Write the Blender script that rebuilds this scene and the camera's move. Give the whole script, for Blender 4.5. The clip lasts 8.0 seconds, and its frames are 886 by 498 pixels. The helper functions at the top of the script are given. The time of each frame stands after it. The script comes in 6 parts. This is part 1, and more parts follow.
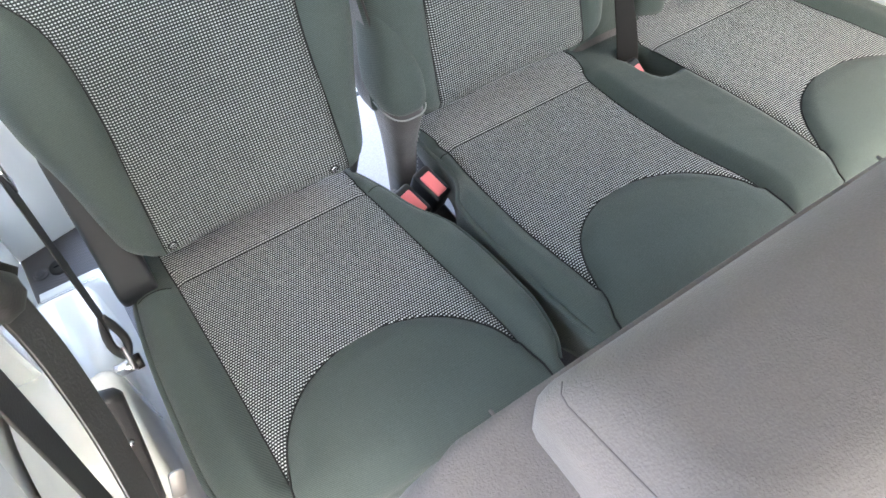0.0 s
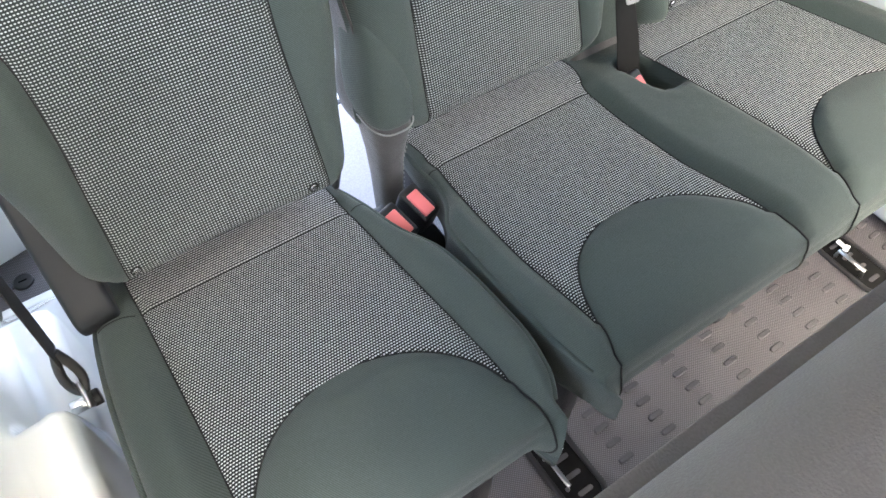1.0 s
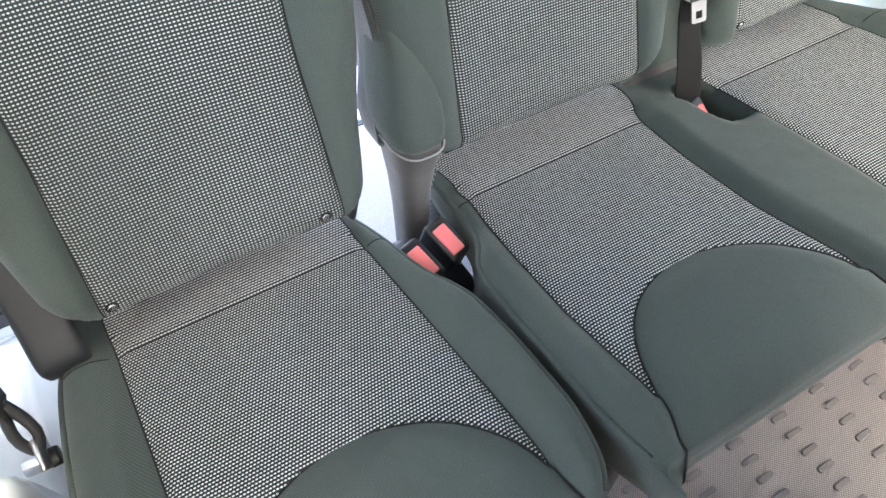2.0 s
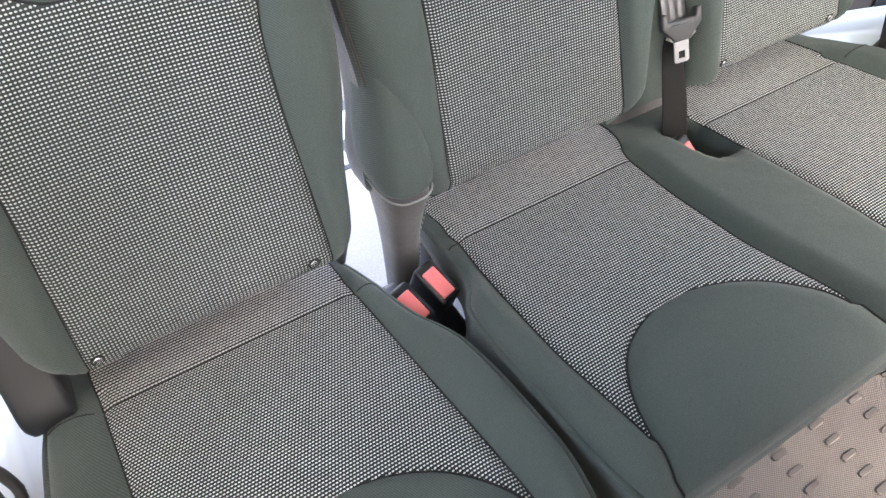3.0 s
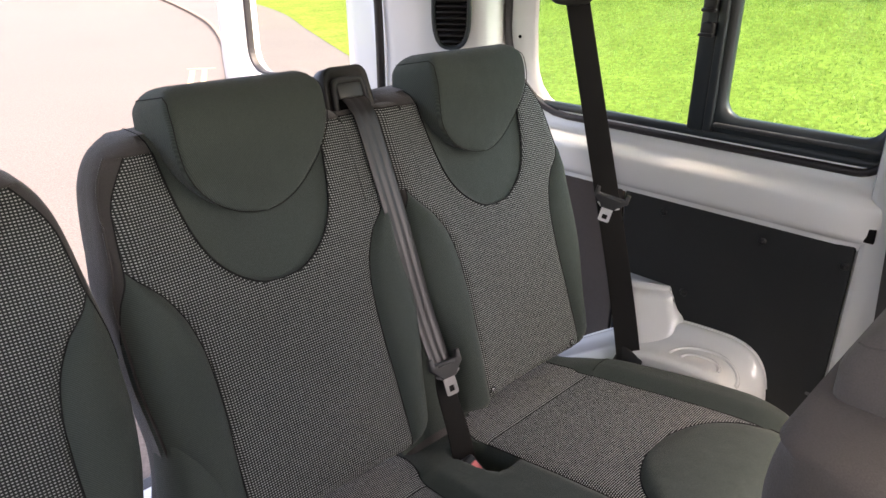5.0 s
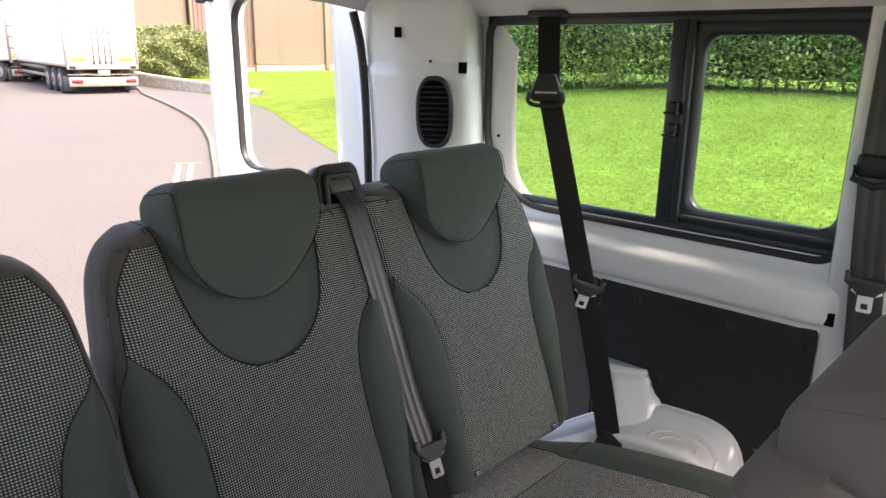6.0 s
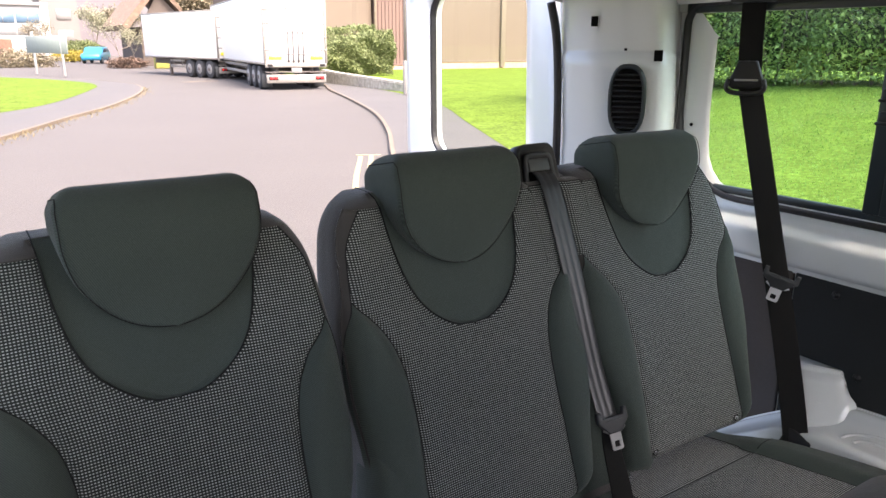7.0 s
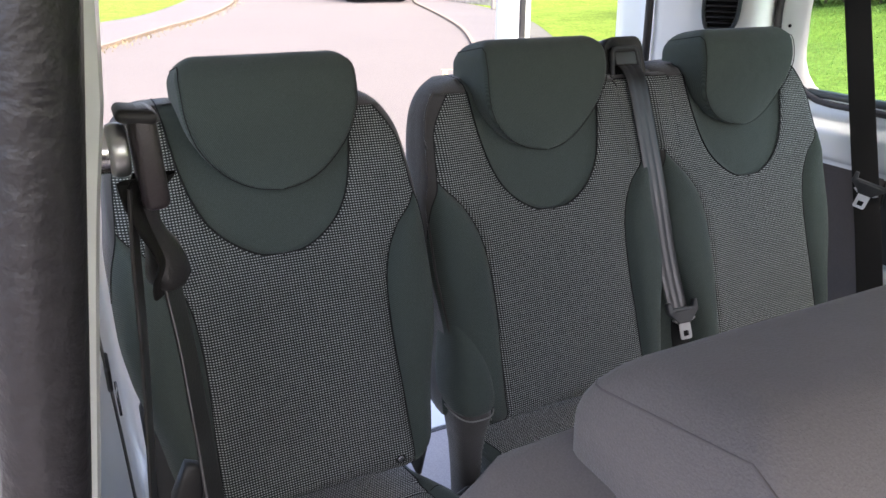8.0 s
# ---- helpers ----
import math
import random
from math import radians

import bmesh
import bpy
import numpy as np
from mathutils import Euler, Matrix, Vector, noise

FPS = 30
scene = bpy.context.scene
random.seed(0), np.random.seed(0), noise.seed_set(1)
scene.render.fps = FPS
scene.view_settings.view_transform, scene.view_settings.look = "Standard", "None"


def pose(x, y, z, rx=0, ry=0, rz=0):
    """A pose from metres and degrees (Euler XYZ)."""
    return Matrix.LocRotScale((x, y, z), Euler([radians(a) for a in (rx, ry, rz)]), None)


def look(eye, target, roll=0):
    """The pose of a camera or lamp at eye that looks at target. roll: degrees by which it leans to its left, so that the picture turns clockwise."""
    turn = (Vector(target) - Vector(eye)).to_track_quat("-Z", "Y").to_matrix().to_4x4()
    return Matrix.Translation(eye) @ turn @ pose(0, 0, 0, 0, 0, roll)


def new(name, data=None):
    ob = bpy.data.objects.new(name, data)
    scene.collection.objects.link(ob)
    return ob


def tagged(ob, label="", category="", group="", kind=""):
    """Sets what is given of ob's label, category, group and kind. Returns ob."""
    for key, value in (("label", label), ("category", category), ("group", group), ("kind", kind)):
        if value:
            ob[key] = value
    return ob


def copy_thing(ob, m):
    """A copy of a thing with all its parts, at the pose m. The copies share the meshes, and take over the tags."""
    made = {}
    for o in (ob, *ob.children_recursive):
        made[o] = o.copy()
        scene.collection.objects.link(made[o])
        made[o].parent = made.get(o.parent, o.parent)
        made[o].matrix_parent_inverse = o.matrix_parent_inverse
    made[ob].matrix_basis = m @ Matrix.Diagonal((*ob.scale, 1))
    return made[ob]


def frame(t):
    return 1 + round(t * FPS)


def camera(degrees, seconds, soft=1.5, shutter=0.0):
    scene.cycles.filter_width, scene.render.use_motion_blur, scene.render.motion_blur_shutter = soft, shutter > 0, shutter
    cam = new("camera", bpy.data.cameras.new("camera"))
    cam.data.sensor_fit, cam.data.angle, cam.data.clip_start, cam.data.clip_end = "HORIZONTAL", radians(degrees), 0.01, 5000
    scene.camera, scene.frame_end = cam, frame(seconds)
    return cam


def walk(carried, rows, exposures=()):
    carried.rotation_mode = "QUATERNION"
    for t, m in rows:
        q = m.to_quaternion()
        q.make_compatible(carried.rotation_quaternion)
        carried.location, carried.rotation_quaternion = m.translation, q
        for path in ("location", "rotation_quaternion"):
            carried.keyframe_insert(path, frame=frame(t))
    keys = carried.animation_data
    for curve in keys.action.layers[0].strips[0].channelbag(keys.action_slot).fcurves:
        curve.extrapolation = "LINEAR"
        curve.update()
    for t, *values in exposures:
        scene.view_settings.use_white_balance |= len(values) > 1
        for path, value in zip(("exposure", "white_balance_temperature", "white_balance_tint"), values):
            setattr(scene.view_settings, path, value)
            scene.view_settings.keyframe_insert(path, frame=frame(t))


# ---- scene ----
# ---------------------------------------------------------------- camera
cam = camera(63.1, 8.0)
PATH = [
    (0, (-0.622, -0.73, 1.214), (0.041, 0.246, -0.401), 0.0),
    (0.5, (-0.601, -0.715, 1.202), (0.074, 0.264, -0.406), 0.2),
    (1, (-0.574, -0.671, 1.176), (0.104, 0.288, -0.443), 1.4),
    (1.5, (-0.535, -0.599, 1.092), (0.15, 0.416, -0.49), 1.7),
    (1.7, (-0.527, -0.584, 1.071), (0.141, 0.448, -0.507), 1.7),
    (2.8, (-0.53, -0.575, 1.075), (0.147, 0.485, -0.481), 1.8),
    (3, (-0.515, -0.575, 1.074), (0.199, 0.524, -0.437), 0.8),
    (3.5, (-0.487, -0.617, 1.111), (0.356, 0.543, -0.282), -0.6),
    (4, (-0.481, -0.657, 1.15), (0.551, 0.563, -0.051), -0.6),
    (4.5, (-0.495, -0.687, 1.171), (0.729, 0.57, 0.212), 0.9),
    (5, (-0.512, -0.733, 1.181), (0.808, 0.554, 0.406), 0.6),
    (5.2, (-0.518, -0.736, 1.19), (0.832, 0.546, 0.459), 1.0),
    (6.3, (-0.593, -0.789, 1.197), (0.81, 0.551, 0.711), 1.0),
    (6.5, (-0.614, -0.792, 1.189), (0.711, 0.621, 0.69), 0.8),
    (7, (-0.66, -0.803, 1.176), (0.41, 0.796, 0.63), 0.3),
    (7.5, (-0.693, -0.834, 1.161), (0.197, 0.859, 0.576), 0.3),
    (8, (-0.706, -0.872, 1.136), (0.141, 0.776, 0.383), 0.5),
]
EXPOSURES = [(0.0, 4.96, 7050, 8), (1.0, 4.88, 7150, 8.5), (1.5, 5.03, 7150, 8), (3.0, 5.03, 7500, 13.5), (3.6, 4.90, 7950, 16), (4.0, 4.71, 8000, 17), (4.5, 3.37, 7800, 21.5), (5.2, 3.25, 7700, 19.5), (6.5, 2.90, 7050, 15), (7.2, 2.87, 6900, 14.5), (8.0, 3.14, 6750, 15)]
walk(cam, [(t, look(eye, target, roll)) for t, eye, target, roll in PATH], EXPOSURES)

# ---------------------------------------------------------------- daylight
world = bpy.data.worlds.new("sky")
scene.world = world
world.use_nodes = True
wn = world.node_tree.nodes
sky = wn.new("ShaderNodeTexSky")
sky.sky_type = "NISHITA"
sky.sun_disc = False
sky.sun_elevation, sky.sun_rotation = radians(55), radians(172)
sky.air_density, sky.dust_density, sky.ozone_density = 0.7, 5.0, 0.6
wn["Background"].inputs["Strength"].default_value = 0.15
world.node_tree.links.new(sky.outputs["Color"], wn["Background"].inputs["Color"])
sun = new("sun", bpy.data.lights.new("sun", "SUN"))
sun.data.energy, sun.data.angle, sun.data.color = 1.0, radians(12), (1.0, 0.95, 0.88)
sun.matrix_world = look((0, 0, 0), (-0.08, 0.568, -0.819))


# ---------------------------------------------------------------- materials
def material(name, colour, rough=0.6, metal=0.0, grain=0.0, scale=400.0, var=0.12, var_scale=6.0, bump=0.0, spec=0.5, sheen=0.0, coat=0.0, wrinkle=0.0, twill=0.0):
    """A surface with a fine grain, a slow mottling and relief, in metres of object space."""
    m = bpy.data.materials.new(name)
    m.use_nodes = True
    n, l = m.node_tree.nodes, m.node_tree.links
    b = n["Principled BSDF"]
    tc = n.new("ShaderNodeTexCoord")
    fine, slow = n.new("ShaderNodeTexNoise"), n.new("ShaderNodeTexNoise")
    fine.inputs["Scale"].default_value, fine.inputs["Detail"].default_value = scale, 3
    slow.inputs["Scale"].default_value, slow.inputs["Detail"].default_value = var_scale, 4
    for t in (fine, slow):
        l.new(tc.outputs["Object"], t.inputs["Vector"])
    mix = n.new("ShaderNodeMix")
    mix.data_type = "RGBA"
    mix.inputs["A"].default_value = (*[c * (1 - var) for c in colour], 1)
    mix.inputs["B"].default_value = (*[min(1, c * (1 + var)) for c in colour], 1)
    l.new(slow.outputs["Fac"], mix.inputs["Factor"])
    out = mix.outputs["Result"]
    if grain:
        g = n.new("ShaderNodeMix")
        g.data_type, g.blend_type = "RGBA", "OVERLAY"
        g.inputs["Factor"].default_value = grain
        l.new(out, g.inputs["A"])
        l.new(fine.outputs["Fac"], g.inputs["B"])
        out = g.outputs["Result"]
    if twill:
        # fine slanting ribs of the cloth
        slant, turns, rib, rise, ribbed = n.new("ShaderNodeVectorMath"), n.new("ShaderNodeMath"), n.new("ShaderNodeMath"), n.new("ShaderNodeMapRange"), n.new("ShaderNodeMix")
        slant.operation, turns.operation, rib.operation = "DOT_PRODUCT", "MULTIPLY", "SINE"
        slant.inputs[1].default_value = (0.80, 0.42, 0.46)
        turns.inputs[1].default_value = 2 * math.pi / 0.0019
        l.new(tc.outputs["Object"], slant.inputs[0])
        l.new(slant.outputs["Value"], turns.inputs[0])
        l.new(turns.outputs[0], rib.inputs[0])
        rise.inputs["From Min"].default_value, rise.inputs["From Max"].default_value = -1, 1
        rise.inputs["To Min"].default_value, rise.inputs["To Max"].default_value = 1 - twill, 1 + twill
        l.new(rib.outputs[0], rise.inputs["Value"])
        ribbed.data_type, ribbed.blend_type = "RGBA", "MULTIPLY"
        ribbed.inputs["Factor"].default_value = 1.0
        l.new(out, ribbed.inputs["A"])
        l.new(rise.outputs["Result"], ribbed.inputs["B"])
        out = ribbed.outputs["Result"]
    l.new(out, b.inputs["Base Color"])
    if bump:
        k = n.new("ShaderNodeBump")
        k.inputs["Strength"].default_value, k.inputs["Distance"].default_value = 1.0, bump
        l.new(fine.outputs["Fac"], k.inputs["Height"])
        l.new(k.outputs["Normal"], b.inputs["Normal"])
        if wrinkle:
            crease, soft_bump = n.new("ShaderNodeTexNoise"), n.new("ShaderNodeBump")
            crease.inputs["Scale"].default_value, crease.inputs["Detail"].default_value = 22.0, 3
            l.new(tc.outputs["Object"], crease.inputs["Vector"])
            soft_bump.inputs["Strength"].default_value, soft_bump.inputs["Distance"].default_value = 1.0, wrinkle
            l.new(crease.outputs["Fac"], soft_bump.inputs["Height"])
            l.new(soft_bump.outputs["Normal"], k.inputs["Normal"])
    b.inputs["Roughness"].default_value, b.inputs["Metallic"].default_value = rough, metal
    b.inputs["Specular IOR Level"].default_value = spec
    b.inputs["Sheen Weight"].default_value = sheen
    b.inputs["Coat Weight"].default_value = coat
    return m


def woven(name, dark, light, pitch_u, pitch_v, dot=0.34, stagger=0.0, long=0.72):
    """Car-seat cloth: rows of pale thread knots on a dark ground, laid out by the mesh's own metres."""
    m = material(name, dark, rough=0.85, sheen=0.05, spec=0.3)
    n, l = m.node_tree.nodes, m.node_tree.links
    b = n["Principled BSDF"]
    base = b.inputs["Base Color"].links[0].from_socket
    uv = n.new("ShaderNodeUVMap")
    sep = n.new("ShaderNodeSeparateXYZ")
    l.new(uv.outputs["UV"], sep.inputs[0])

    def math_node(op, a, b2=None, c=None):
        k = n.new("ShaderNodeMath")
        k.operation = op
        for s, v in zip(k.inputs, (a, b2, c)):
            if v is None:
                continue
            if isinstance(v, (int, float)):
                s.default_value = v
            else:
                l.new(v, s)
        return k.outputs[0]

    v = math_node("DIVIDE", sep.outputs["Y"], pitch_v)
    u = math_node("DIVIDE", sep.outputs["X"], pitch_u)
    if stagger:
        u = math_node("ADD", u, math_node("MULTIPLY", math_node("FLOOR", v), stagger))
    du = math_node("MULTIPLY", math_node("SUBTRACT", math_node("FRACT", u), 0.5), long)
    dv = math_node("MULTIPLY", math_node("SUBTRACT", math_node("FRACT", v), 0.5), 1.10)
    r = math_node("SQRT", math_node("ADD", math_node("MULTIPLY", du, du), math_node("MULTIPLY", dv, dv)))
    knot = n.new("ShaderNodeMapRange")
    knot.interpolation_type = "SMOOTHSTEP"
    knot.inputs["From Min"].default_value, knot.inputs["From Max"].default_value = dot + 0.07, dot - 0.09
    l.new(r, knot.inputs["Value"])
    noise_t = n.new("ShaderNodeTexNoise")
    noise_t.inputs["Scale"].default_value = 90
    l.new(uv.outputs["UV"], noise_t.inputs["Vector"])
    fac = math_node("MULTIPLY", knot.outputs["Result"], math_node("MULTIPLY_ADD", noise_t.outputs["Fac"], 0.7, 0.6))
    mix = n.new("ShaderNodeMix")
    mix.data_type = "RGBA"
    mix.inputs["B"].default_value = (*light, 1)
    l.new(base, mix.inputs["A"])
    l.new(fac, mix.inputs["Factor"])
    l.new(mix.outputs["Result"], b.inputs["Base Color"])
    k = n.new("ShaderNodeBump")
    k.inputs["Strength"].default_value, k.inputs["Distance"].default_value = 0.7, 0.0012
    l.new(knot.outputs["Result"], k.inputs["Height"])
    l.new(k.outputs["Normal"], b.inputs["Normal"])
    return m


def glass_pane(name, tint):
    """Thin window glass: clear, with a mirror's share that grows at a slant."""
    m = bpy.data.materials.new(name)
    m.use_nodes = True
    n, l = m.node_tree.nodes, m.node_tree.links
    n.remove(n["Principled BSDF"])
    clear, shine, mix, slant = n.new("ShaderNodeBsdfTransparent"), n.new("ShaderNodeBsdfGlossy"), n.new("ShaderNodeMixShader"), n.new("ShaderNodeLayerWeight")
    clear.inputs["Color"].default_value = (*tint, 1)
    shine.inputs["Roughness"].default_value = 0.0
    power, gain = n.new("ShaderNodeMath"), n.new("ShaderNodeMath")
    power.operation, gain.operation = "POWER", "MULTIPLY_ADD"
    power.inputs[1].default_value = 5.0
    gain.inputs[1].default_value, gain.inputs[2].default_value = 0.6, 0.03
    l.new(slant.outputs["Facing"], power.inputs[0])
    l.new(power.outputs[0], gain.inputs[0])
    l.new(gain.outputs[0], mix.inputs[0])
    l.new(clear.outputs[0], mix.inputs[1])
    l.new(shine.outputs[0], mix.inputs[2])
    l.new(mix.outputs[0], n["Material Output"].inputs["Surface"])
    return m


CLOTH = material("plain_cloth", (0.061, 0.078, 0.070), rough=0.9, grain=0.45, scale=900, var=0.12, bump=0.0005, sheen=0.12, spec=0.25, wrinkle=0.0022, twill=0.22)
# lighter, less green variant of plain_cloth, put on the second-row bench
GREY_CLOTH = material("neutral_grey_cloth", (0.134, 0.120, 0.116), rough=0.9, grain=0.2, scale=900, var=0.08, bump=0.0004, sheen=0.15, spec=0.25, wrinkle=0.0022)
GREY_SEAM = material("grey_seam_thread", (0.105, 0.094, 0.091), rough=0.9)
CLOTH_SIDE = material("grey_side_cloth", (0.072, 0.068, 0.066), rough=0.9, grain=0.3, scale=900, var=0.08, bump=0.0004, sheen=0.3, spec=0.25, wrinkle=0.0022)
WOVEN = woven("woven_cloth", (0.028, 0.034, 0.032), (0.52, 0.545, 0.53), 0.0042, 0.0038, dot=0.245, long=0.76)
WOVEN_STRIP = woven("woven_strip_cloth", (0.020, 0.023, 0.022), (0.66, 0.66, 0.65), 0.0042, 0.0046, dot=0.270, stagger=0.5, long=0.60)
WOVEN_SEAT = woven("woven_seat_cloth", (0.016, 0.0195, 0.0185), (0.72, 0.74, 0.73), 0.0038, 0.0040, dot=0.240, stagger=0.5, long=0.66)
SEAM = material("seam_thread", (0.012, 0.013, 0.013), rough=0.9)
STITCH = material("pale_stitching", (0.28, 0.28, 0.27), rough=0.8)
PLASTIC = material("black_plastic", (0.010, 0.010, 0.011), rough=0.45, grain=0.2, scale=1500, bump=0.0002)
GREY_PLASTIC = material("dark_grey_plastic", (0.040, 0.042, 0.044), rough=0.5, grain=0.2, scale=1200, bump=0.0002)
BELT = material("belt_webbing", (0.012, 0.0115, 0.0115), rough=0.42, grain=0.4, scale=700, bump=0.0002, spec=0.9)
# darker, duller copy of BELT: shade on turned or lower strands put into colour
BELT_SHADED = material("shaded_belt_webbing", (0.008, 0.0078, 0.0075), rough=0.75, grain=0.4, scale=700, bump=0.0002, spec=0.25)
CHROME = material("bright_steel", (0.75, 0.75, 0.76), rough=0.22, metal=1.0, var=0.05)
# tongue plates: sky reflection put into near-white colour, shade into the grey copy
LIT_STEEL = material("lit_steel_plate", (0.88, 0.88, 0.88), rough=0.45, metal=0.25, var=0.04)
SHADED_STEEL = material("shaded_steel_plate", (0.22, 0.22, 0.22), rough=0.4, metal=0.3)
STEEL = material("zinc_steel", (0.5, 0.5, 0.5), rough=0.35, metal=1.0)
COVER = material("recliner_plastic", (0.016, 0.018, 0.020), rough=0.55, grain=0.2, scale=1200, bump=0.0002)
GUIDE_PLASTIC = material("purple_black_plastic", (0.030, 0.024, 0.028), rough=0.35, grain=0.2, scale=1200, bump=0.0002)
FLAP = material("grey_flap_plastic", (0.060, 0.066, 0.064), rough=0.45)
RED = material("red_button", (0.80, 0.19, 0.19), rough=0.35, var=0.05)
PAINT = material("white_van_paint", (0.78, 0.80, 0.785), rough=0.24, var=0.04, var_scale=5, coat=0.6)
LINER = material("headlining", (0.70, 0.69, 0.675), rough=0.95, grain=0.25, scale=600, bump=0.0005)
RUBBER = material("black_rubber", (0.017, 0.0155, 0.018), rough=0.42, grain=0.5, scale=140, bump=0.0012, spec=0.5)
FRAME = material("window_frame_black", (0.020, 0.028, 0.033), rough=0.35, var=0.1)
PANEL = material("black_side_board", (0.013, 0.015, 0.016), rough=0.75, grain=0.3, scale=500, var=0.2, bump=0.0003)
BOARD_GREY = material("grey_side_board", (0.066, 0.054, 0.048), rough=0.8, grain=0.3, scale=500, bump=0.0003)
HOLE = material("dark_opening", (0.006, 0.006, 0.006), rough=0.9, spec=0.1)
GLASS = glass_pane("window_glass", (0.57, 0.74, 0.74))
GLASS_CLEAR = glass_pane("door_glass", (0.88, 0.92, 0.88))


def mat_floor():
    """Ribbed rubber floor covering with a fine diamond grain."""
    m = material("rubber_mat", (0.108, 0.098, 0.108), rough=0.36, var=0.15, var_scale=2.5, spec=0.8)
    n, l = m.node_tree.nodes, m.node_tree.links
    b = n["Principled BSDF"]
    base = b.inputs["Base Color"].links[0].from_socket
    tc, mp = n.new("ShaderNodeTexCoord"), n.new("ShaderNodeMapping")
    mp.inputs["Rotation"].default_value[2] = radians(45)
    vor = n.new("ShaderNodeTexVoronoi")
    vor.inputs["Scale"].default_value, vor.inputs["Randomness"].default_value = 290, 0.0
    l.new(tc.outputs["Object"], mp.inputs["Vector"])
    l.new(mp.outputs["Vector"], vor.inputs["Vector"])
    k = n.new("ShaderNodeBump")
    k.inputs["Strength"].default_value, k.inputs["Distance"].default_value, k.invert = 0.8, 0.0016, True
    l.new(vor.outputs["Distance"], k.inputs["Height"])
    l.new(k.outputs["Normal"], b.inputs["Normal"])
    ramp, mix = n.new("ShaderNodeMapRange"), n.new("ShaderNodeMix")
    ramp.inputs["From Min"].default_value, ramp.inputs["From Max"].default_value = 0.22, 0.44
    l.new(vor.outputs["Distance"], ramp.inputs["Value"])
    mix.data_type = "RGBA"
    l.new(base, mix.inputs["A"])
    mix.inputs["B"].default_value = (0.012, 0.011, 0.012, 1)
    l.new(ramp.outputs["Result"], mix.inputs["Factor"])
    l.new(mix.outputs["Result"], b.inputs["Base Color"])
    return m


MAT = mat_floor()
# pale tone carries the daylight falling on the rear floor
DAYLIT_FLOOR = material("daylit_floor", (0.38, 0.35, 0.355), rough=0.5, grain=0.3, scale=300, var=0.08)
GREY_MAT = material("mat_pill_rubber", (0.046, 0.043, 0.047), rough=0.6, grain=0.5, scale=500, var=0.1, bump=0.0006)
ASPHALT = material("asphalt", (0.075, 0.067, 0.064), rough=0.9, grain=0.6, scale=60, var=0.12, var_scale=0.35, bump=0.004)
PAVING = material("pavement_tarmac", (0.075, 0.07, 0.07), rough=0.9, grain=0.5, scale=40, var=0.15, var_scale=0.6, bump=0.003)
KERB = material("kerb_concrete", (0.145, 0.112, 0.084), rough=0.9, grain=0.4, scale=40, var=0.2, var_scale=2, bump=0.003)
BIN_YELLOW = material("grit_bin_plastic", (0.24, 0.22, 0.05), rough=0.6)
YELLOW_LINE = material("yellow_road_paint", (0.24, 0.205, 0.12), rough=0.8, grain=0.5, scale=25, var=0.25, var_scale=3)
GRASS = material("grass_turf", (0.090, 0.134, 0.022), rough=1.0, grain=0.9, scale=14, var=0.40, var_scale=1.6, bump=0.015, spec=0.05)
TRAILER = material("white_trailer_panel", (0.74, 0.73, 0.72), rough=0.4, var=0.04, var_scale=0.5)
TYRE = material("tyre_rubber", (0.03, 0.03, 0.032), rough=0.85, var=0.2)
BUMPER = material("worn_white_bumper", (0.225, 0.205, 0.185), rough=0.6, grain=0.3, scale=20, var=0.15, var_scale=3)
CHASSIS = material("trailer_chassis", (0.10, 0.085, 0.08), rough=0.7, var=0.25)
LAMP_RED = material("red_lamp_glass", (0.5, 0.02, 0.02), rough=0.25)
REFLECT = material("yellow_reflector", (0.75, 0.65, 0.05), rough=0.4)
CLAD = material("tan_cladding", (0.125, 0.094, 0.072), rough=0.7, var=0.08, var_scale=0.3)
CLAD_DARK = material("red_brown_cladding", (0.125, 0.078, 0.066), rough=0.7, var=0.08, var_scale=0.3)
BRICK_BASE = material("buff_brickwork", (0.42, 0.28, 0.19), rough=0.9, grain=0.5, scale=9, var=0.15, var_scale=1, bump=0.004)
STONE = material("stone_wall", (0.33, 0.31, 0.27), rough=0.9, grain=0.6, scale=6, var=0.25, var_scale=1.2, bump=0.01)
BARK = material("bark", (0.16, 0.13, 0.10), rough=0.9, grain=0.6, scale=20, bump=0.01)
GALV = material("galvanised_post", (0.21, 0.20, 0.195), rough=0.6, metal=0.2, var=0.15)


def leaf_material(name, a, b2):
    m = material(name, a, rough=0.6, var=0.2)
    n, l = m.node_tree.nodes, m.node_tree.links
    b = n["Principled BSDF"]
    geo, mix = n.new("ShaderNodeNewGeometry"), n.new("ShaderNodeMix")
    mix.data_type = "RGBA"
    mix.inputs["A"].default_value, mix.inputs["B"].default_value = (*a, 1), (*b2, 1)
    l.new(geo.outputs["Random Per Island"], mix.inputs["Factor"])
    l.new(mix.outputs["Result"], b.inputs["Base Color"])
    return m


HEDGE = leaf_material("hedge_leaves", (0.080, 0.160, 0.035), (0.24, 0.34, 0.09))
BUSH = leaf_material("light_shrub_leaves", (0.085, 0.115, 0.035), (0.165, 0.19, 0.075))
TWIG = leaf_material("spring_leaves", (0.15, 0.15, 0.085), (0.25, 0.24, 0.165))
SCRUB = leaf_material("dry_scrub_leaves", (0.13, 0.11, 0.065), (0.22, 0.185, 0.125))
GOLD = leaf_material("yellow_blossom", (0.22, 0.17, 0.02), (0.30, 0.24, 0.03))
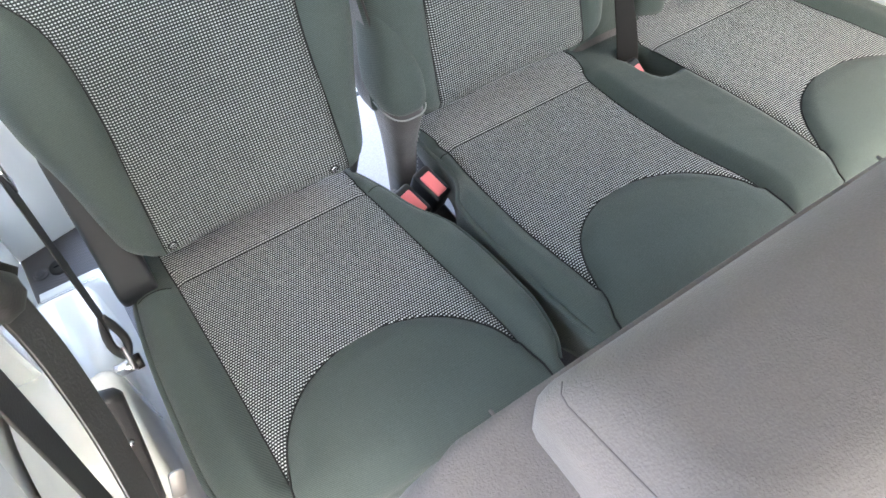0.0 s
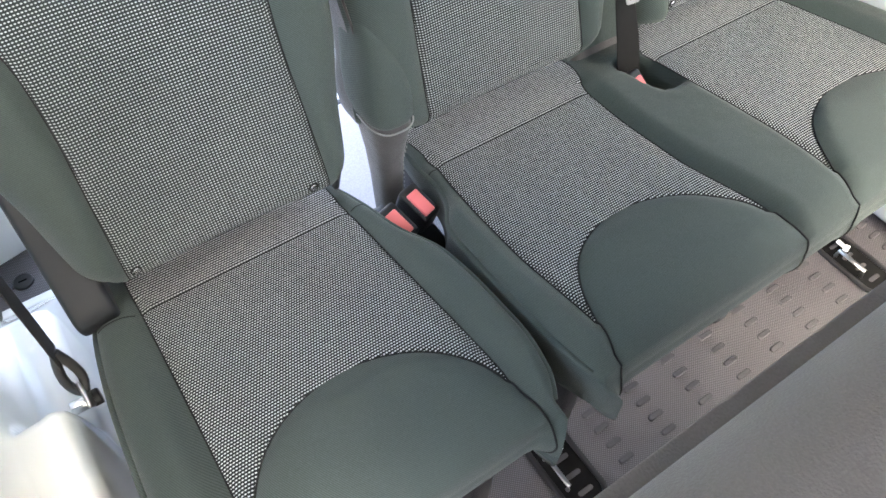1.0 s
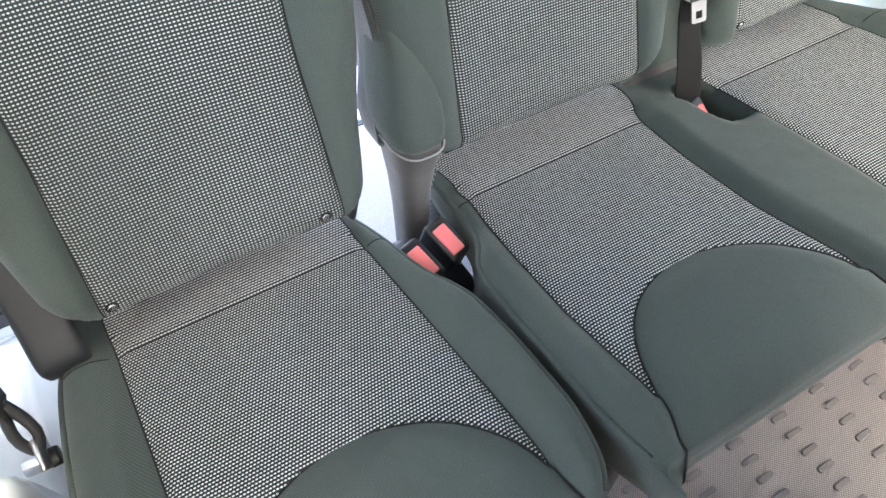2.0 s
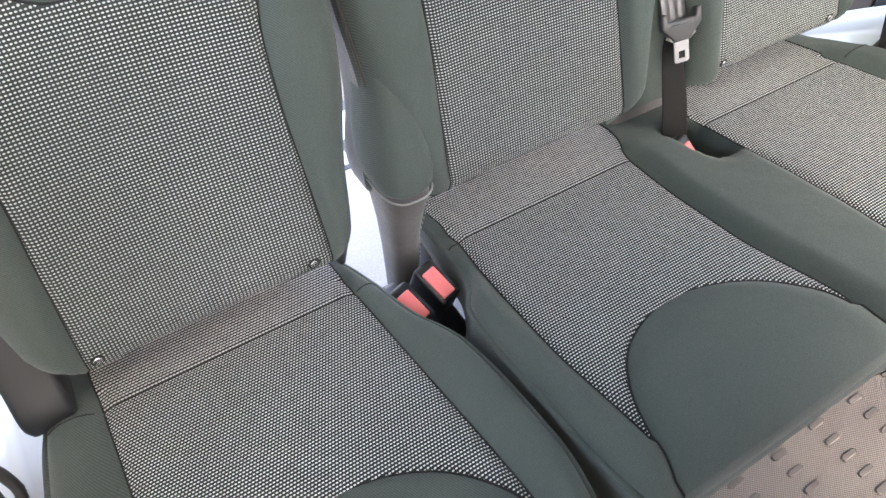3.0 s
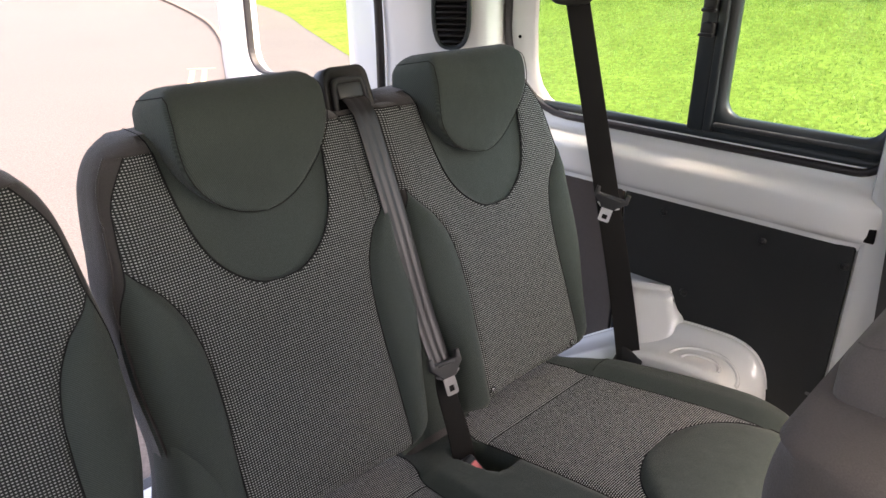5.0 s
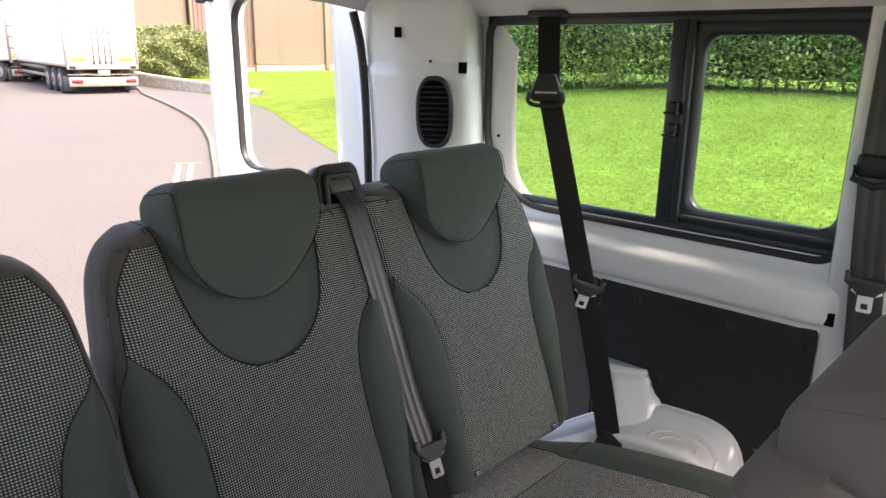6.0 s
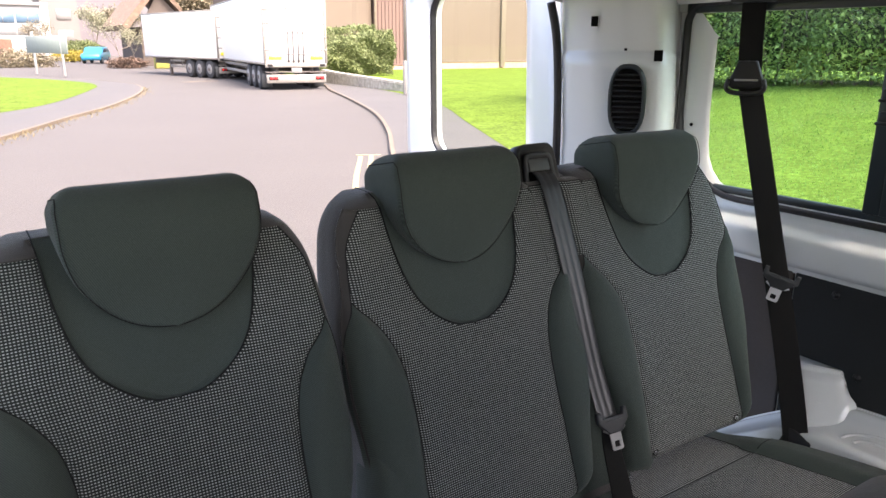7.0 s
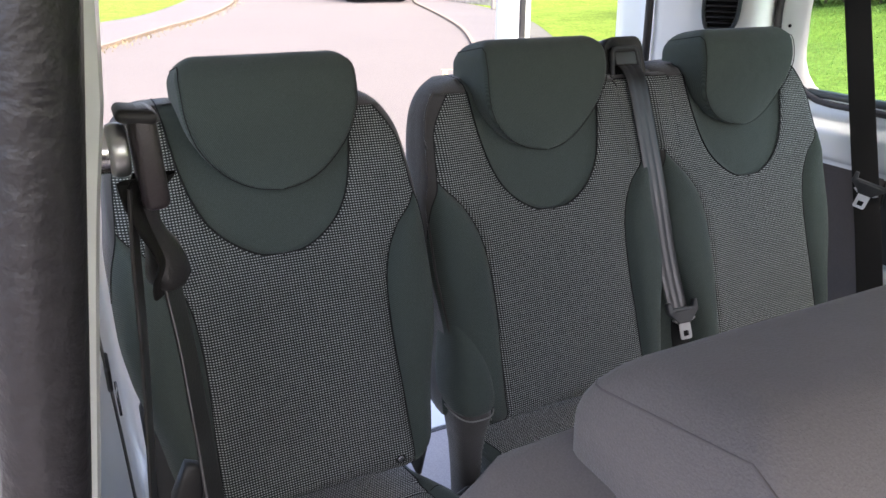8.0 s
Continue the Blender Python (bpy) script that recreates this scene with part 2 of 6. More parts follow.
BROWN_HEDGE = leaf_material("brown_hedge_leaves", (0.09, 0.055, 0.04), (0.15, 0.10, 0.075))

# ---------------------------------------------------------------- builders


def part(name, bm, mat, parent=None, label="", smooth=True):
    """Links a bmesh as one mesh object under a thing or a part."""
    me = bpy.data.meshes.new(name)
    bm.to_mesh(me)
    bm.free()
    me.materials.append(mat)
    if smooth:
        me.polygons.foreach_set("use_smooth", [True] * len(me.polygons))
    ob = new(name, me)
    ob.parent = parent
    if label:
        ob["label"] = label
    return ob


def thing(name, label, category, at=(0, 0, 0), group="", kind=""):
    ob = new(name)
    ob.location = at
    ob.empty_display_size = 0.05
    return tagged(ob, label, category, group, kind)


def grid(rows, uvs=None, bm=None, closed=False, flip=False):
    """A sheet of quads through rows of points; uvs are rows of (u, v) in metres."""
    bm = bm or bmesh.new()
    uvl = bm.loops.layers.uv.verify()
    vs = [[bm.verts.new(p) for p in r] for r in rows]
    for i in range(len(rows) - 1):
        n = len(rows[i])
        for j in range(n if closed else n - 1):
            k = (j + 1) % n
            ids = [(i, j), (i, k), (i + 1, k), (i + 1, j)]
            if flip:
                ids.reverse()
            pts = [Vector(rows[a][c]) for a, c in ids]
            if ((pts[2] - pts[0]).cross(pts[3] - pts[1])).length < 1e-10:
                continue
            try:
                f = bm.faces.new([vs[a][c] for a, c in ids])
            except ValueError:
                continue
            if uvs:
                for lp, (a, c) in zip(f.loops, ids):
                    lp[uvl].uv = uvs[a][c]
    return bm


def weld(bm, dist=1e-5):
    bmesh.ops.remove_doubles(bm, verts=bm.verts, dist=dist)
    loose = [v for v in bm.verts if not v.link_faces]
    bmesh.ops.delete(bm, geom=loose, context="VERTS")
    bmesh.ops.recalc_face_normals(bm, faces=bm.faces)
    return bm


def block(sx, sy, sz, at=(0, 0, 0), bevel=0.0, segs=2, turn=(0, 0, 0), bm=None):
    """A box with rounded edges, its middle at the given place."""
    b = bmesh.new()
    bmesh.ops.create_cube(b, size=1)
    bmesh.ops.scale(b, vec=(sx, sy, sz), verts=b.verts)
    if bevel:
        bmesh.ops.bevel(b, geom=b.edges[:], offset=min(bevel, 0.49 * min(sx, sy, sz)), segments=segs, profile=0.5, affect="EDGES")
    bmesh.ops.transform(b, matrix=pose(*at, *turn), verts=b.verts)
    return join(bm, b)


def join(bm, b):
    if bm is None:
        return b
    me = bpy.data.meshes.new("tmp")
    b.to_mesh(me)
    b.free()
    bm.from_mesh(me)
    bpy.data.meshes.remove(me)
    return bm


def cylinder(r1, r2, h, at=(0, 0, 0), turn=(0, 0, 0), segs=20, bevel=0.0, bm=None):
    b = bmesh.new()
    bmesh.ops.create_cone(b, cap_ends=True, segments=segs, radius1=r1, radius2=r2, depth=h)
    if bevel:
        rim = [e for e in b.edges if len(e.link_faces) == 2 and max(len(f.verts) for f in e.link_faces) > 4]
        bmesh.ops.bevel(b, geom=rim, offset=bevel, segments=2, profile=0.5, affect="EDGES")
    bmesh.ops.transform(b, matrix=pose(*at, *turn), verts=b.verts)
    return join(bm, b)


def tube(points, r, segs=8, bm=None, caps=True):
    """A round bar along points."""
    pts = [Vector(p) for p in points]
    rows = []
    ref = Vector((0.123, 0.456, 0.881)).normalized()
    for i, p in enumerate(pts):
        d = (pts[min(i + 1, len(pts) - 1)] - pts[max(i - 1, 0)]).normalized()
        side = d.cross(ref)
        side = side.normalized() if side.length > 1e-4 else d.orthogonal().normalized()
        up = side.cross(d)
        rr = r[i] if isinstance(r, (list, tuple)) else r
        rows.append([p + rr * (math.cos(2 * math.pi * k / segs) * side + math.sin(2 * math.pi * k / segs) * up) for k in range(segs)])
    b = grid(rows, closed=True)
    if caps:
        for r_ in (rows[0], rows[-1]):
            loop = [min(b.verts, key=lambda v, q=q: (v.co - q).length_squared) for q in r_] if len(b.verts) < 400 else None
            if loop:
                try:
                    b.faces.new(loop)
                except ValueError:
                    pass
    bmesh.ops.recalc_face_normals(b, faces=b.faces)
    return join(bm, b)


def spline(points, n=12):
    """A smooth line through points."""
    p = [Vector(q) for q in points]
    out = []
    for i in range(len(p) - 1):
        a, b, c, d = p[max(i - 1, 0)], p[i], p[i + 1], p[min(i + 2, len(p) - 1)]
        for k in range(n):
            t = k / n
            out.append(0.5 * ((2 * b) + (c - a) * t + (2 * a - 5 * b + 4 * c - d) * t * t + (3 * b - a - 3 * c + d) * t ** 3))
    return out + [p[-1]]


def ribbon(points, across, width, thick=0.0016, ridges=True, n=10):
    """Webbing: a band along points, its width along the direction across at each point."""
    line = spline(points, n)
    ac = spline(across, n) if isinstance(across[0], (tuple, list, Vector)) else [Vector(across)] * len(line)
    rows, uvs, run = [], [], 0.0
    for i, p in enumerate(line):
        d = (line[min(i + 1, len(line) - 1)] - line[max(i - 1, 0)]).normalized()
        a = Vector(ac[i])
        a = (a - a.dot(d) * d).normalized()
        nrm = a.cross(d)
        row = []
        rise = lambda s: thick / 2 + (0.0009 * (0.5 - 0.5 * math.cos((s + 0.5) * 6 * math.pi)) ** 0.6 if ridges else 0)
        for k in range(25):
            s = k / 24 - 0.5
            row.append(p + a * width * s + nrm * rise(s))
        for k in range(24, -1, -1):
            s = k / 24 - 0.5
            row.append(p + a * width * s - nrm * rise(s))
        rows.append(row)
    bm = grid(rows, closed=True)
    bmesh.ops.recalc_face_normals(bm, faces=bm.faces)
    return bm


def plate(outline, depth, bevel=0.0, bm=None, m=None, segs=2):
    """A flat shape (points in x, z) with thickness along y, edges rounded."""
    b = bmesh.new()
    f = b.faces.new([b.verts.new((x, 0, z)) for x, z in outline])
    ext = bmesh.ops.extrude_face_region(b, geom=[f])
    bmesh.ops.translate(b, vec=(0, depth, 0), verts=[v for v in ext["geom"] if isinstance(v, bmesh.types.BMVert)])
    bmesh.ops.recalc_face_normals(b, faces=b.faces)
    if bevel:
        big = [e for e in b.edges if any(len(g.verts) > 4 for g in e.link_faces)]
        bmesh.ops.bevel(b, geom=big, offset=bevel, segments=segs, profile=0.5, affect="EDGES")
    if m is not None:
        bmesh.ops.transform(b, matrix=m, verts=b.verts)
    return join(bm, b)


def rounded(w, h, r, n=6, cx=0.0, cz=0.0):
    """A rounded rectangle as (x, z) points, anticlockwise."""
    pts = []
    for sx, sz, a0 in ((1, -1, -90), (1, 1, 0), (-1, 1, 90), (-1, -1, 180)):
        for k in range(n + 1):
            a = radians(a0 + 90 * k / n)
            pts.append((cx + sx * (w / 2 - r) + r * math.cos(a), cz + sz * (h / 2 - r) + r * math.sin(a)))
    return pts


def table(pairs):
    """A smooth curve through (x, y) pairs, by monotone cubic pieces."""
    xs, ys = [p[0] for p in pairs], [p[1] for p in pairs]
    n = len(xs)
    d = [(ys[i + 1] - ys[i]) / (xs[i + 1] - xs[i]) for i in range(n - 1)]
    t = [d[0]] + [0 if d[i - 1] * d[i] <= 0 else 2 * d[i - 1] * d[i] / (d[i - 1] + d[i]) for i in range(1, n - 1)] + [d[-1]]

    def f(x):
        if x <= xs[0]:
            return ys[0]
        if x >= xs[-1]:
            return ys[-1]
        i = max(k for k in range(n - 1) if xs[k] <= x)
        h = xs[i + 1] - xs[i]
        s = (x - xs[i]) / h
        return (ys[i] * (1 + 2 * s) * (1 - s) ** 2 + h * t[i] * s * (1 - s) ** 2 + ys[i + 1] * s * s * (3 - 2 * s) + h * t[i + 1] * s * s * (s - 1))
    return f


def smooth(a, b, x):
    t = max(0.0, min(1.0, (x - a) / (b - a)))
    return t * t * (3 - 2 * t)


def bell(x, w):
    return math.exp(-(x / w) ** 2)


# ---------------------------------------------------------------- seat shapes
LEAN_BACK = 0.384
back_half = table([(0.34, 0.130), (0.375, 0.150), (0.395, 0.170), (0.41, 0.181), (0.43, 0.190), (0.46, 0.196), (0.50, 0.202), (0.53, 0.208), (0.60, 0.226), (0.66, 0.233), (0.74, 0.232), (0.80, 0.224), (0.86, 0.217), (0.88, 0.2135), (0.90, 0.2065), (0.915, 0.198), (0.925, 0.190), (0.932, 0.182), (0.938, 0.172), (0.942, 0.160)])
back_seam = table([(0.34, 0.148), (0.42, 0.150), (0.52, 0.147), (0.60, 0.144), (0.66, 0.146), (0.71, 0.156), (0.75, 0.176), (0.785, 0.206), (0.80, 0.215)])
bib_table = table([(0.737, 0.0), (0.7385, 0.022), (0.742, 0.036), (0.750, 0.053), (0.762, 0.071), (0.778, 0.088), (0.80, 0.103), (0.83, 0.115), (0.88, 0.126), (0.945, 0.134)])
Z_LOW, Z_TOP = 0.375, 0.942
BIB = [0.0]
TUCK = [0.0]
PLUMP = [0.0]
HANG = [0.0]


def bib_half(z):
    """Half width of the bib; it hangs lower on the bench."""
    return bib_table(z + BIB[0])


def bib_low():
    return 0.737 - BIB[0]


BASE_ROWS = sorted({0.925, 0.9256, 0.7371, 0.7373, 0.7378, 0.7381, 0.739, 0.7395, 0.741, 0.7435, 0.747, 0.7515, 0.757, 0.764} | {round(Z_LOW + (0.735 - Z_LOW) * i / 34, 5) for i in range(35)} | {0.737, 0.7375, 0.7385, 0.740, 0.742, 0.745, 0.749, 0.754, 0.760} | {round(0.768 + (Z_TOP - 0.768) * i / 24, 5) for i in range(25)})
ROWS_Z = sorted(set(BASE_ROWS) | {round(z - 0.011, 5) for z in BASE_ROWS if 0.736 < z < 0.77})


def back_y(u, z):
    """Depth of the backrest's face (towards -y is forward) at u beside its middle and height z."""
    a, o, s, b = abs(u), back_half(z), back_seam(z), bib_half(z) if z > bib_low() else 0.0
    y = LEAN_BACK * (z - 0.42) - 0.010 * math.sin(math.pi * max(0, min(1, (z - 0.40) / 0.5)))
    side = max(0.0, min(1.0, (a - s) / max(o - s, 1e-4)))
    roll = min(1.0, max(0.0, (o - s) / 0.05))
    if a > s:
        y -= 0.016 * roll * math.sin(math.pi * side ** 0.75)
    y -= 0.012 * (1 - roll * side) * (a / 0.15) ** 2 * 0.5
    if z < 0.79:
        y += 0.005 * roll * bell(a - s, 0.006)
    if b > 0:
        y += 0.010 * smooth(b + 0.004, b - 0.012, a)
        y += 0.003 * bell(a - b, 0.005)
    r = 0.032
    if a > o - r:
        k = min(1.0, (a - (o - r)) / r)
        y += r * (1 - math.sqrt(max(0, 1 - k * k)))
    if z > Z_TOP - 0.025:
        k = (z - (Z_TOP - 0.025)) / 0.025
        y += 0.025 * (1 - math.sqrt(max(0, 1 - k * k)))
    turn = 0.418 - (HANG[0] * smooth(s - 0.01, s + 0.02, a) if u < 0 else 0.0)
    if z < turn:
        k = (turn - z) / 0.035
        y += 0.040 * k * k
    edge = 0.44 - (HANG[0] if u < 0 else 0.0)
    if z < edge and a > s:
        k = (edge - z) / 0.055
        y += 0.075 * k * k * smooth(0.0, 0.6, side)
    return y


wide = table([(0.37, 0.070), (0.44, 0.062), (0.50, 0.036), (0.55, 0.019), (0.60, 0.010), (0.68, 0.007), (0.80, 0.006), (0.90, 0.005), (0.942, 0.004)])


def side_x(u, z, free):
    """The free side of the bench is fuller, down to its hem."""
    o = back_half(z)
    a = min(back_seam(z), o - 0.03)
    if TUCK[0] and u < 0:
        k = min(back_seam(z), o - 0.012)
        d = TUCK[0] * smooth(0.80, 0.70, z)
        u = u * (k - d) / k if -u <= k else -((k - d) + (-u - k) * (o - k + d) / (o - k))
    if HANG[0] and u < -a:
        return -(a + (-u - a) * (max(o, 0.196) - a) / (o - a))
    if PLUMP[0] and u > a:
        return a + (u - a) * (o + PLUMP[0] * smooth(0.74, 0.58, z) - a) / (o - a)
    if free and u < -a:
        return -(a + (-u - a) * (o + wide(z) - a) / (o - a))
    return u


def face_zone(lo, hi, cols, cx, low, high, free=False):
    """Rows of the backrest's face between two edges given as functions of height."""
    rows, uvs = [], []
    for z in ROWS_Z:
        if z < low - 1e-6 or z > high + 1e-6:
            continue
        a, b = lo(z), hi(z)
        us = [a + (b - a) * k / cols for k in range(cols + 1)]
        rows.append([(cx + side_x(u, z, free), back_y(u, z), z) for u in us])
        uvs.append([(u, z * 1.07) for u in us])
    return rows, uvs


def rim(z):
    """Where the plain edging of the shoulders begins."""
    return back_half(z) - 0.011 * smooth(0.69, 0.81, z) - 0.008 * smooth(0.86, 0.92, z)


def seam_at(z):
    return min(back_seam(z), rim(z))


def line_on_back(cx, pts, r=0.0011, lift=0.0006, free=False):
    return tube([(cx + side_x(u, z, free), back_y(u, z) - lift, z) for u, z in pts], r, 6)


def backrest(parent, cx, studs=True, depth=0.105, free=False, head=0.0, bib=0.0, tuck=0.0, plump=0.0, hang=0.0):
    """Backrest of one seat: woven middle, two plain side rolls, plain bib, shell and headrest."""
    top = 0.925
    BIB[0], TUCK[0], PLUMP[0], HANG[0] = bib, tuck, plump, hang
    rows, uvs = face_zone(lambda z: -seam_at(z), lambda z: -(bib_half(z) if z > bib_low() else 0), 14, cx, Z_LOW, top, free)
    bm = grid(rows, uvs)
    rows, uvs = face_zone(lambda z: (bib_half(z) if z > bib_low() else 0), seam_at, 14, cx, Z_LOW, top, free)
    part("back_insert", weld(grid(rows, uvs, bm)), WOVEN, parent, "woven grey dotted cloth middle of the backrest")
    for sgn in (-1, 1):
        rows, uvs = face_zone((lambda z: -rim(z)) if sgn < 0 else seam_at, (lambda z: -seam_at(z)) if sgn < 0 else rim, 10, cx, Z_LOW, 0.81, free)
        part("side_roll", weld(grid(rows, uvs)), CLOTH, parent)
        part("seam", line_on_back(cx, [(sgn * seam_at(z), z) for z in ROWS_Z if z <= 0.797], free=free), SEAM, parent)
        part("seam", line_on_back(cx, [(sgn * rim(z), z) for z in ROWS_Z if 0.70 <= z <= 0.925], free=free), SEAM, parent)
    rows, uvs = face_zone(lambda z: -bib_half(z), bib_half, 20, cx, bib_low(), Z_TOP, free)
    part("bib", weld(grid(rows, uvs)), CLOTH, parent, "plain dark cloth bib below the headrest")
    arc = [(-bib_half(z), z) for z in reversed(ROWS_Z) if bib_low() - 1e-7 <= z <= 0.925] + [(bib_half(z), z) for z in ROWS_Z if bib_low() + 1e-7 < z <= 0.925]
    part("seam", line_on_back(cx, arc, 0.0015, 0.0024), SEAM, parent)
    for sgn in (-1, 1):
        b = bib_half(Z_TOP)
        part("seam", tube([(cx + sgn * bib_half(z), back_y(bib_half(z), z) - 0.0006, z) for z in (0.925, 0.931, 0.937, Z_TOP)] + [(cx + sgn * b, back_y(b, Z_TOP) + 0.012 * k, Z_TOP + 0.0008) for k in range(1, 5)], 0.0010, 6), SEAM, parent)
    if free:
        edge = [(-(back_half(z) - 0.003), z) for z in ROWS_Z if 0.45 <= z <= 0.925]
        part("piping", line_on_back(cx, edge, 0.0022, -0.001, free), CLOTH_SIDE, parent)
    # shell: shoulders, flanks, back panel
    rows = []
    for z in ROWS_Z:
        o = back_half(z)
        a0 = rim(z) if z <= top else bib_half(z)
        right = [(a0 + (o - a0) * k / 7, back_y(a0 + (o - a0) * k / 7, z)) for k in range(8)]
        ye = right[-1][1]
        yb = LEAN_BACK * (z - 0.42) + depth - (0.02 * ((z - 0.90) / 0.042) ** 2 if z > 0.90 else 0)
        yb -= 0.020 * smooth(0.80, 0.94, z)
        yb = max(yb, ye + 0.02)
        r = min(0.03, 0.45 * (yb - ye))
        right += [(o, ye + (yb - r - ye) * k / 3) for k in (1, 2, 3)]
        right += [(o - r + r * math.cos(radians(a)), yb - r + r * math.sin(radians(a))) for a in (22, 45, 68, 90)]
        right += [(o * 0.5, yb), (0, yb)]
        ring = right + [(-u, y) for u, y in reversed(right[:-1])]
        rows.append([(cx + side_x(u, z, free), y, z) for u, y in ring])
    bm = grid(rows)
    n = len(rows[-1])
    # close the top between face and back
    lid, fl = [], rows[-1]
    half = fl[:n // 2 + 1]
    for k in range(len(half)):
        a, b = Vector(fl[k]), Vector(fl[n - 1 - k])
        lid.append([a.lerp(b, j / 6) + Vector((0, 0, 0.004 * math.sin(math.pi * j / 6) * min(1, k / 4))) for j in range(7)])
    part("shell", weld(grid(lid, bm=bm)), CLOTH_SIDE, parent, "plain grey cloth shoulders and flanks")
    if studs:
        for sgn in (-1, 1):
            u, z = sgn * 0.126, 0.418
            b = cylinder(0.0062, 0.005, 0.004, (cx + u, back_y(u, z) - 0.001, z), (90, 0, 0), 14, 0.001)
            st = part("stud", b, CHROME, parent, "small bright press stud in a dark eyelet")
            part("eyelet", tube([(cx + u + 0.0066 * math.cos(a), back_y(u, z) - 0.0003, z + 0.0066 * math.sin(a)) for a in np.linspace(0, 6.283, 15)], 0.0011, 6), SEAM, st)
    headrest(parent, cx + head)


head_half = table([(0.838, 0.0), (0.8395, 0.024), (0.843, 0.042), (0.850, 0.060), (0.862, 0.079), (0.880, 0.097), (0.905, 0.114), (0.93, 0.123), (0.96, 0.128), (1.03, 0.129)])


def headrest(parent, cx, drop=0.010, slim=0.955):
    """A pad with a rounded chin whose thick top hooks over the backrest."""
    zs = [0.8382, 0.8395, 0.8415, 0.845, 0.850, 0.857, 0.866, 0.878, 0.892, 0.906, 0.92, 0.932, 0.94, 0.946, 0.95, 0.958, 0.968, 0.978, 0.988, 0.996, 1.003, 1.010, 1.015, 1.018, 1.0195]
    top = zs[-1]
    rows, edge = [], []
    for z in zs:
        w = max(head_half(z) * slim, 0.004)
        inset = 0.0
        if z > top - 0.026:
            k = (z - (top - 0.026)) / 0.026
            inset = 0.026 * (1 - math.sqrt(max(0, 1 - k * k)))
        k = max(0.0, (z - (top - 0.026)) / 0.026)
        w -= max(inset, 0.026 * (1 - math.sqrt(max(0, 1 - k * k))))
        lift = 0.020 + 0.052 * smooth(0.838, 0.985, z)
        yf = LEAN_BACK * (z - 0.42) - lift + inset
        thin = smooth(0.936, 0.95, z)
        yb = (LEAN_BACK * (z - 0.42) + 0.022) * (1 - thin) + (0.262 - inset) * thin
        r = min(0.011, 0.42 * (yb - yf), 0.6 * w)
        dome = 0.010
        front = []
        for k in range(15):
            u = -(w - r) + 2 * (w - r) * k / 14
            front.append((u, yf - dome * (1 - (u / max(w, 1e-4)) ** 2)))
        e0 = front[-1][1]
        ring = list(front)
        ring += [(w - r + r * math.sin(radians(a)), e0 + r * (1 - math.cos(radians(a)))) for a in (25, 50, 75, 90)]
        ring += [(w, e0 + r + (yb - r - e0 - r) * k / 4) for k in (1, 2, 3)]
        ring += [(w - r + r * math.cos(radians(a)), yb - r + r * math.sin(radians(a))) for a in (0, 30, 60, 90)]
        back = [(w - r) * (1 - 2 * k / 6) for k in range(1, 6)]
        ring += [(u, yb) for u in back]
        left = [(-u, y) for u, y in ring[15:15 + 11]]
        ring += list(reversed(left))
        shear = 0.20 * smooth(0.94, 1.0, z)
        rows.append([(cx + u, y, z - drop - shear * max(0, y - yf)) for u, y in ring])
        if z < 1.006:
            edge.append((w - 0.25 * r, e0 - 0.0004 + 0.05 * r, z - drop))
    bm = grid(rows, closed=True)
    for ring in (rows[0], rows[-1]):
        bm.verts.ensure_lookup_table()
        bm.faces.new([bm.verts[(0 if ring is rows[0] else len(rows) - 1) * len(ring) + k] for k in range(len(ring))])
    bmesh.ops.recalc_face_normals(bm, faces=bm.faces)
    h = part("headrest", bm, CLOTH, parent, "plain dark cloth headrest with a rounded chin")
    crown = rows[zs.index(1.010)]
    rear_r, rear_l = crown[17:25], [crown[k] for k in range(39, 31, -1)]
    line = [Vector(p) + Vector((0, 0, 0.0004)) for p in reversed(rear_l)] + [(cx - u, y, z) for u, y, z in reversed(edge)] + [(cx + u, y, z) for u, y, z in edge] + [Vector(p) + Vector((0, 0, 0.0004)) for p in rear_r]
    part("seam", tube(line, 0.0008, 6), SEAM, h)


PROFILE = [(0.085, 0.330), (0.045, 0.338), (0.02, 0.343), (0.0, 0.347), (-0.03, 0.352), (-0.06, 0.359), (-0.10, 0.366), (-0.14, 0.373), (-0.18, 0.380), (-0.22, 0.387), (-0.26, 0.393), (-0.29, 0.398), (-0.33, 0.403), (-0.37, 0.407), (-0.41, 0.408), (-0.435, 0.405), (-0.455, 0.396), (-0.468, 0.382), (-0.475, 0.364), (-0.477, 0.345), (-0.473, 0.325), (-0.464, 0.306), (-0.45, 0.290), (-0.43, 0.278)]
apron_half = table([(0.291, 0.0), (0.2915, 0.018), (0.293, 0.032), (0.297, 0.049), (0.304, 0.068), (0.315, 0.088), (0.330, 0.107), (0.350, 0.124), (0.380, 0.142), (0.42, 0.156)])


def profile_at(y_stop):
    """Points along the cushion's middle, from the back edge to below the front, with extra ones where the apron begins."""
    line = spline([(0, y, z) for y, z in PROFILE], 4)
    pts = [(p.y, p.z) for p in line]
    extra = []
    for y in (-0.2905, -0.2912, -0.292, -0.294, -0.2965, -0.300, -0.310, -0.052):
        i = next(k for k in range(len(pts) - 1) if pts[k][0] >= y > pts[k + 1][0])
        f = (pts[i][0] - y) / (pts[i][0] - pts[i + 1][0])
        extra.append((y, pts[i][1] + f * (pts[i + 1][1] - pts[i][1])))
    top = [p for p in pts if p[1] > 0.36 or p[0] > -0.4]
    top = sorted(set(top + extra), key=lambda p: -p[0])
    low = [p for p in pts if p not in top]
    return top + low


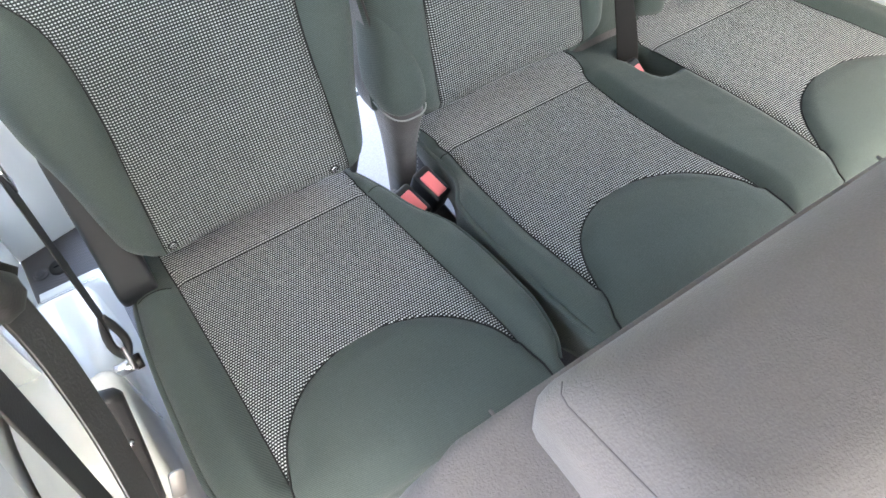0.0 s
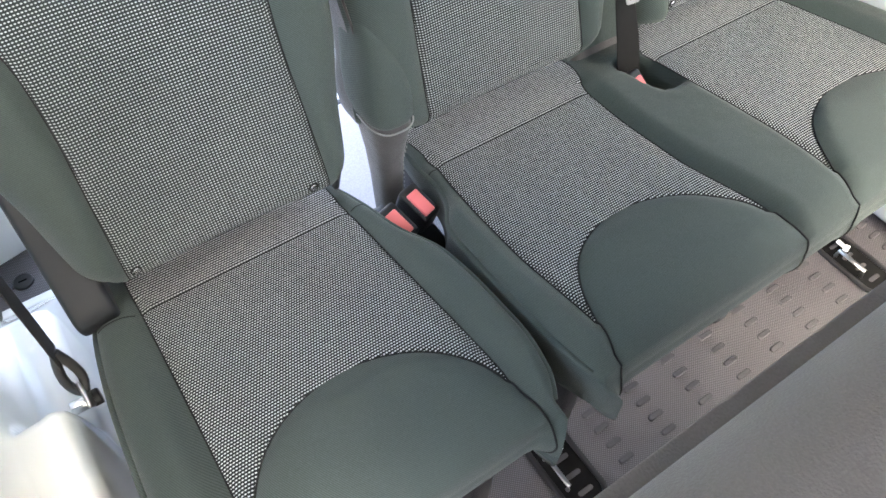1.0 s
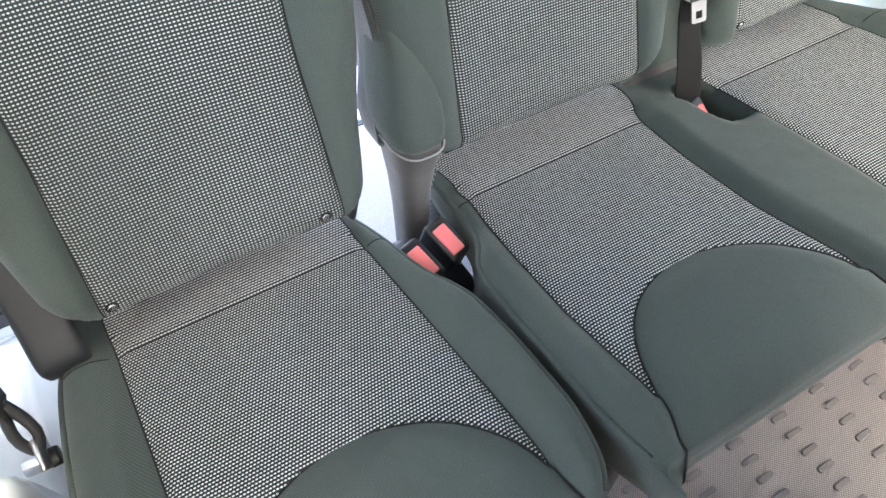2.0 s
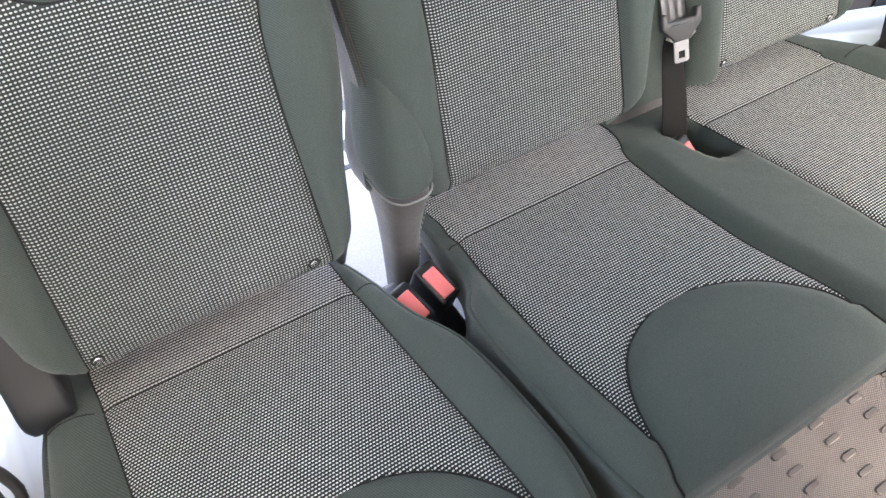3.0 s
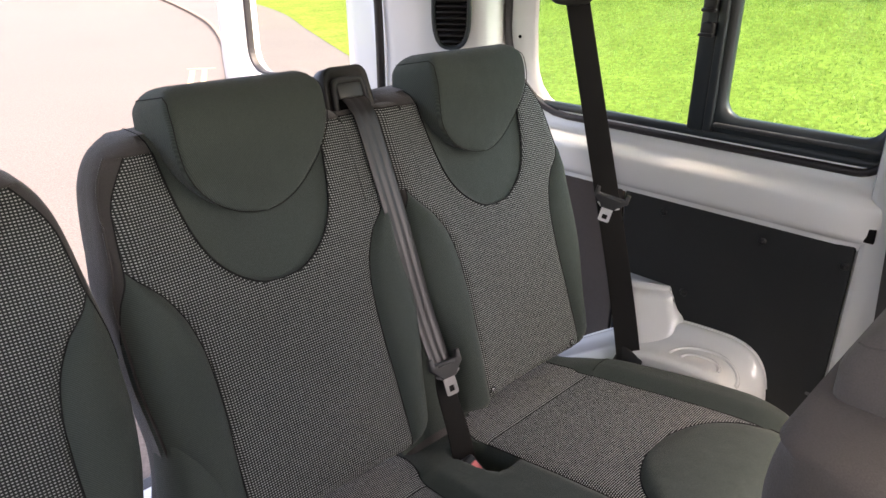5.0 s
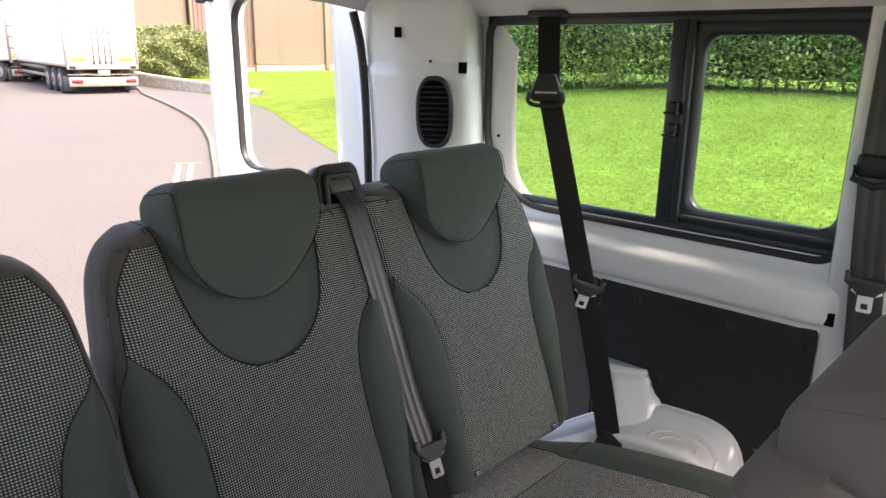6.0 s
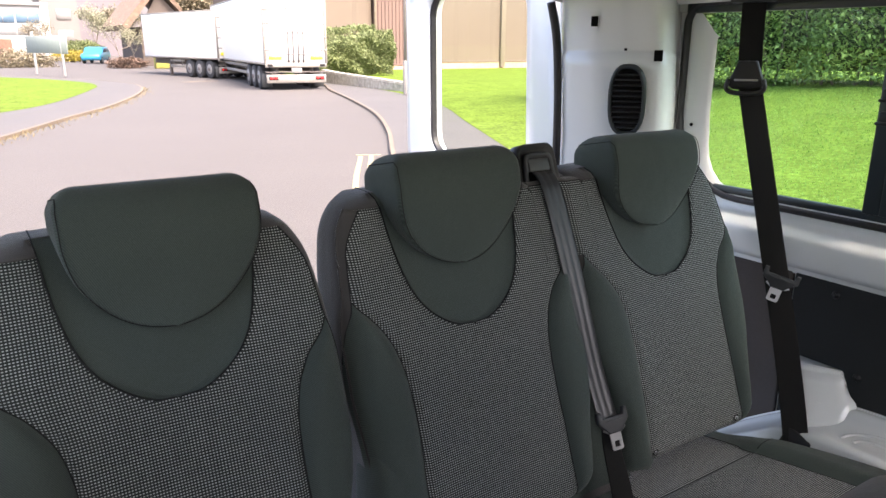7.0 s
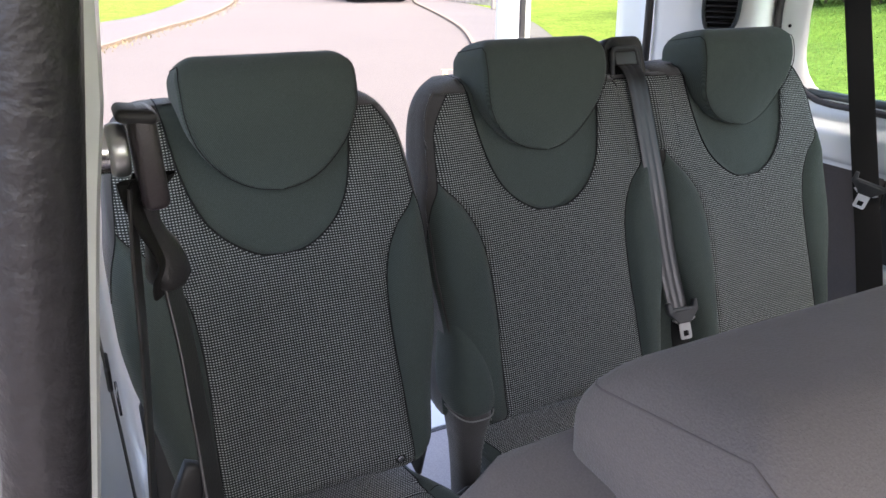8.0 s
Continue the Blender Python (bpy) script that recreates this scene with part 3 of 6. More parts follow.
def cushion(parent, lay, left, right, pocket=None):
    """Seat cushion for one or more seats side by side. lay: for each seat the middle and the half width of its woven part as functions of -y; left, right: the outer edges likewise; pocket: (x, y, half x, half y) of a belt pocket."""
    prof = profile_at(None)
    s_run = [0.0]
    for (y0, z0), (y1, z1) in zip(prof, prof[1:]):
        s_run.append(s_run[-1] + math.hypot(y1 - y0, z1 - z0))
    n = len(prof)
    front_i = max(i for i, p in enumerate(prof) if p[1] >= 0.395)
    reach = [max(-q[0] for q in prof[:i + 1]) for i in range(n)]
    seats = range(len(lay))
    mid = [[m(d) for d in reach] for m, _ in lay]
    half = [[h(d) for d in reach] for _, h in lay]

    def apron(k, i):
        y = prof[i][0]
        if i > front_i or y < -0.42:
            w = 0.156 + 0.012 * smooth(0.42, 0.475, -y)
        else:
            w = apron_half(-y) if -y > 0.291 else 0.0
        return w * half[k][i] / 0.155

    def height(x, i):
        y, z = prof[i]
        up = 1.0 if i <= front_i else max(0.0, 1 - (i - front_i) / 8)
        fy, fz = 0.0, 0.0
        near = min(seats, key=lambda k: abs(x - mid[k][i]))
        a, seam = abs(x - mid[near][i]), half[near][i]
        d_out = min(x - left(reach[i]), right(reach[i]) - x)
        if a > seam:
            fz += 0.014 * up * smooth(0, 0.03, a - seam) * smooth(-0.05, 0.10, -y)
        w = apron(near, i)
        if y < -0.02 and w < seam:
            fz -= 0.005 * up * bell(a - seam, 0.007)
        if w > 0:
            fz += 0.009 * up * smooth(w + 0.004, w - 0.03, a) * smooth(0.29, 0.33, -y)
            fz -= 0.003 * bell(a - w, 0.005)
        if abs(y + 0.052) < 0.02 and a < seam:
            fz -= 0.002 * bell(y + 0.052, 0.004)
        r = 0.028
        if d_out < r:
            k = 1 - max(0, d_out) / r
            fz -= r * (1 - math.sqrt(max(0, 1 - k * k)))
        if pocket:
            px, py, hx, hy = pocket
            q = (abs((x - px) / hx) ** 4 + abs((y - py) / hy) ** 4) ** 0.25
            fz -= 0.060 * smooth(1.12, 0.86, q)
        if i > front_i:
            fy -= 0.012 * up
            fy += 0.8 * min(0, fz)
        return (x, y + fy, z + (fz if i <= front_i else 0.4 * fz * up))

    def zone(lo, hi, cols, i0, i1):
        rows, uvs = [], []
        for i in range(i0, i1 + 1):
            a, b = lo(i), hi(i)
            xs = [a + (b - a) * k / cols for k in range(cols + 1)]
            rows.append([height(x, i) for x in xs])
            uvs.append([(x, s_run[i]) for x in xs])
        return rows, uvs

    i_strip = min(range(n), key=lambda i: abs(prof[i][0] + 0.052))
    i_tip = max(i for i in range(n) if prof[i][0] >= -0.42 and i <= front_i)

    def inner(k, i, sg):
        return mid[k][i] + sg * (half[k][i] if i <= i_tip else apron(k, i))

    for k in seats:
        c = mid[k]
        rows, uvs = zone(lambda i: inner(k, i, -1), lambda i: inner(k, i, 1), 24, 0, i_strip)
        part("rear_strip", weld(grid(rows, uvs)), WOVEN_STRIP, parent, "woven grey strip at the back of the cushion")
        rows, uvs = zone(lambda i: inner(k, i, -1), lambda i: c[i] - min(half[k][i], apron(k, i)), 16, i_strip, i_tip)
        bm = grid(rows, uvs)
        rows, uvs = zone(lambda i: c[i] + min(half[k][i], apron(k, i)), lambda i: inner(k, i, 1), 16, i_strip, i_tip)
        part("seat_insert", weld(grid(rows, uvs, bm)), WOVEN_SEAT, parent, "woven grey dotted cloth middle of the cushion")
        i_ap = min(i for i in range(n) if apron(k, i) > 0)
        rows, uvs = zone(lambda i: c[i] - apron(k, i), lambda i: c[i] + apron(k, i), 24, i_ap, n - 1)
        part("front_apron", weld(grid(rows, uvs)), CLOTH, parent, "plain dark cloth front of the cushion")
        w = [(c[i] - apron(k, i), i) for i in range(n - 4, i_ap - 1, -1)] + [(c[i] + apron(k, i), i) for i in range(i_ap, n - 3)]
        part("seam", tube([Vector(height(x, i)) + Vector((0, -0.0006, 0.0014)) for x, i in w], 0.0013, 6), SEAM, parent)
        for sg in (-1, 1):
            part("seam", tube([Vector(height(c[i] + sg * half[k][i], i)) + Vector((0, 0, 0.0004)) for i in range(0, i_tip + 1)], 0.0011, 6), SEAM, parent)
        part("seam", tube([Vector(height(c[i_strip] + half[k][i_strip] * (j / 10 - 1), i_strip)) + Vector((0, 0, 0.0003)) for j in range(21)], 0.0005, 6), SEAM, parent)
    # plain flanks and the strip between two seats
    edges = [(lambda i: left(reach[i]), lambda i: inner(0, i, -1), 12)]
    for k in seats[:-1]:
        edges.append((lambda i, k=k: inner(k, i, 1), lambda i, k=k: inner(k + 1, i, -1), 34))
    edges.append((lambda i: inner(seats[-1], i, 1), lambda i: right(reach[i]), 12))
    for lo, hi, cols in edges:
        rows, uvs = zone(lo, hi, cols, 0, n - 1)
        part("flank", weld(grid(rows, uvs)), CLOTH, parent)
    # upright sides, underside and the piped lower edge of the sides
    rows = []
    for i in range(n):
        a, b = height(left(reach[i]), i), height(right(reach[i]), i)
        deep = 0.02 + 0.09 * smooth(0.40, 0.47, -prof[i][0])
        zl = min(prof[i][1] - 0.01, 0.265)
        rows.append([a, (a[0] + 0.002, a[1], (a[2] + zl) / 2), (a[0] + 0.008, a[1] + deep * 0.7, zl), ((a[0] + b[0]) / 2, a[1] + deep, zl - 0.01), (b[0] - 0.008, b[1] + deep * 0.7, zl), (b[0] - 0.002, b[1], (b[2] + zl) / 2), b])
    part("underside", weld(grid(rows)), CLOTH, parent, "plain cloth sides and underside of the cushion")
    stop = max(i for i in range(n) if prof[i][0] > -0.462 and i <= front_i + 6)
    for x_edge, sg in ((left, 1), (right, -1)):
        line = [Vector(height(x_edge(reach[i]) + sg * 0.002, i)) + Vector((-0.001 * sg, 0, -0.004)) for i in range(2, stop)]
        part("piping", tube(line, 0.0048, 8), CLOTH, parent, "rounded piping along the cushion's side")
    for x_edge, k, sg in ((left, 0, 1), (right, seats[-1], -1)):
        i = min(range(n), key=lambda q: abs(prof[q][0] + 0.052))
        xe = x_edge(-prof[i][0])
        x1 = inner(k, i, -sg)
        pts = [Vector(height(xe + (x1 - xe) * j / 8, i)) + Vector((0, 0, 0.0004)) for j in range(1, 8)]
        part("seam", tube(pts, 0.0008, 6), SEAM, parent)


# ---------------------------------------------------------------- the van's shell
GROUND = -0.62


def setting(name, bm, mat, label, smooth_faces=False):
    return tagged(part(name, bm, mat, None, label, smooth_faces), kind="structure")


floor = setting("floor", block(1.726, 3.00, 0.05, (0, -0.80, -0.025), 0.004), MAT, "grey ribbed rubber floor mat of the van")
setting("door_sill", block(1.36, 0.05, 0.07, (0, 0.715, -0.035), 0.01), GREY_PLASTIC, "grey plastic tread at the rear door sill")
setting("chassis_skirt", block(1.80, 3.1, 0.55, (0, -0.83, -0.335), 0.03), PAINT, "white painted lower body below the floor")

# raised pills on the mat, set out in rows
lower, upper = rounded(0.032, 0.0108, 0.0053, 2), rounded(0.028, 0.0072, 0.0035, 2)
pill = grid([[(x, y, 0.0) for x, y in lower], [(x, y, 0.0022) for x, y in lower], [(x, y, 0.0036) for x, y in upper]], closed=True)
pill.faces.new([v for v in pill.verts if v.co.z > 0.003])
pill_me = None
for i in range(-4, 9):
    for j in range(22):
        x, y = 0.213 + 0.0935 * i, -0.882 + 0.0315 * j + (0.004 if i % 2 else 0)
        if pill_me is None:
            ob = part("pill", pill, GREY_MAT, floor, smooth=False)
            pill_me = ob.data
        else:
            ob = new("pill", pill_me)
            ob.parent = floor
        ob.location = (x, y, 0.0)


def roof_section():
    half = [(0.0, 1.365), (0.30, 1.362), (0.52, 1.352), (0.66, 1.336), (0.75, 1.316), (0.81, 1.295), (0.845, 1.274)]
    pts = [(-x, z) for x, z in reversed(half[1:])] + half
    return [p for p in spline([(x, 0, z) for x, z in pts], 4)]


sec = roof_section()
rows = []
for y, drop in ((-1.75, 0.0), (-1.2, 0.0), (-0.6, 0.0), (0.2, 0.0), (0.45, 0.004), (0.56, 0.014), (0.62, 0.032), (0.645, 0.055)):
    rows.append([(p.x, y, p.z - drop * (1.0 if abs(p.x) < 0.7 else 0.6)) for p in sec])
bm = grid(rows)
grid([[Vector(p) + Vector((0, 0, 0.05)) for p in r] for r in rows], bm=bm, flip=True)
tagged(part("ceiling", bm, LINER, None, "pale grey fabric headlining of the van roof"), kind="structure")
setting("roof_skin", block(1.86, 2.49, 0.03, (0, -0.535, 1.45), 0.012), PAINT, "white painted steel van roof")
# unseen front wall, its height set to limit light from ahead
setting("wall_front", block(1.80, 0.05, 1.06, (0, -2.32, 0.50), 0.01), BOARD_GREY, "grey bulkhead below the cab windows")


# unseen screen; the roof stops short here to let daylight in
screen = bmesh.new()
screen.faces.new([screen.verts.new(p) for p in ((-0.85, -2.30, 1.03), (0.85, -2.30, 1.03), (0.78, -1.77, 1.40), (-0.78, -1.77, 1.40))])
screen = setting("windscreen", screen, GLASS_CLEAR, "unseen sloping windscreen glass over the front light opening")
screen.visible_shadow = False


def sill_profile(y0, y1, side):
    """Pressed white steel below the side window."""
    prof = [(0.848, 0.688), (0.846, 0.700), (0.838, 0.706), (0.830, 0.716), (0.828, 0.736), (0.829, 0.758), (0.833, 0.772), (0.845, 0.784), (0.860, 0.796), (0.867, 0.812), (0.870, 0.842)]
    pts = spline([(x, 0, z) for x, z in prof], 4)
    n = 24
    rows = []
    for i in range(n + 1):
        y = y0 + (y1 - y0) * i / n
        bulge = smooth(0, 0.06, y - y0)
        rows.append([(side * (0.868 + (p.x - 0.868) * (0.35 + 0.65 * bulge)), y, p.z) for p in pts])
    return grid(rows, flip=side < 0)


def side_wall(side, name):
    """One side of the load space: boards, sill, window with a fixed and a sliding pane, rear pillar."""
    setting(name, block(0.03, 1.16, 0.70, (side * 0.875, -0.13, 0.35), 0.004), PAINT, "white painted steel side of the van")
    setting("trim", weld(sill_profile(-0.475, 0.44, side)), PAINT, "glossy white pressed steel ledge below the side window", True)
    setting(name, block(0.03, 1.9, 0.14, (side * 0.885, 0.0, 1.325), 0.004), PAINT, "white painted steel above the side window")
    setting("trim", block(0.012, 0.07, 0.56, (side * 0.896, 0.432, 1.04), 0.002), PAINT, "white painted steel beside the window seal")
    # boards
    if side > 0:
        setting("trim", block(0.012, 0.466, 0.69, (0.853, -0.198, 0.348), 0.004), PANEL, "black board lining the side below the window")
        setting("trim", block(0.012, 0.42, 0.69, (0.853, 0.250, 0.348), 0.004), BOARD_GREY, "grey board lining the side beside the rear seat")
        for yy, zz in ((-0.06, 0.665), (-0.27, 0.66), (-0.42, 0.655), (-0.13, 0.50), (-0.30, 0.40), (-0.42, 0.30)):
            clip = thing("trim_clip", "small black plastic clip holding the side board", "clip", (0.846, yy, zz), "board clips")
            part("clip_head", cylinder(0.010, 0.007, 0.005, (0, 0, 0), (0, -90, 0), 12, 0.001), PLASTIC, clip)
            part("clip_centre", cylinder(0.004, 0.004, 0.003, (-0.003, 0, 0), (0, -90, 0), 8), PLASTIC, clip)
    # pillar towards the rear doors
    plan = [(0.872, 0.422), (0.862, 0.412), (0.825, 0.398), (0.800, 0.394), (0.786, 0.397), (0.776, 0.404), (0.768, 0.414), (0.762, 0.423), (0.722, 0.487), (0.708, 0.512), (0.701, 0.527), (0.695, 0.545), (0.685, 0.595), (0.683, 0.612), (0.686, 0.632), (0.694, 0.645), (0.715, 0.656), (0.80, 0.665), (0.88, 0.665), (0.90, 0.60), (0.90, 0.43)]
    line = [Vector((a, b, 0)) for a, b in plan]
    rows = []
    for z in (0.0, 0.30, 0.60, 0.80, 0.95, 1.05, 1.12, 1.150, 1.158, 1.166, 1.20, 1.25, 1.30, 1.33):
        lean = 0.03 * smooth(0.9, 1.35, z)
        step = -0.008 * smooth(1.150, 1.158, z)
        foot = 1 - smooth(0.55, 0.80, z) if side < 0 else 0.0
        rows.append([(side * (p.x - (lean + step) * (1 if p.y < 0.66 else 0.4)), p.y - step + foot * max(0.0, 0.463 + 0.22 * (0.868 - p.x) - p.y if p.x < 0.89 else 0.0), z) for p in line])
    setting("wall_rear_pillar", weld(grid(rows, closed=True)), PAINT, "white painted steel rear corner pillar", True)


side_wall(1, "wall_side")
side_wall(-1, "wall_side")


def window_outline(inset, n=8):
    """The side window's opening as (y, z), with a big radius at its lower rear corner."""
    y0, y1, z0, z1 = -0.452 + inset, 0.405 - inset, 0.822 + inset, 1.274 - inset
    pts = []
    for cy, cz, r, a0 in ((y1, z0, 0.190, -90), (y1, z1, 0.05, 0), (y0, z1, 0.035, 90), (y0, z0, 0.055, 180)):
        r = max(0.01, r - inset)
        sy, sz = (-1 if cy == y1 else 1), (1 if cz == z0 else -1)
        for k in range(n + 1):
            a = radians(a0 + 90 * k / n)
            pts.append((cy + sy * r + r * math.cos(a), cz + sz * r + r * math.sin(a)))
    return pts


def ring_frame(outer, inner, x0, x1, side, round_in=0.004):
    """A frame between two outlines of (y, z), from x0 (inside) to x1."""
    rows = []
    for (yo, zo), (yi, zi) in zip(outer, inner):
        a, b = Vector((0, yo, zo)), Vector((0, yi, zi))
        rows.append([(side * x1, *a.yz), (side * (x0 + round_in), *a.yz), (side * x0, *a.lerp(b, 0.25).yz), (side * x0, *a.lerp(b, 0.75).yz), (side * (x0 + round_in), *b.yz), (side * x1, *b.yz)])
    rows.append(rows[0])
    bm = grid(rows)
    return weld(bm)


def pane(name, y0, y1, z0, z1, r, x, side, mat, parent):
    out = rounded(y1 - y0, z1 - z0, r, 5, (y0 + y1) / 2, (z0 + z1) / 2)
    m = Matrix(((0, 1, 0, side * x), (1, 0, 0, 0), (0, 0, 1, 0), (0, 0, 0, 1)))
    b = bmesh.new()
    b.faces.new([b.verts.new(m @ Vector((a, 0, c))) for a, c in out])
    ob = part(name, b, mat, parent, smooth=False)
    ob.visible_shadow = False
    return ob


def side_window(side, number, glass=GLASS):
    w = tagged(new("window_%d" % number), "side window in a black frame with one fixed and one sliding pane", "window", kind="structure")
    part("rubber_seal", ring_frame(window_outline(-0.007), window_outline(0.007), 0.858, 0.885, side), RUBBER, w, "black rubber seal round the window")
    # white flange of the outer skin behind the seal
    outer, deep = window_outline(0.004), window_outline(0.076)
    thin = window_outline(0.014)
    rows = []
    for i in range(0, 15):
        k = smooth(1, 7, i)
        o_, d_, t_ = Vector((0, *outer[i])), Vector((0, *deep[i])), Vector((0, *thin[i]))
        e_ = t_.lerp(d_, k)
        rows.append([(side * 0.874, *o_.yz), (side * 0.878, *o_.lerp(e_, 0.3).yz), (side * 0.880, *o_.lerp(e_, 0.85).yz), (side * 0.886, *e_.yz)])
    fl = part("flange", weld(grid(rows)), PAINT, w, "white painted flange behind the seal")
    for z in (0.905, 0.985):
        part("hole", cylinder(0.004, 0.004, 0.003, (side * 0.877, 0.374, z), (0, 90, 0), 10), HOLE, fl)
    part("frame", ring_frame(rounded(0.345, 0.419, 0.03, 6, -0.276, 1.050), rounded(0.285, 0.350, 0.035, 6, -0.284, 1.0535), 0.870, 0.893, side), FRAME, w, "black frame of the sliding pane")
    part("rail", block(0.022, 0.86, 0.024, (side * 0.876, -0.02, 1.263), 0.004), FRAME, w)
    part("rail", block(0.020, 0.74, 0.022, (side * 0.878, -0.075, 0.838), 0.008), FRAME, w)
    part("rail", block(0.012, 0.30, 0.008, (side * 0.866, -0.28, 0.862), 0.002), GREY_PLASTIC, w)
    div = part("divider", block(0.020, 0.034, 0.414, (side * 0.872, -0.092, 1.052), 0.004), FRAME, w)
    part("divider", block(0.016, 0.018, 0.414, (side * 0.868, -0.118, 1.052), 0.004), FRAME, w)
    for z in (1.085, 1.040):
        part("latch", block(0.018, 0.026, 0.026, (side * 0.858, -0.096, z), 0.004), PLASTIC, w, "black plastic latch of the sliding pane")
        part("latch", block(0.012, 0.030, 0.007, (side * 0.848, -0.096, z - 0.010), 0.003), PLASTIC, w)
    pane("pane", -0.105, 0.395, 0.832, 1.264, 0.10, 0.888, side, glass, w)
    pane("pane", -0.435, -0.125, 0.850, 1.258, 0.03, 0.880, side, glass, w)
    return w


side_window(1, 1)
# unseen left window, mirrored from the right; clear glass added to brighten the inside
side_window(-1, 2, GLASS_CLEAR)
# posts between the window and the second row
setting("wall_post", block(0.05, 0.270, 1.42, (0.872, -0.567, 0.66), 0.012), PAINT, "white painted steel post of the van side")
setting("wall_side", block(0.03, 1.7, 0.84, (0.885, -1.52, 0.42), 0.01), PAINT, "white painted steel side ahead of the window")
setting("wall_side", block(0.03, 1.7, 0.12, (0.885, -1.52, 1.31), 0.01), PAINT, "white painted steel above the forward window")
setting("trim", block(0.010, 0.016, 0.026, (0.845, -0.449, 0.722), 0.001), HOLE, "small square opening in the steel post")
b = block(0.10, 0.10, 1.42, (-0.7490, -0.547, 0.66), 0.012, 3)
bmesh.ops.subdivide_edges(b, edges=[e for e in b.edges if abs(e.verts[0].co.z - e.verts[1].co.z) > 0.5], cuts=40)
for v in b.verts:
    v.co.x += 0.15 * (v.co.z - 1.08) + 0.002 * bell(v.co.z - 1.085, 0.03)
setting("wall_post", b, PAINT, "white painted post behind the sliding door opening")
# unseen panel added in the open doorway to hold back low light
setting("wall_sliding_door", block(0.05, 0.95, 0.36, (-0.875, -1.08, 0.18), 0.02), PAINT, "white inner panel of the sliding door below its window")
# unseen wall, made long enough to narrow the doorway's light
setting("wall_side", block(0.05, 0.84, 1.42, (-0.875, -1.96, 0.66), 0.02), PAINT, "unseen white steel ahead of the doorway, lengthened to cut light")

# rear opening seal and pillar details
for sg in (1, -1):
    seal_line = [(sg * x, y, z) for x, y, z in ((0.682, 0.645, 0.0), (0.680, 0.645, 0.5), (0.674, 0.645, 0.95), (0.666, 0.645, 1.12), (0.654, 0.645, 1.21), (0.636, 0.648, 1.28))]
    setting("trim", tube(spline(seal_line, 5), 0.011 if sg > 0 else 0.006, 8), RUBBER, "black rubber seal round the rear door opening", True)
door_seal = [(-0.7195 + 0.146 * (z - 1.08), -0.617, z) for z in np.linspace(0.0, 1.32, 24)]
setting("trim", tube(door_seal, 0.015, 12), RUBBER, "black rubber seal along the sliding door opening", True)


def oval_vent(side):
    """Louvred oval outlet on the rear pillar."""
    at = Vector((side * 0.722, 0.452, 1.045))
    m = Matrix.Translation(at) @ Matrix.Rotation(radians(-56.0 * side), 4, "Z") @ Matrix.Rotation(radians(5), 4, "X")
    v = thing("air_vent", "dark oval louvred air vent on the white rear pillar", "vent", (0, 0, 0), "pillar vents")
    v.matrix_world = m
    out = [(0.046 * math.copysign(abs(math.cos(a)) ** 0.75, math.cos(a)), 0.088 * math.copysign(abs(math.sin(a)) ** 0.75, math.sin(a))) for a in np.linspace(0, 2 * math.pi, 33)[:-1]]
    inn = [(x * 0.80, z * 0.88) for x, z in out]
    rows = [[(xo, 0.004, zo), (xo * 0.98, -0.006, zo * 0.98), (xi * 1.03, -0.008, zi * 1.03), (xi, -0.004, zi), (xi, 0.010, zi)] for (xo, zo), (xi, zi) in zip(out, inn)]
    rows.append(rows[0])
    part("rim", weld(grid(rows)), FRAME, v)
    part("backing", plate(inn, 0.004, m=pose(0, 0.004, 0)), HOLE, v, smooth=False)
    for k in range(11):
        z = -0.065 + 0.013 * k
        w = 0.036 * max(0.2, 1 - (abs(z) / 0.080) ** 4) ** 0.5
        part("slat", block(2 * w, 0.012, 0.003, (0, 0.0, z), 0.001, 1, (32, 0, 0)), PLASTIC, v)
    return v


oval_vent(1)
oval_vent(-1)
for side in (1, -1):
    for x, y, z, w, h in ((0.680, 0.535, 1.232, 0.016, 0.024), (0.764, 0.400, 1.152, 0.020, 0.026), (0.719, 0.464, 1.166, 0.006, 0.006)):
        setting("trim", block(w, 0.010, h, (side * x, y, z), 0.001, 1, (0, 0, -56.0 * side)), HOLE, "small dark opening in the white pillar")
bolt = thing("hook_bolt", "small dark lashing bolt on the side board", "bolt", (0.838, 0.212, 0.682))
part("head", cylinder(0.011, 0.011, 0.02, (0, 0, 0), (0, -90, 0), 14, 0.003), PLASTIC, bolt)
part("washer", cylinder(0.015, 0.015, 0.004, (0.008, 0, 0), (0, -90, 0), 14, 0.001), STEEL, bolt)


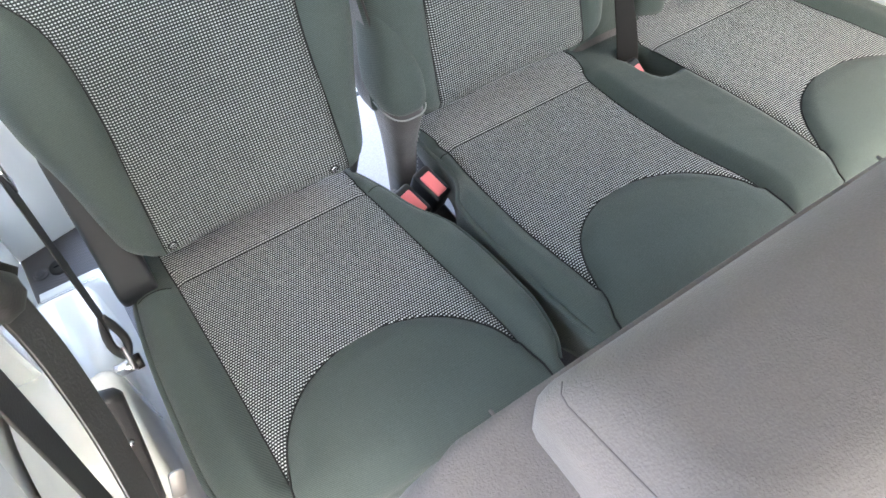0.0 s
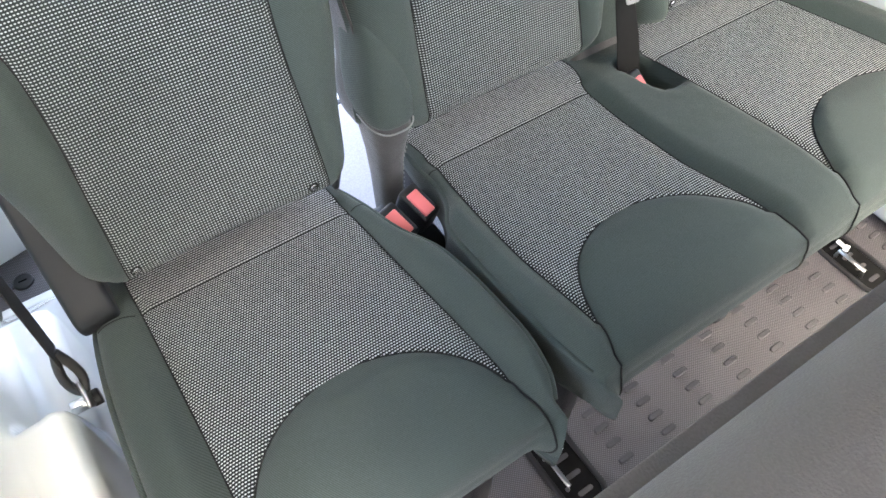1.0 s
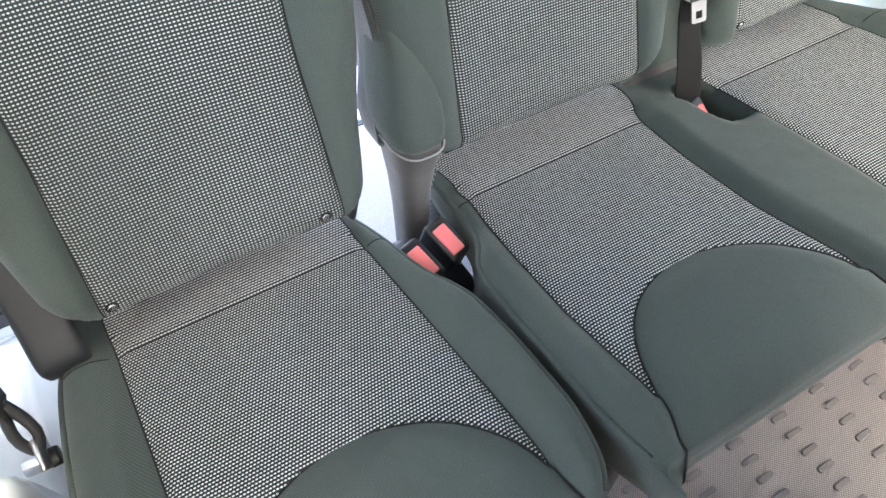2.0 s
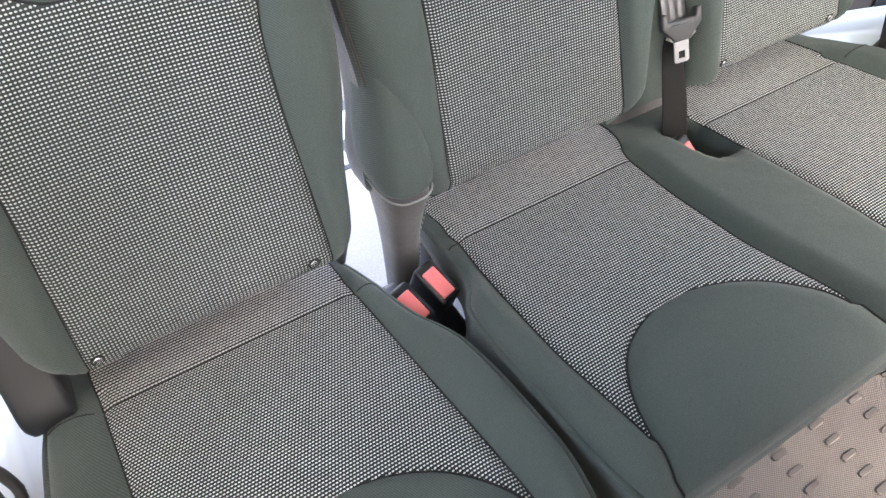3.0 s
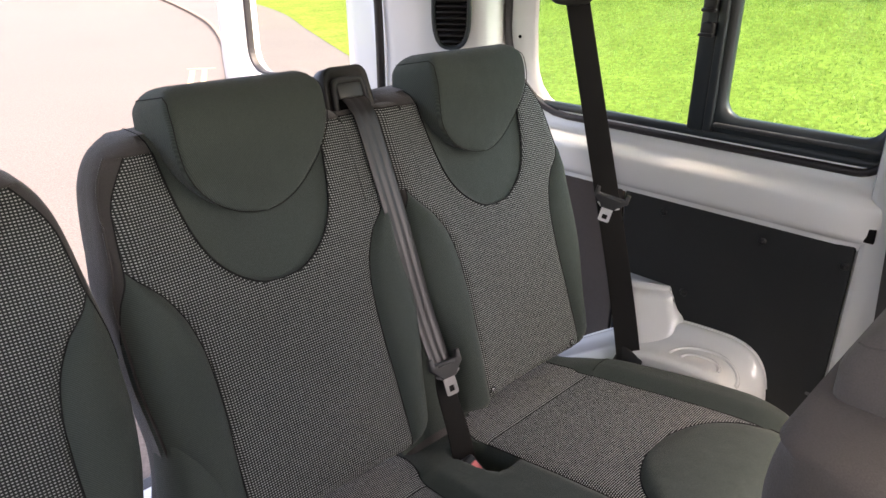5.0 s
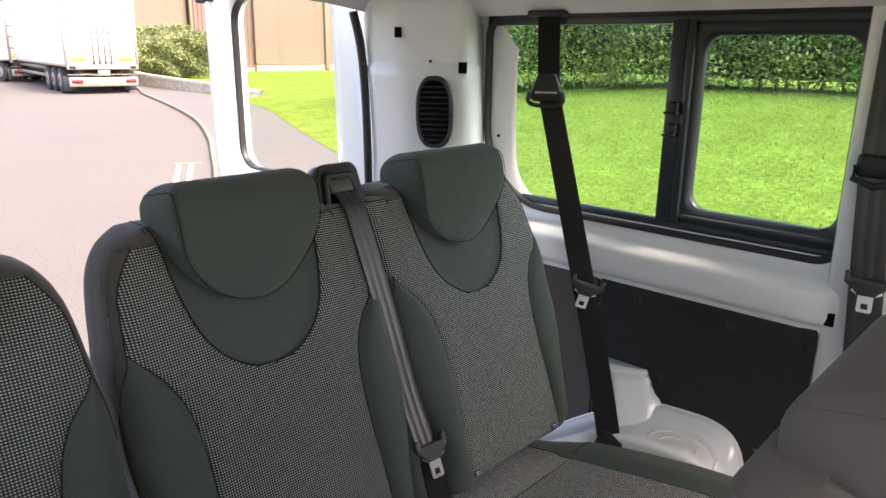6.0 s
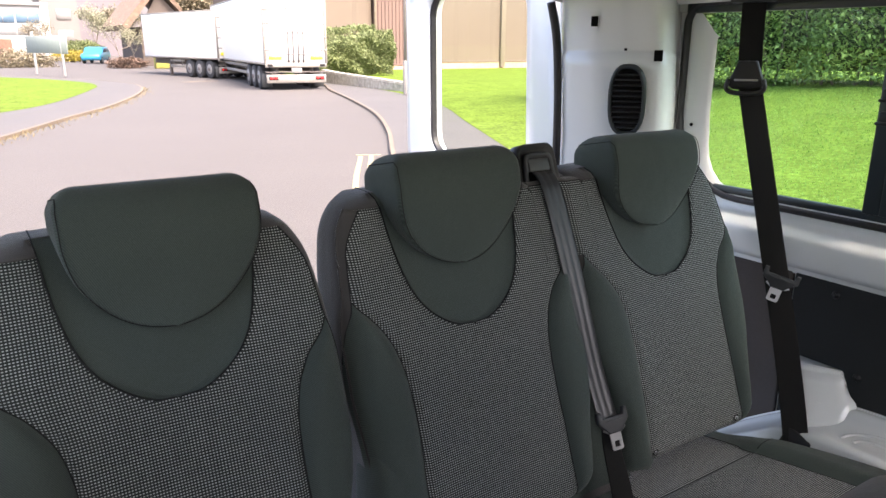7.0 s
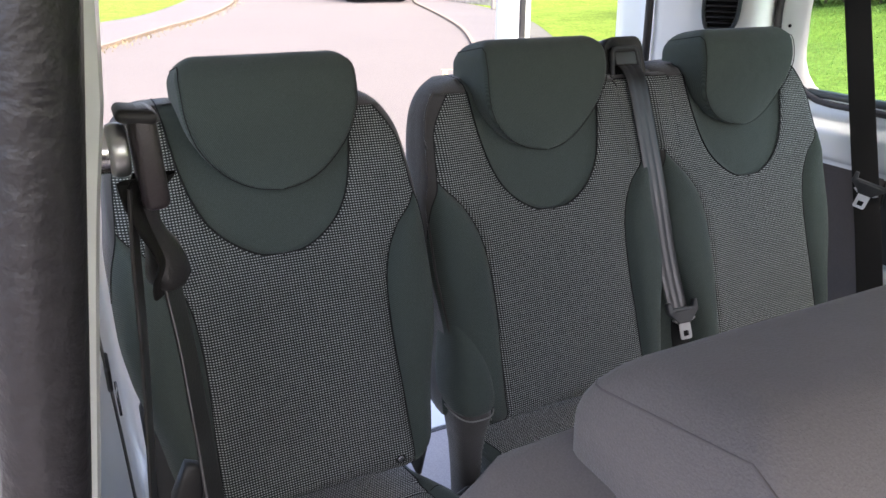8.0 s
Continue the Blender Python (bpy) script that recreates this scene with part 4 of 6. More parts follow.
def rear_door():
    """The open rear door, swung out square to the opening."""
    d = tagged(new("door_1"), "white van rear door standing wide open with a glazed window", "door", kind="structure")
    X = 0.755
    y0, y1, z0, z1 = 0.715, 1.56, -0.22, 1.43
    oy = [(y0, z0), (y1, z0), (y1, 0.70), (y1 + 0.03, 0.95), (y1 + 0.065, 1.15), (y1 + 0.095, 1.30), (y1 + 0.095, 1.39), (y1 + 0.01, z1), (y0 + 0.06, 1.40), (y0, 1.34)]
    win = rounded(0.545, 0.55, 0.075, 6, 1.140, 1.070)
    win = [(y - 0.03 * smooth(0.95, 1.35, z) * (-0.3 if y > 1.135 else -0.6), z) for y, z in win]
    # face with a hole: bridge the outline to the window ring
    cy, cz = 1.11, 0.95
    outer = []
    for y, z in win:
        dy, dz = y - cy, z - cz
        best = 9.0
        n = len(oy)
        for i in range(n):
            (ay, az), (by, bz) = oy[i], oy[(i + 1) % n]
            den = dy * (bz - az) - dz * (by - ay)
            if abs(den) < 1e-9:
                continue
            t = ((ay - cy) * (bz - az) - (az - cz) * (by - ay)) / den
            s = ((ay - cy) * dz - (az - cz) * dy) / den
            if t > 0 and -1e-6 <= s <= 1 + 1e-6:
                best = min(best, t)
        outer.append((cy + dy * best, cz + dz * best))
    bm = bmesh.new()
    rows = []
    for (yo, zo), (yi, zi) in zip(outer, win):
        m1 = (yo * 0.75 + yi * 0.25, zo * 0.75 + zi * 0.25)
        m2 = (yo * 0.35 + yi * 0.65, zo * 0.35 + zi * 0.65)
        rows.append([(X + 0.06, yo, zo), (X + 0.02, yo, zo), (X + 0.006, yo * 0.95 + yi * 0.05, zo * 0.95 + zi * 0.05), (X, *m1), (X - 0.006, *m2), (X - 0.002, yi * 0.97 + yo * 0.03, zi * 0.97 + zo * 0.03), (X + 0.02, yi, zi), (X + 0.06, yi, zi), (X + 0.06, yo, zo)])
    rows.append(rows[0])
    part("door_panel", weld(grid(rows, bm=bm)), PAINT, d)
    inner = [(1.140 + (y - 1.140) * 0.972, 1.070 + (z - 1.070) * 0.972) for y, z in win]
    part("window_seal", ring_frame(win, inner, X + 0.012, X + 0.035, 1), RUBBER, d, "black rubber seal round the door window")
    m = Matrix(((0, 1, 0, X + 0.022), (1, 0, 0, 0), (0, 0, 1, 0), (0, 0, 0, 1)))
    b = bmesh.new()
    b.faces.new([b.verts.new(m @ Vector((y, 0, z))) for y, z in inner])
    g = part("pane", b, GLASS_CLEAR, d, smooth=False)
    g.visible_shadow = False
    latch = part("latch", block(0.05, 0.045, 0.075, (X - 0.018, y1 - 0.05, 1.372), 0.008), PLASTIC, d, "black plastic door catch")
    part("latch_tongue", block(0.025, 0.03, 0.035, (X - 0.04, y1 - 0.05, 1.345), 0.005), PLASTIC, latch)
    part("hinge", block(0.03, 0.05, 0.09, (X + 0.02, y0 - 0.02, 1.15), 0.006), PAINT, d)
    part("hinge", block(0.03, 0.05, 0.09, (X + 0.02, y0 - 0.02, 0.25), 0.006), PAINT, d)
    lamp = part("tail_lamp", block(0.03, 0.05, 0.20, (0.80, 0.690, 0.90), 0.008), LAMP_RED, d, "red tail lamp behind the hinge edge")
    return d


rear_door()


def wheel_arch(side):
    a = thing("wheel_arch", "glossy white painted wheel arch box beside the rear seat", "wheel arch", (side * 0.79, 0, 0), "wheel arches")
    rows = []
    # body: a rounded hump from front to rear
    ys = np.linspace(-0.335, 0.36, 90)
    rear = [(0.03, 0.335), (0.08, 0.290), (0.20, 0.160), (0.30, 0.048), (0.33, 0.016), (0.36, 0.002)]
    hump = table([(-0.335, 0.02), (-0.332, 0.22), (-0.318, 0.315), (-0.29, 0.368), (-0.25, 0.398), (-0.20, 0.412), (-0.10, 0.412), (-0.02, 0.390)] + rear)
    for y in ys:
        h = hump(y)
        dish = 0.014 * bell(y + 0.215, 0.07)
        t = smooth(-0.165, -0.125, y)
        hi = h * (1 - t) + min(h, 0.285) * t
        lip = 0.012 * (1 - t)
        sec = [(-0.068, 0.0), (-0.066, hi * 0.5), (-0.062, hi - 0.03), (-0.056, hi - 0.008), (-0.044, hi), (-0.03, hi - dish * 0.6 * (1 - t)), (-0.008, hi - dish * (1 - t)), (-0.002, hi + 0.04 * (h - hi) - dish * (1 - t)), (0.004, hi + 0.90 * (h - hi) - dish * (1 - t)), (0.014, h - dish), (0.036, h - dish * 0.5), (0.048, h + lip * 0.4), (0.058, h + lip), (0.062, h + lip)]
        rows.append([(side * x, y, max(0.0, z)) for x, z in sec])
    part("arch_body", weld(grid(rows)), PAINT, a)
    tower = []
    for z, g in ((0.30, 0.016), (0.36, 0.010), (0.40, 0.005), (0.43, 0.002), (0.46, 0.0), (0.500, -0.003), (0.503, 0.0), (0.512, -0.001), (0.516, -0.006)):
        plan = [(0.016 - g, -0.122 - 1.6 * g), (0.060, -0.122 - 1.6 * g), (0.060, -0.012 + g), (0.050, -0.008 + g), (0.022 - g, -0.060)]
        ring = []
        for i in range(5):
            p0, p1, p2 = Vector(plan[i - 1]), Vector(plan[i]), Vector(plan[(i + 1) % 5])
            r0, r1 = p1 + (p0 - p1).normalized() * 0.008, p1 + (p2 - p1).normalized() * 0.008
            ring += [r0, r0.lerp(p1, 0.6).lerp(p1.lerp(r1, 0.4), 0.5), r1]
        tower.append([(side * p.x, p.y, z - 0.010) for p in ring])
    bm = grid(tower, closed=True)
    bm.faces.new([v for v in bm.verts if v.co.z > 0.5055])
    part("belt_housing", weld(bm), PAINT, a, "white raised housing on the wheel arch", False)
    return a


def arch_with_dish():
    """The wheel arch by the bench: a rim along the board, a dished deck with pressed arcs, a flaring belt housing."""
    a = thing("wheel_arch", "glossy white painted wheel arch with a dished deck beside the bench", "wheel arch", (0, 0, 0), "wheel arches")
    top = table([(-0.3420, 0.0), (-0.3415, 0.20), (-0.3395, 0.30), (-0.334, 0.352), (-0.326, 0.384), (-0.314, 0.407), (-0.298, 0.423), (-0.275, 0.434), (-0.24, 0.439), (-0.145, 0.434), (-0.05, 0.398), (0.015, 0.357), (0.11, 0.290), (0.20, 0.215), (0.30, 0.10), (0.36, 0.0)])
    drop = table([(0.700, 0.100), (0.722, 0.050), (0.728, 0.0385), (0.737, 0.034), (0.76, 0.034), (0.79, 0.031), (0.812, 0.022), (0.822, 0.010), (0.828, 0.002), (0.835, 0.0), (0.852, 0.0)])
    back = table([(-0.345, 0.35), (-0.30, 1.0), (-0.12, 1.0), (-0.02, 0.45), (0.36, 0.45)])

    def deck(x, y):
        return max(0.0, top(y) - drop(x) * back(y))

    ys = sorted({round(v, 5) for v in np.linspace(-0.30, 0.36, 56)} | {-0.342, -0.3418, -0.3415, -0.341, -0.3395, -0.337, -0.334, -0.330, -0.326, -0.320, -0.314, -0.306})
    xs = [0.724, 0.728, 0.733, 0.74, 0.75, 0.765, 0.78, 0.795, 0.806, 0.814, 0.820, 0.825, 0.830, 0.835, 0.840, 0.8465]
    rows = [[(0.722, y, 0.0), (0.722, y, 0.5 * deck(0.722, y))] + [(x, y, deck(x, y)) for x in xs] for y in ys]
    part("arch_body", weld(grid(rows)), PAINT, a)
    levels = ((0.25, (0.735, -0.100), (0.775, -0.150), -0.160), (0.35, (0.752, -0.082), (0.790, -0.146), -0.155), (0.40, (0.768, -0.066), (0.806, -0.138), -0.150), (0.43, (0.778, -0.055), (0.818, -0.130), -0.147), (0.445, (0.784, -0.049), (0.823, -0.124), -0.138), (0.455, (0.787, -0.046), (0.827, -0.118), -0.126), (0.475, (0.793, -0.039), (0.833, -0.108), -0.114), (0.492, (0.798, -0.033), (0.838, -0.098), -0.104), (0.4935, (0.7955, -0.033), (0.8355, -0.099), -0.104), (0.500, (0.7965, -0.032), (0.8365, -0.096), -0.102), (0.5045, (0.801, -0.030), (0.840, -0.090), -0.097))
    tower = []
    for z, p1, p2, yb in levels:
        plan = [Vector((p1[0] + 0.010, p1[1] + 0.022)), Vector(p1), Vector(p2), Vector((0.8465, yb)), Vector((0.8465, p1[1] + 0.040))]
        ring = []
        for q in range(5):
            p0, pc, pn = plan[q - 1], plan[q], plan[(q + 1) % 5]
            r = 0.014 if q in (1, 2) else 0.004
            r0, r1 = pc + (p0 - pc).normalized() * r, pc + (pn - pc).normalized() * r
            ring += [r0.lerp(pc, k / 4).lerp(pc.lerp(r1, k / 4), k / 4) for k in range(5)]
        tower.append([(p.x, p.y, z) for p in ring])
    bm = grid(tower, closed=True)
    bm.faces.new([v for v in bm.verts if v.co.z > 0.5040])
    part("belt_housing", weld(bm), PAINT, a, "white flaring belt housing on the wheel arch")
    for rx, ry, yc in ((0.052, 0.072, -0.232), (0.030, 0.040, -0.226)):
        arc = [(0.752 + rx * max(0.0, math.sin(t)) ** 0.7, yc + ry * math.cos(t) * (1.0 if abs(math.cos(t)) < 0.9 else 1.0)) for t in np.linspace(0.02, 3.12, 26)]
        part("pressed_arc", tube([(x, y, deck(x, y) - 0.0012) for x, y in arc], 0.0045, 8), PAINT, a)
    part("pressed_fold", tube([(0.783, -0.052, 0.436), (0.788, -0.062, 0.4365), (0.795, -0.076, 0.436), (0.801, -0.088, 0.4355)], 0.0022, 6), PAINT, a)
    part("arch_foot", block(0.135, 0.17, 0.245, (0.7775, -0.418, 0.1215), 0.03, 4), PAINT, a, "white painted front foot of the wheel arch")
    part("flange_edge", tube([(0.845, y, top(y) + 0.001) for y in ys if -0.336 < y < 0.30], 0.0030, 6), PAINT, a)
    return a


arch_with_dish()
wheel_arch(-1)

plug = thing("floor_plug", "round grey rubber plug in the rubber floor mat", "plug", (-0.835, 0.408, 0.0))
part("plug_rim", cylinder(0.016, 0.014, 0.004, (0, 0, 0.002), (0, 0, 0), 24, 0.001), MAT, plug)
part("plug_centre", cylinder(0.010, 0.009, 0.003, (0, 0, 0.0045), (0, 0, 0), 20, 0.001), MAT, plug)

# ---------------------------------------------------------------- rear seats
AX, BX, CX = -0.472, 0.016, 0.497


def seat_legs(parent, xs):
    for x in xs:
        part("leg", block(0.035, 0.05, 0.27, (x, -0.38, 0.137), 0.008), PLASTIC, parent)
        part("leg", block(0.035, 0.05, 0.27, (x, 0.04, 0.137), 0.008), PLASTIC, parent)
        part("rail", block(0.03, 0.46, 0.03, (x, -0.17, 0.25), 0.006), PLASTIC, parent)
    part("cross_bar", block(max(xs) - min(xs) + 0.05, 0.03, 0.03, (sum(xs) / len(xs), -0.36, 0.245), 0.008), PLASTIC, parent)


def buckle(parent, x, y, z, tilt, lean, red=True):
    """Belt buckle: black housing with a red press button."""
    m = pose(x, y, z, lean, tilt, 12)
    b = block(0.033, 0.060, 0.066, (0.001, 0, 0), 0.006, 3)
    bmesh.ops.transform(b, matrix=m, verts=b.verts)
    k = part("buckle", b, PLASTIC, parent, "black seat belt buckle with a red press button")
    b = block(0.0200, 0.0415, 0.012, (0, -0.003, 0.031), 0.002)
    bmesh.ops.transform(b, matrix=m, verts=b.verts)
    part("button", b, RED, k, "red press button")
    b = block(0.010, 0.012, 0.12, (0, 0.002, -0.085), 0.003)
    bmesh.ops.transform(b, matrix=m, verts=b.verts)
    part("stalk", b, PLASTIC, k)


def single_seat():
    s = thing("single_seat", "dark grey cloth rear passenger seat with woven dotted middle", "car seat", (0, -0.030, 0), "rear seats")
    backrest(s, AX, head=0.010, tuck=0.012)
    lft = table([(-0.05, AX - 0.182), (-0.01, AX - 0.196), (0.05, AX - 0.210), (0.20, AX - 0.222), (0.34, AX - 0.224), (0.42, AX - 0.215), (0.46, AX - 0.198), (0.48, AX - 0.18)])
    rgt = table([(-0.05, AX + 0.175), (0.02, AX + 0.190), (0.10, AX + 0.200), (0.135, AX + 0.209), (0.165, AX + 0.222), (0.20, AX + 0.232), (0.28, AX + 0.237), (0.36, AX + 0.237), (0.42, AX + 0.229), (0.46, AX + 0.212), (0.48, AX + 0.192)])
    old = set(s.children)
    lay = [(table([(0.0, -0.4655), (0.05, -0.4635), (0.24, -0.4585), (0.40, -0.4545)]), table([(0.05, 0.1555), (0.24, 0.158), (0.40, 0.162)]))]
    cushion(s, lay, lft, rgt)
    for ob in set(s.children) - old:
        ob.location.y += 0.028
    seat_legs(s, [AX - 0.15, AX + 0.15])
    # recliner cover on the outer side
    out = [(-0.035, 0.345), (0.03, 0.325), (0.075, 0.36), (0.115, 0.44), (0.122, 0.50), (0.112, 0.535), (0.088, 0.548), (0.066, 0.54), (0.028, 0.485), (-0.018, 0.42), (-0.045, 0.38)]
    line = spline([(y, 0, z) for y, z in out + out[:1]], 4)[:-1]
    m = Matrix(((0, 1, 0, AX - 0.222), (1, 0, 0, 0), (0, 0, 1, 0), (0, 0, 0, 1)))
    part("recliner_cover", plate([(p.x + 0.025, p.z) for p in line], 0.054, 0.007, m=m, segs=3), COVER, s, "dark grey plastic recliner cover")
    part("recliner_bracket", block(0.010, 0.030, 0.075, (AX + 0.180, 0.045, 0.370), 0.004, 2, (18, 0, 0)), GREY_PLASTIC, s)
    buckle(s, -0.252, -0.062, 0.318, -10, 20)
    return s


def retractor(parent, x):
    """Belt outlet on top of the bench: a hood with a flat, tapering face, a frame, a flap and a slot."""
    lean = pose(x, 0.205, 0.922, -17, 0, 0)

    def trapeze(w0, w1, z0, z1, r, n=4):
        """Rounded shape, w0 wide below and w1 above."""
        pts = []
        for sx, sz, a0 in ((1, -1, -90), (1, 1, 0), (-1, 1, 90), (-1, -1, 180)):
            for k in range(n + 1):
                a = radians(a0 + 90 * k / n)
                pz = (z0 if sz < 0 else z1) - sz * r + r * math.sin(a)
                w = w0 + (w1 - w0) * (pz - z0) / (z1 - z0)
                pts.append((sx * (w / 2 - r) + r * math.cos(a), pz))
        return pts

    rows = []
    for y, g, top in ((0.004, 0.006, 0.074), (0.0, 0.003, 0.077), (0.002, 0.0, 0.080), (0.030, 0.0, 0.080), (0.044, 0.004, 0.076), (0.052, 0.014, 0.066)):
        rows.append([(a, y, b) for a, b in trapeze(0.108 - 2 * g, 0.088 - 2 * g, -0.03, top, 0.018)])
    bm = grid(rows, closed=True)
    bm.verts.ensure_lookup_table()
    m = len(rows[0])
    bm.faces.new([bm.verts[i] for i in range(m)])
    bm.faces.new([bm.verts[-1 - i] for i in range(m)])
    bmesh.ops.transform(bm, matrix=lean, verts=bm.verts)
    hood = part("belt_outlet", weld(bm), PLASTIC, parent, "black plastic belt outlet on the backrest")
    fr, inn = trapeze(0.076, 0.064, 0.0, 0.062, 0.012), trapeze(0.062, 0.052, 0.0065, 0.054, 0.008)
    rows = [[(a, 0.004, b), (a, -0.004, b), (c, -0.004, d), (c, 0.010, d)] for (a, b), (c, d) in zip(fr, inn)]
    rows.append(rows[0])
    b = weld(grid(rows))
    bmesh.ops.transform(b, matrix=lean, verts=b.verts)
    part("slot_frame", b, GREY_PLASTIC, hood)
    b = block(0.050, 0.006, 0.024, (0, -0.0005, 0.039), 0.0025, 2, (-8, 0, 0))
    bmesh.ops.transform(b, matrix=lean, verts=b.verts)
    part("flap", b, FLAP, hood, "grey green flap over the belt slot")
    b = block(0.052, 0.003, 0.020, (0, -0.0005, 0.017), 0.001, 1)
    bmesh.ops.transform(b, matrix=lean, verts=b.verts)
    part("slot", b, HOLE, hood)


def double_seat():
    s = thing("double_seat", "dark grey cloth double bench seat with woven dotted middles", "car seat", (0, 0, 0), "rear seats")
    backrest(s, BX, studs=False, free=True, head=-0.004, bib=0.011, plump=0.015)
    backrest(s, CX, head=-0.010, bib=0.011, tuck=0.013, hang=0.035)
    mid = (BX + CX) / 2
    # woven filling between the two backrests
    rows, uvs = [], []
    edge = 0.064
    for z in [0.776 + 0.150 * i / 20 for i in range(21)]:
        sides = (back_y(mid - edge - BX, z) - 0.0025, back_y(mid + edge - CX, z) - 0.0025)
        sink = 0.016 * smooth(0.802, 0.788, z)
        sides = (sides[0] + sink, sides[1] + sink)
        valley = max(sides) + 0.016
        us = [-edge + 2 * edge * k / 32 for k in range(33)]
        rows.append([(mid + u, valley + (sides[u > 0] - valley) * smooth(0.004, 0.030, abs(u)), z) for u in us])
        uvs.append([(u, z * 1.07) for u in us])
    part("middle_insert", weld(grid(rows, uvs)), WOVEN, s, "woven cloth between the two backrests")
    brink = [Vector(p) for p in rows[-1]]
    part("seam", tube([p + Vector((0, -0.0004, 0.0008)) for p in brink], 0.0013, 6), SEAM, s)
    lid = [[p + Vector((0, 0.014 * k, 0.004 * math.sin(math.pi * min(1.0, k / 2)) + (0.002 if k else 0.0))) for p in brink] for k in (0, 0.3, 1, 3, 6)]
    part("middle_lid", weld(grid(lid)), CLOTH_SIDE, s, "plain cloth top round the belt outlet")
    rows = []
    for z in [0.36 + 0.45 * i / 14 for i in range(15)]:
        us = [-0.085 + 0.17 * k / 10 for k in range(11)]
        rows.append([(mid + u, LEAN_BACK * (z - 0.42) + 0.055 - 1.0 * u * u, z) for u in us])
    part("middle_filling", weld(grid(rows)), CLOTH, s)
    part("middle_top", block(0.15, 0.09, 0.03, (mid, 0.262, 0.920), 0.010), CLOTH_SIDE, s)
    part("middle_back", block(0.12, 0.05, 0.66, (mid, 0.158, 0.60), 0.015, 2, (-21, 0, 0)), CLOTH_SIDE, s)
    lft = table([(-0.05, BX - 0.175), (0.02, BX - 0.182), (0.10, BX - 0.190), (0.135, BX - 0.205), (0.165, BX - 0.225), (0.20, BX - 0.231), (0.28, BX - 0.234), (0.38, BX - 0.233), (0.43, BX - 0.226), (0.46, BX - 0.212), (0.48, BX - 0.19)])
    rgt = table([(-0.05, CX + 0.197), (-0.01, CX + 0.208), (0.05, CX + 0.216), (0.20, CX + 0.222), (0.34, CX + 0.222), (0.42, CX + 0.205), (0.46, CX + 0.180), (0.48, CX + 0.16)])
    lay = [(table([(-0.03, 0.018), (0.0, 0.0135), (0.03, 0.006), (0.06, 0.001), (0.17, -0.011), (0.27, -0.014), (0.34, -0.007), (0.42, 0.006)]), table([(-0.03, 0.168), (0.0, 0.1635), (0.03, 0.157), (0.06, 0.152), (0.25, 0.153), (0.40, 0.160)])),
           (table([(0.0, 0.470), (0.40, 0.469)]), table([(0.05, 0.162), (0.25, 0.1645), (0.40, 0.169)]))]
    cushion(s, lay, lft, rgt, pocket=(0.266, -0.080, 0.036, 0.056))
    seat_legs(s, [BX - 0.15, mid, CX + 0.15])
    retractor(s, 0.236)
    # cloth sleeve over the recliner on the free side
    def rings(table_rows):
        return [[(cx + w * math.copysign(abs(math.cos(a)) ** 0.7, math.cos(a)), cy + d * math.copysign(abs(math.sin(a)) ** 0.7, math.sin(a)), z) for a in np.linspace(0, 2 * math.pi, 33)[:-1]] for z, w, d, cx, cy in table_rows]

    rows = rings(((0.20, 0.018, 0.030, -0.200, 0.018), (0.30, 0.020, 0.032, -0.202, 0.018), (0.36, 0.023, 0.036, -0.203, 0.018), (0.40, 0.028, 0.043, -0.202, 0.020), (0.43, 0.033, 0.051, -0.200, 0.023), (0.455, 0.034, 0.052, -0.200, 0.030)))
    bulge = rings(((0.441, 0.030, 0.048, -0.199, 0.028), (0.444, 0.035, 0.053, -0.199, 0.028), (0.450, 0.039, 0.057, -0.198, 0.031), (0.465, 0.040, 0.060, -0.196, 0.038), (0.49, 0.037, 0.060, -0.193, 0.049), (0.52, 0.032, 0.056, -0.190, 0.064), (0.55, 0.027, 0.050, -0.189, 0.078), (0.58, 0.022, 0.042, -0.190, 0.094), (0.61, 0.018, 0.028, -0.194, 0.110)))
    part("roll_end", weld(grid(bulge, closed=True)), CLOTH, s)
    part("recliner_sleeve", weld(grid(rows, closed=True)), CLOTH_SIDE, s, "grey cloth sleeve over the recliner")
    hem = [(-0.199 + 0.0365 * math.copysign(abs(math.cos(a)) ** 0.7, math.cos(a)), 0.026 + 0.0555 * math.copysign(abs(math.sin(a)) ** 0.7, math.sin(a)), 0.442 + 0.004 * math.sin(a)) for a in np.linspace(0, 2 * math.pi, 41)]
    part("hem", tube(hem, 0.0014, 6, caps=False), STITCH, s, "pale stitched hem of the sleeve")
    for k in range(14):
        z = 0.30 + 0.010 * k
        part("stitch", block(0.0012, 0.0016, 0.005, (-0.188 + 0.13 * max(0.0, z - 0.36), -0.014 - 0.16 * max(0.0, z - 0.36), z), 0.0004, 1), STITCH, s)
    buckle(s, -0.208, -0.080, 0.322, -8, 20)
    part("buckle_bracket", block(0.095, 0.230, 0.13, (-0.212, -0.100, 0.185), 0.012), PLASTIC, s)
    buckle(s, mid - 0.012, -0.062, 0.322, -4, 40)
    return s


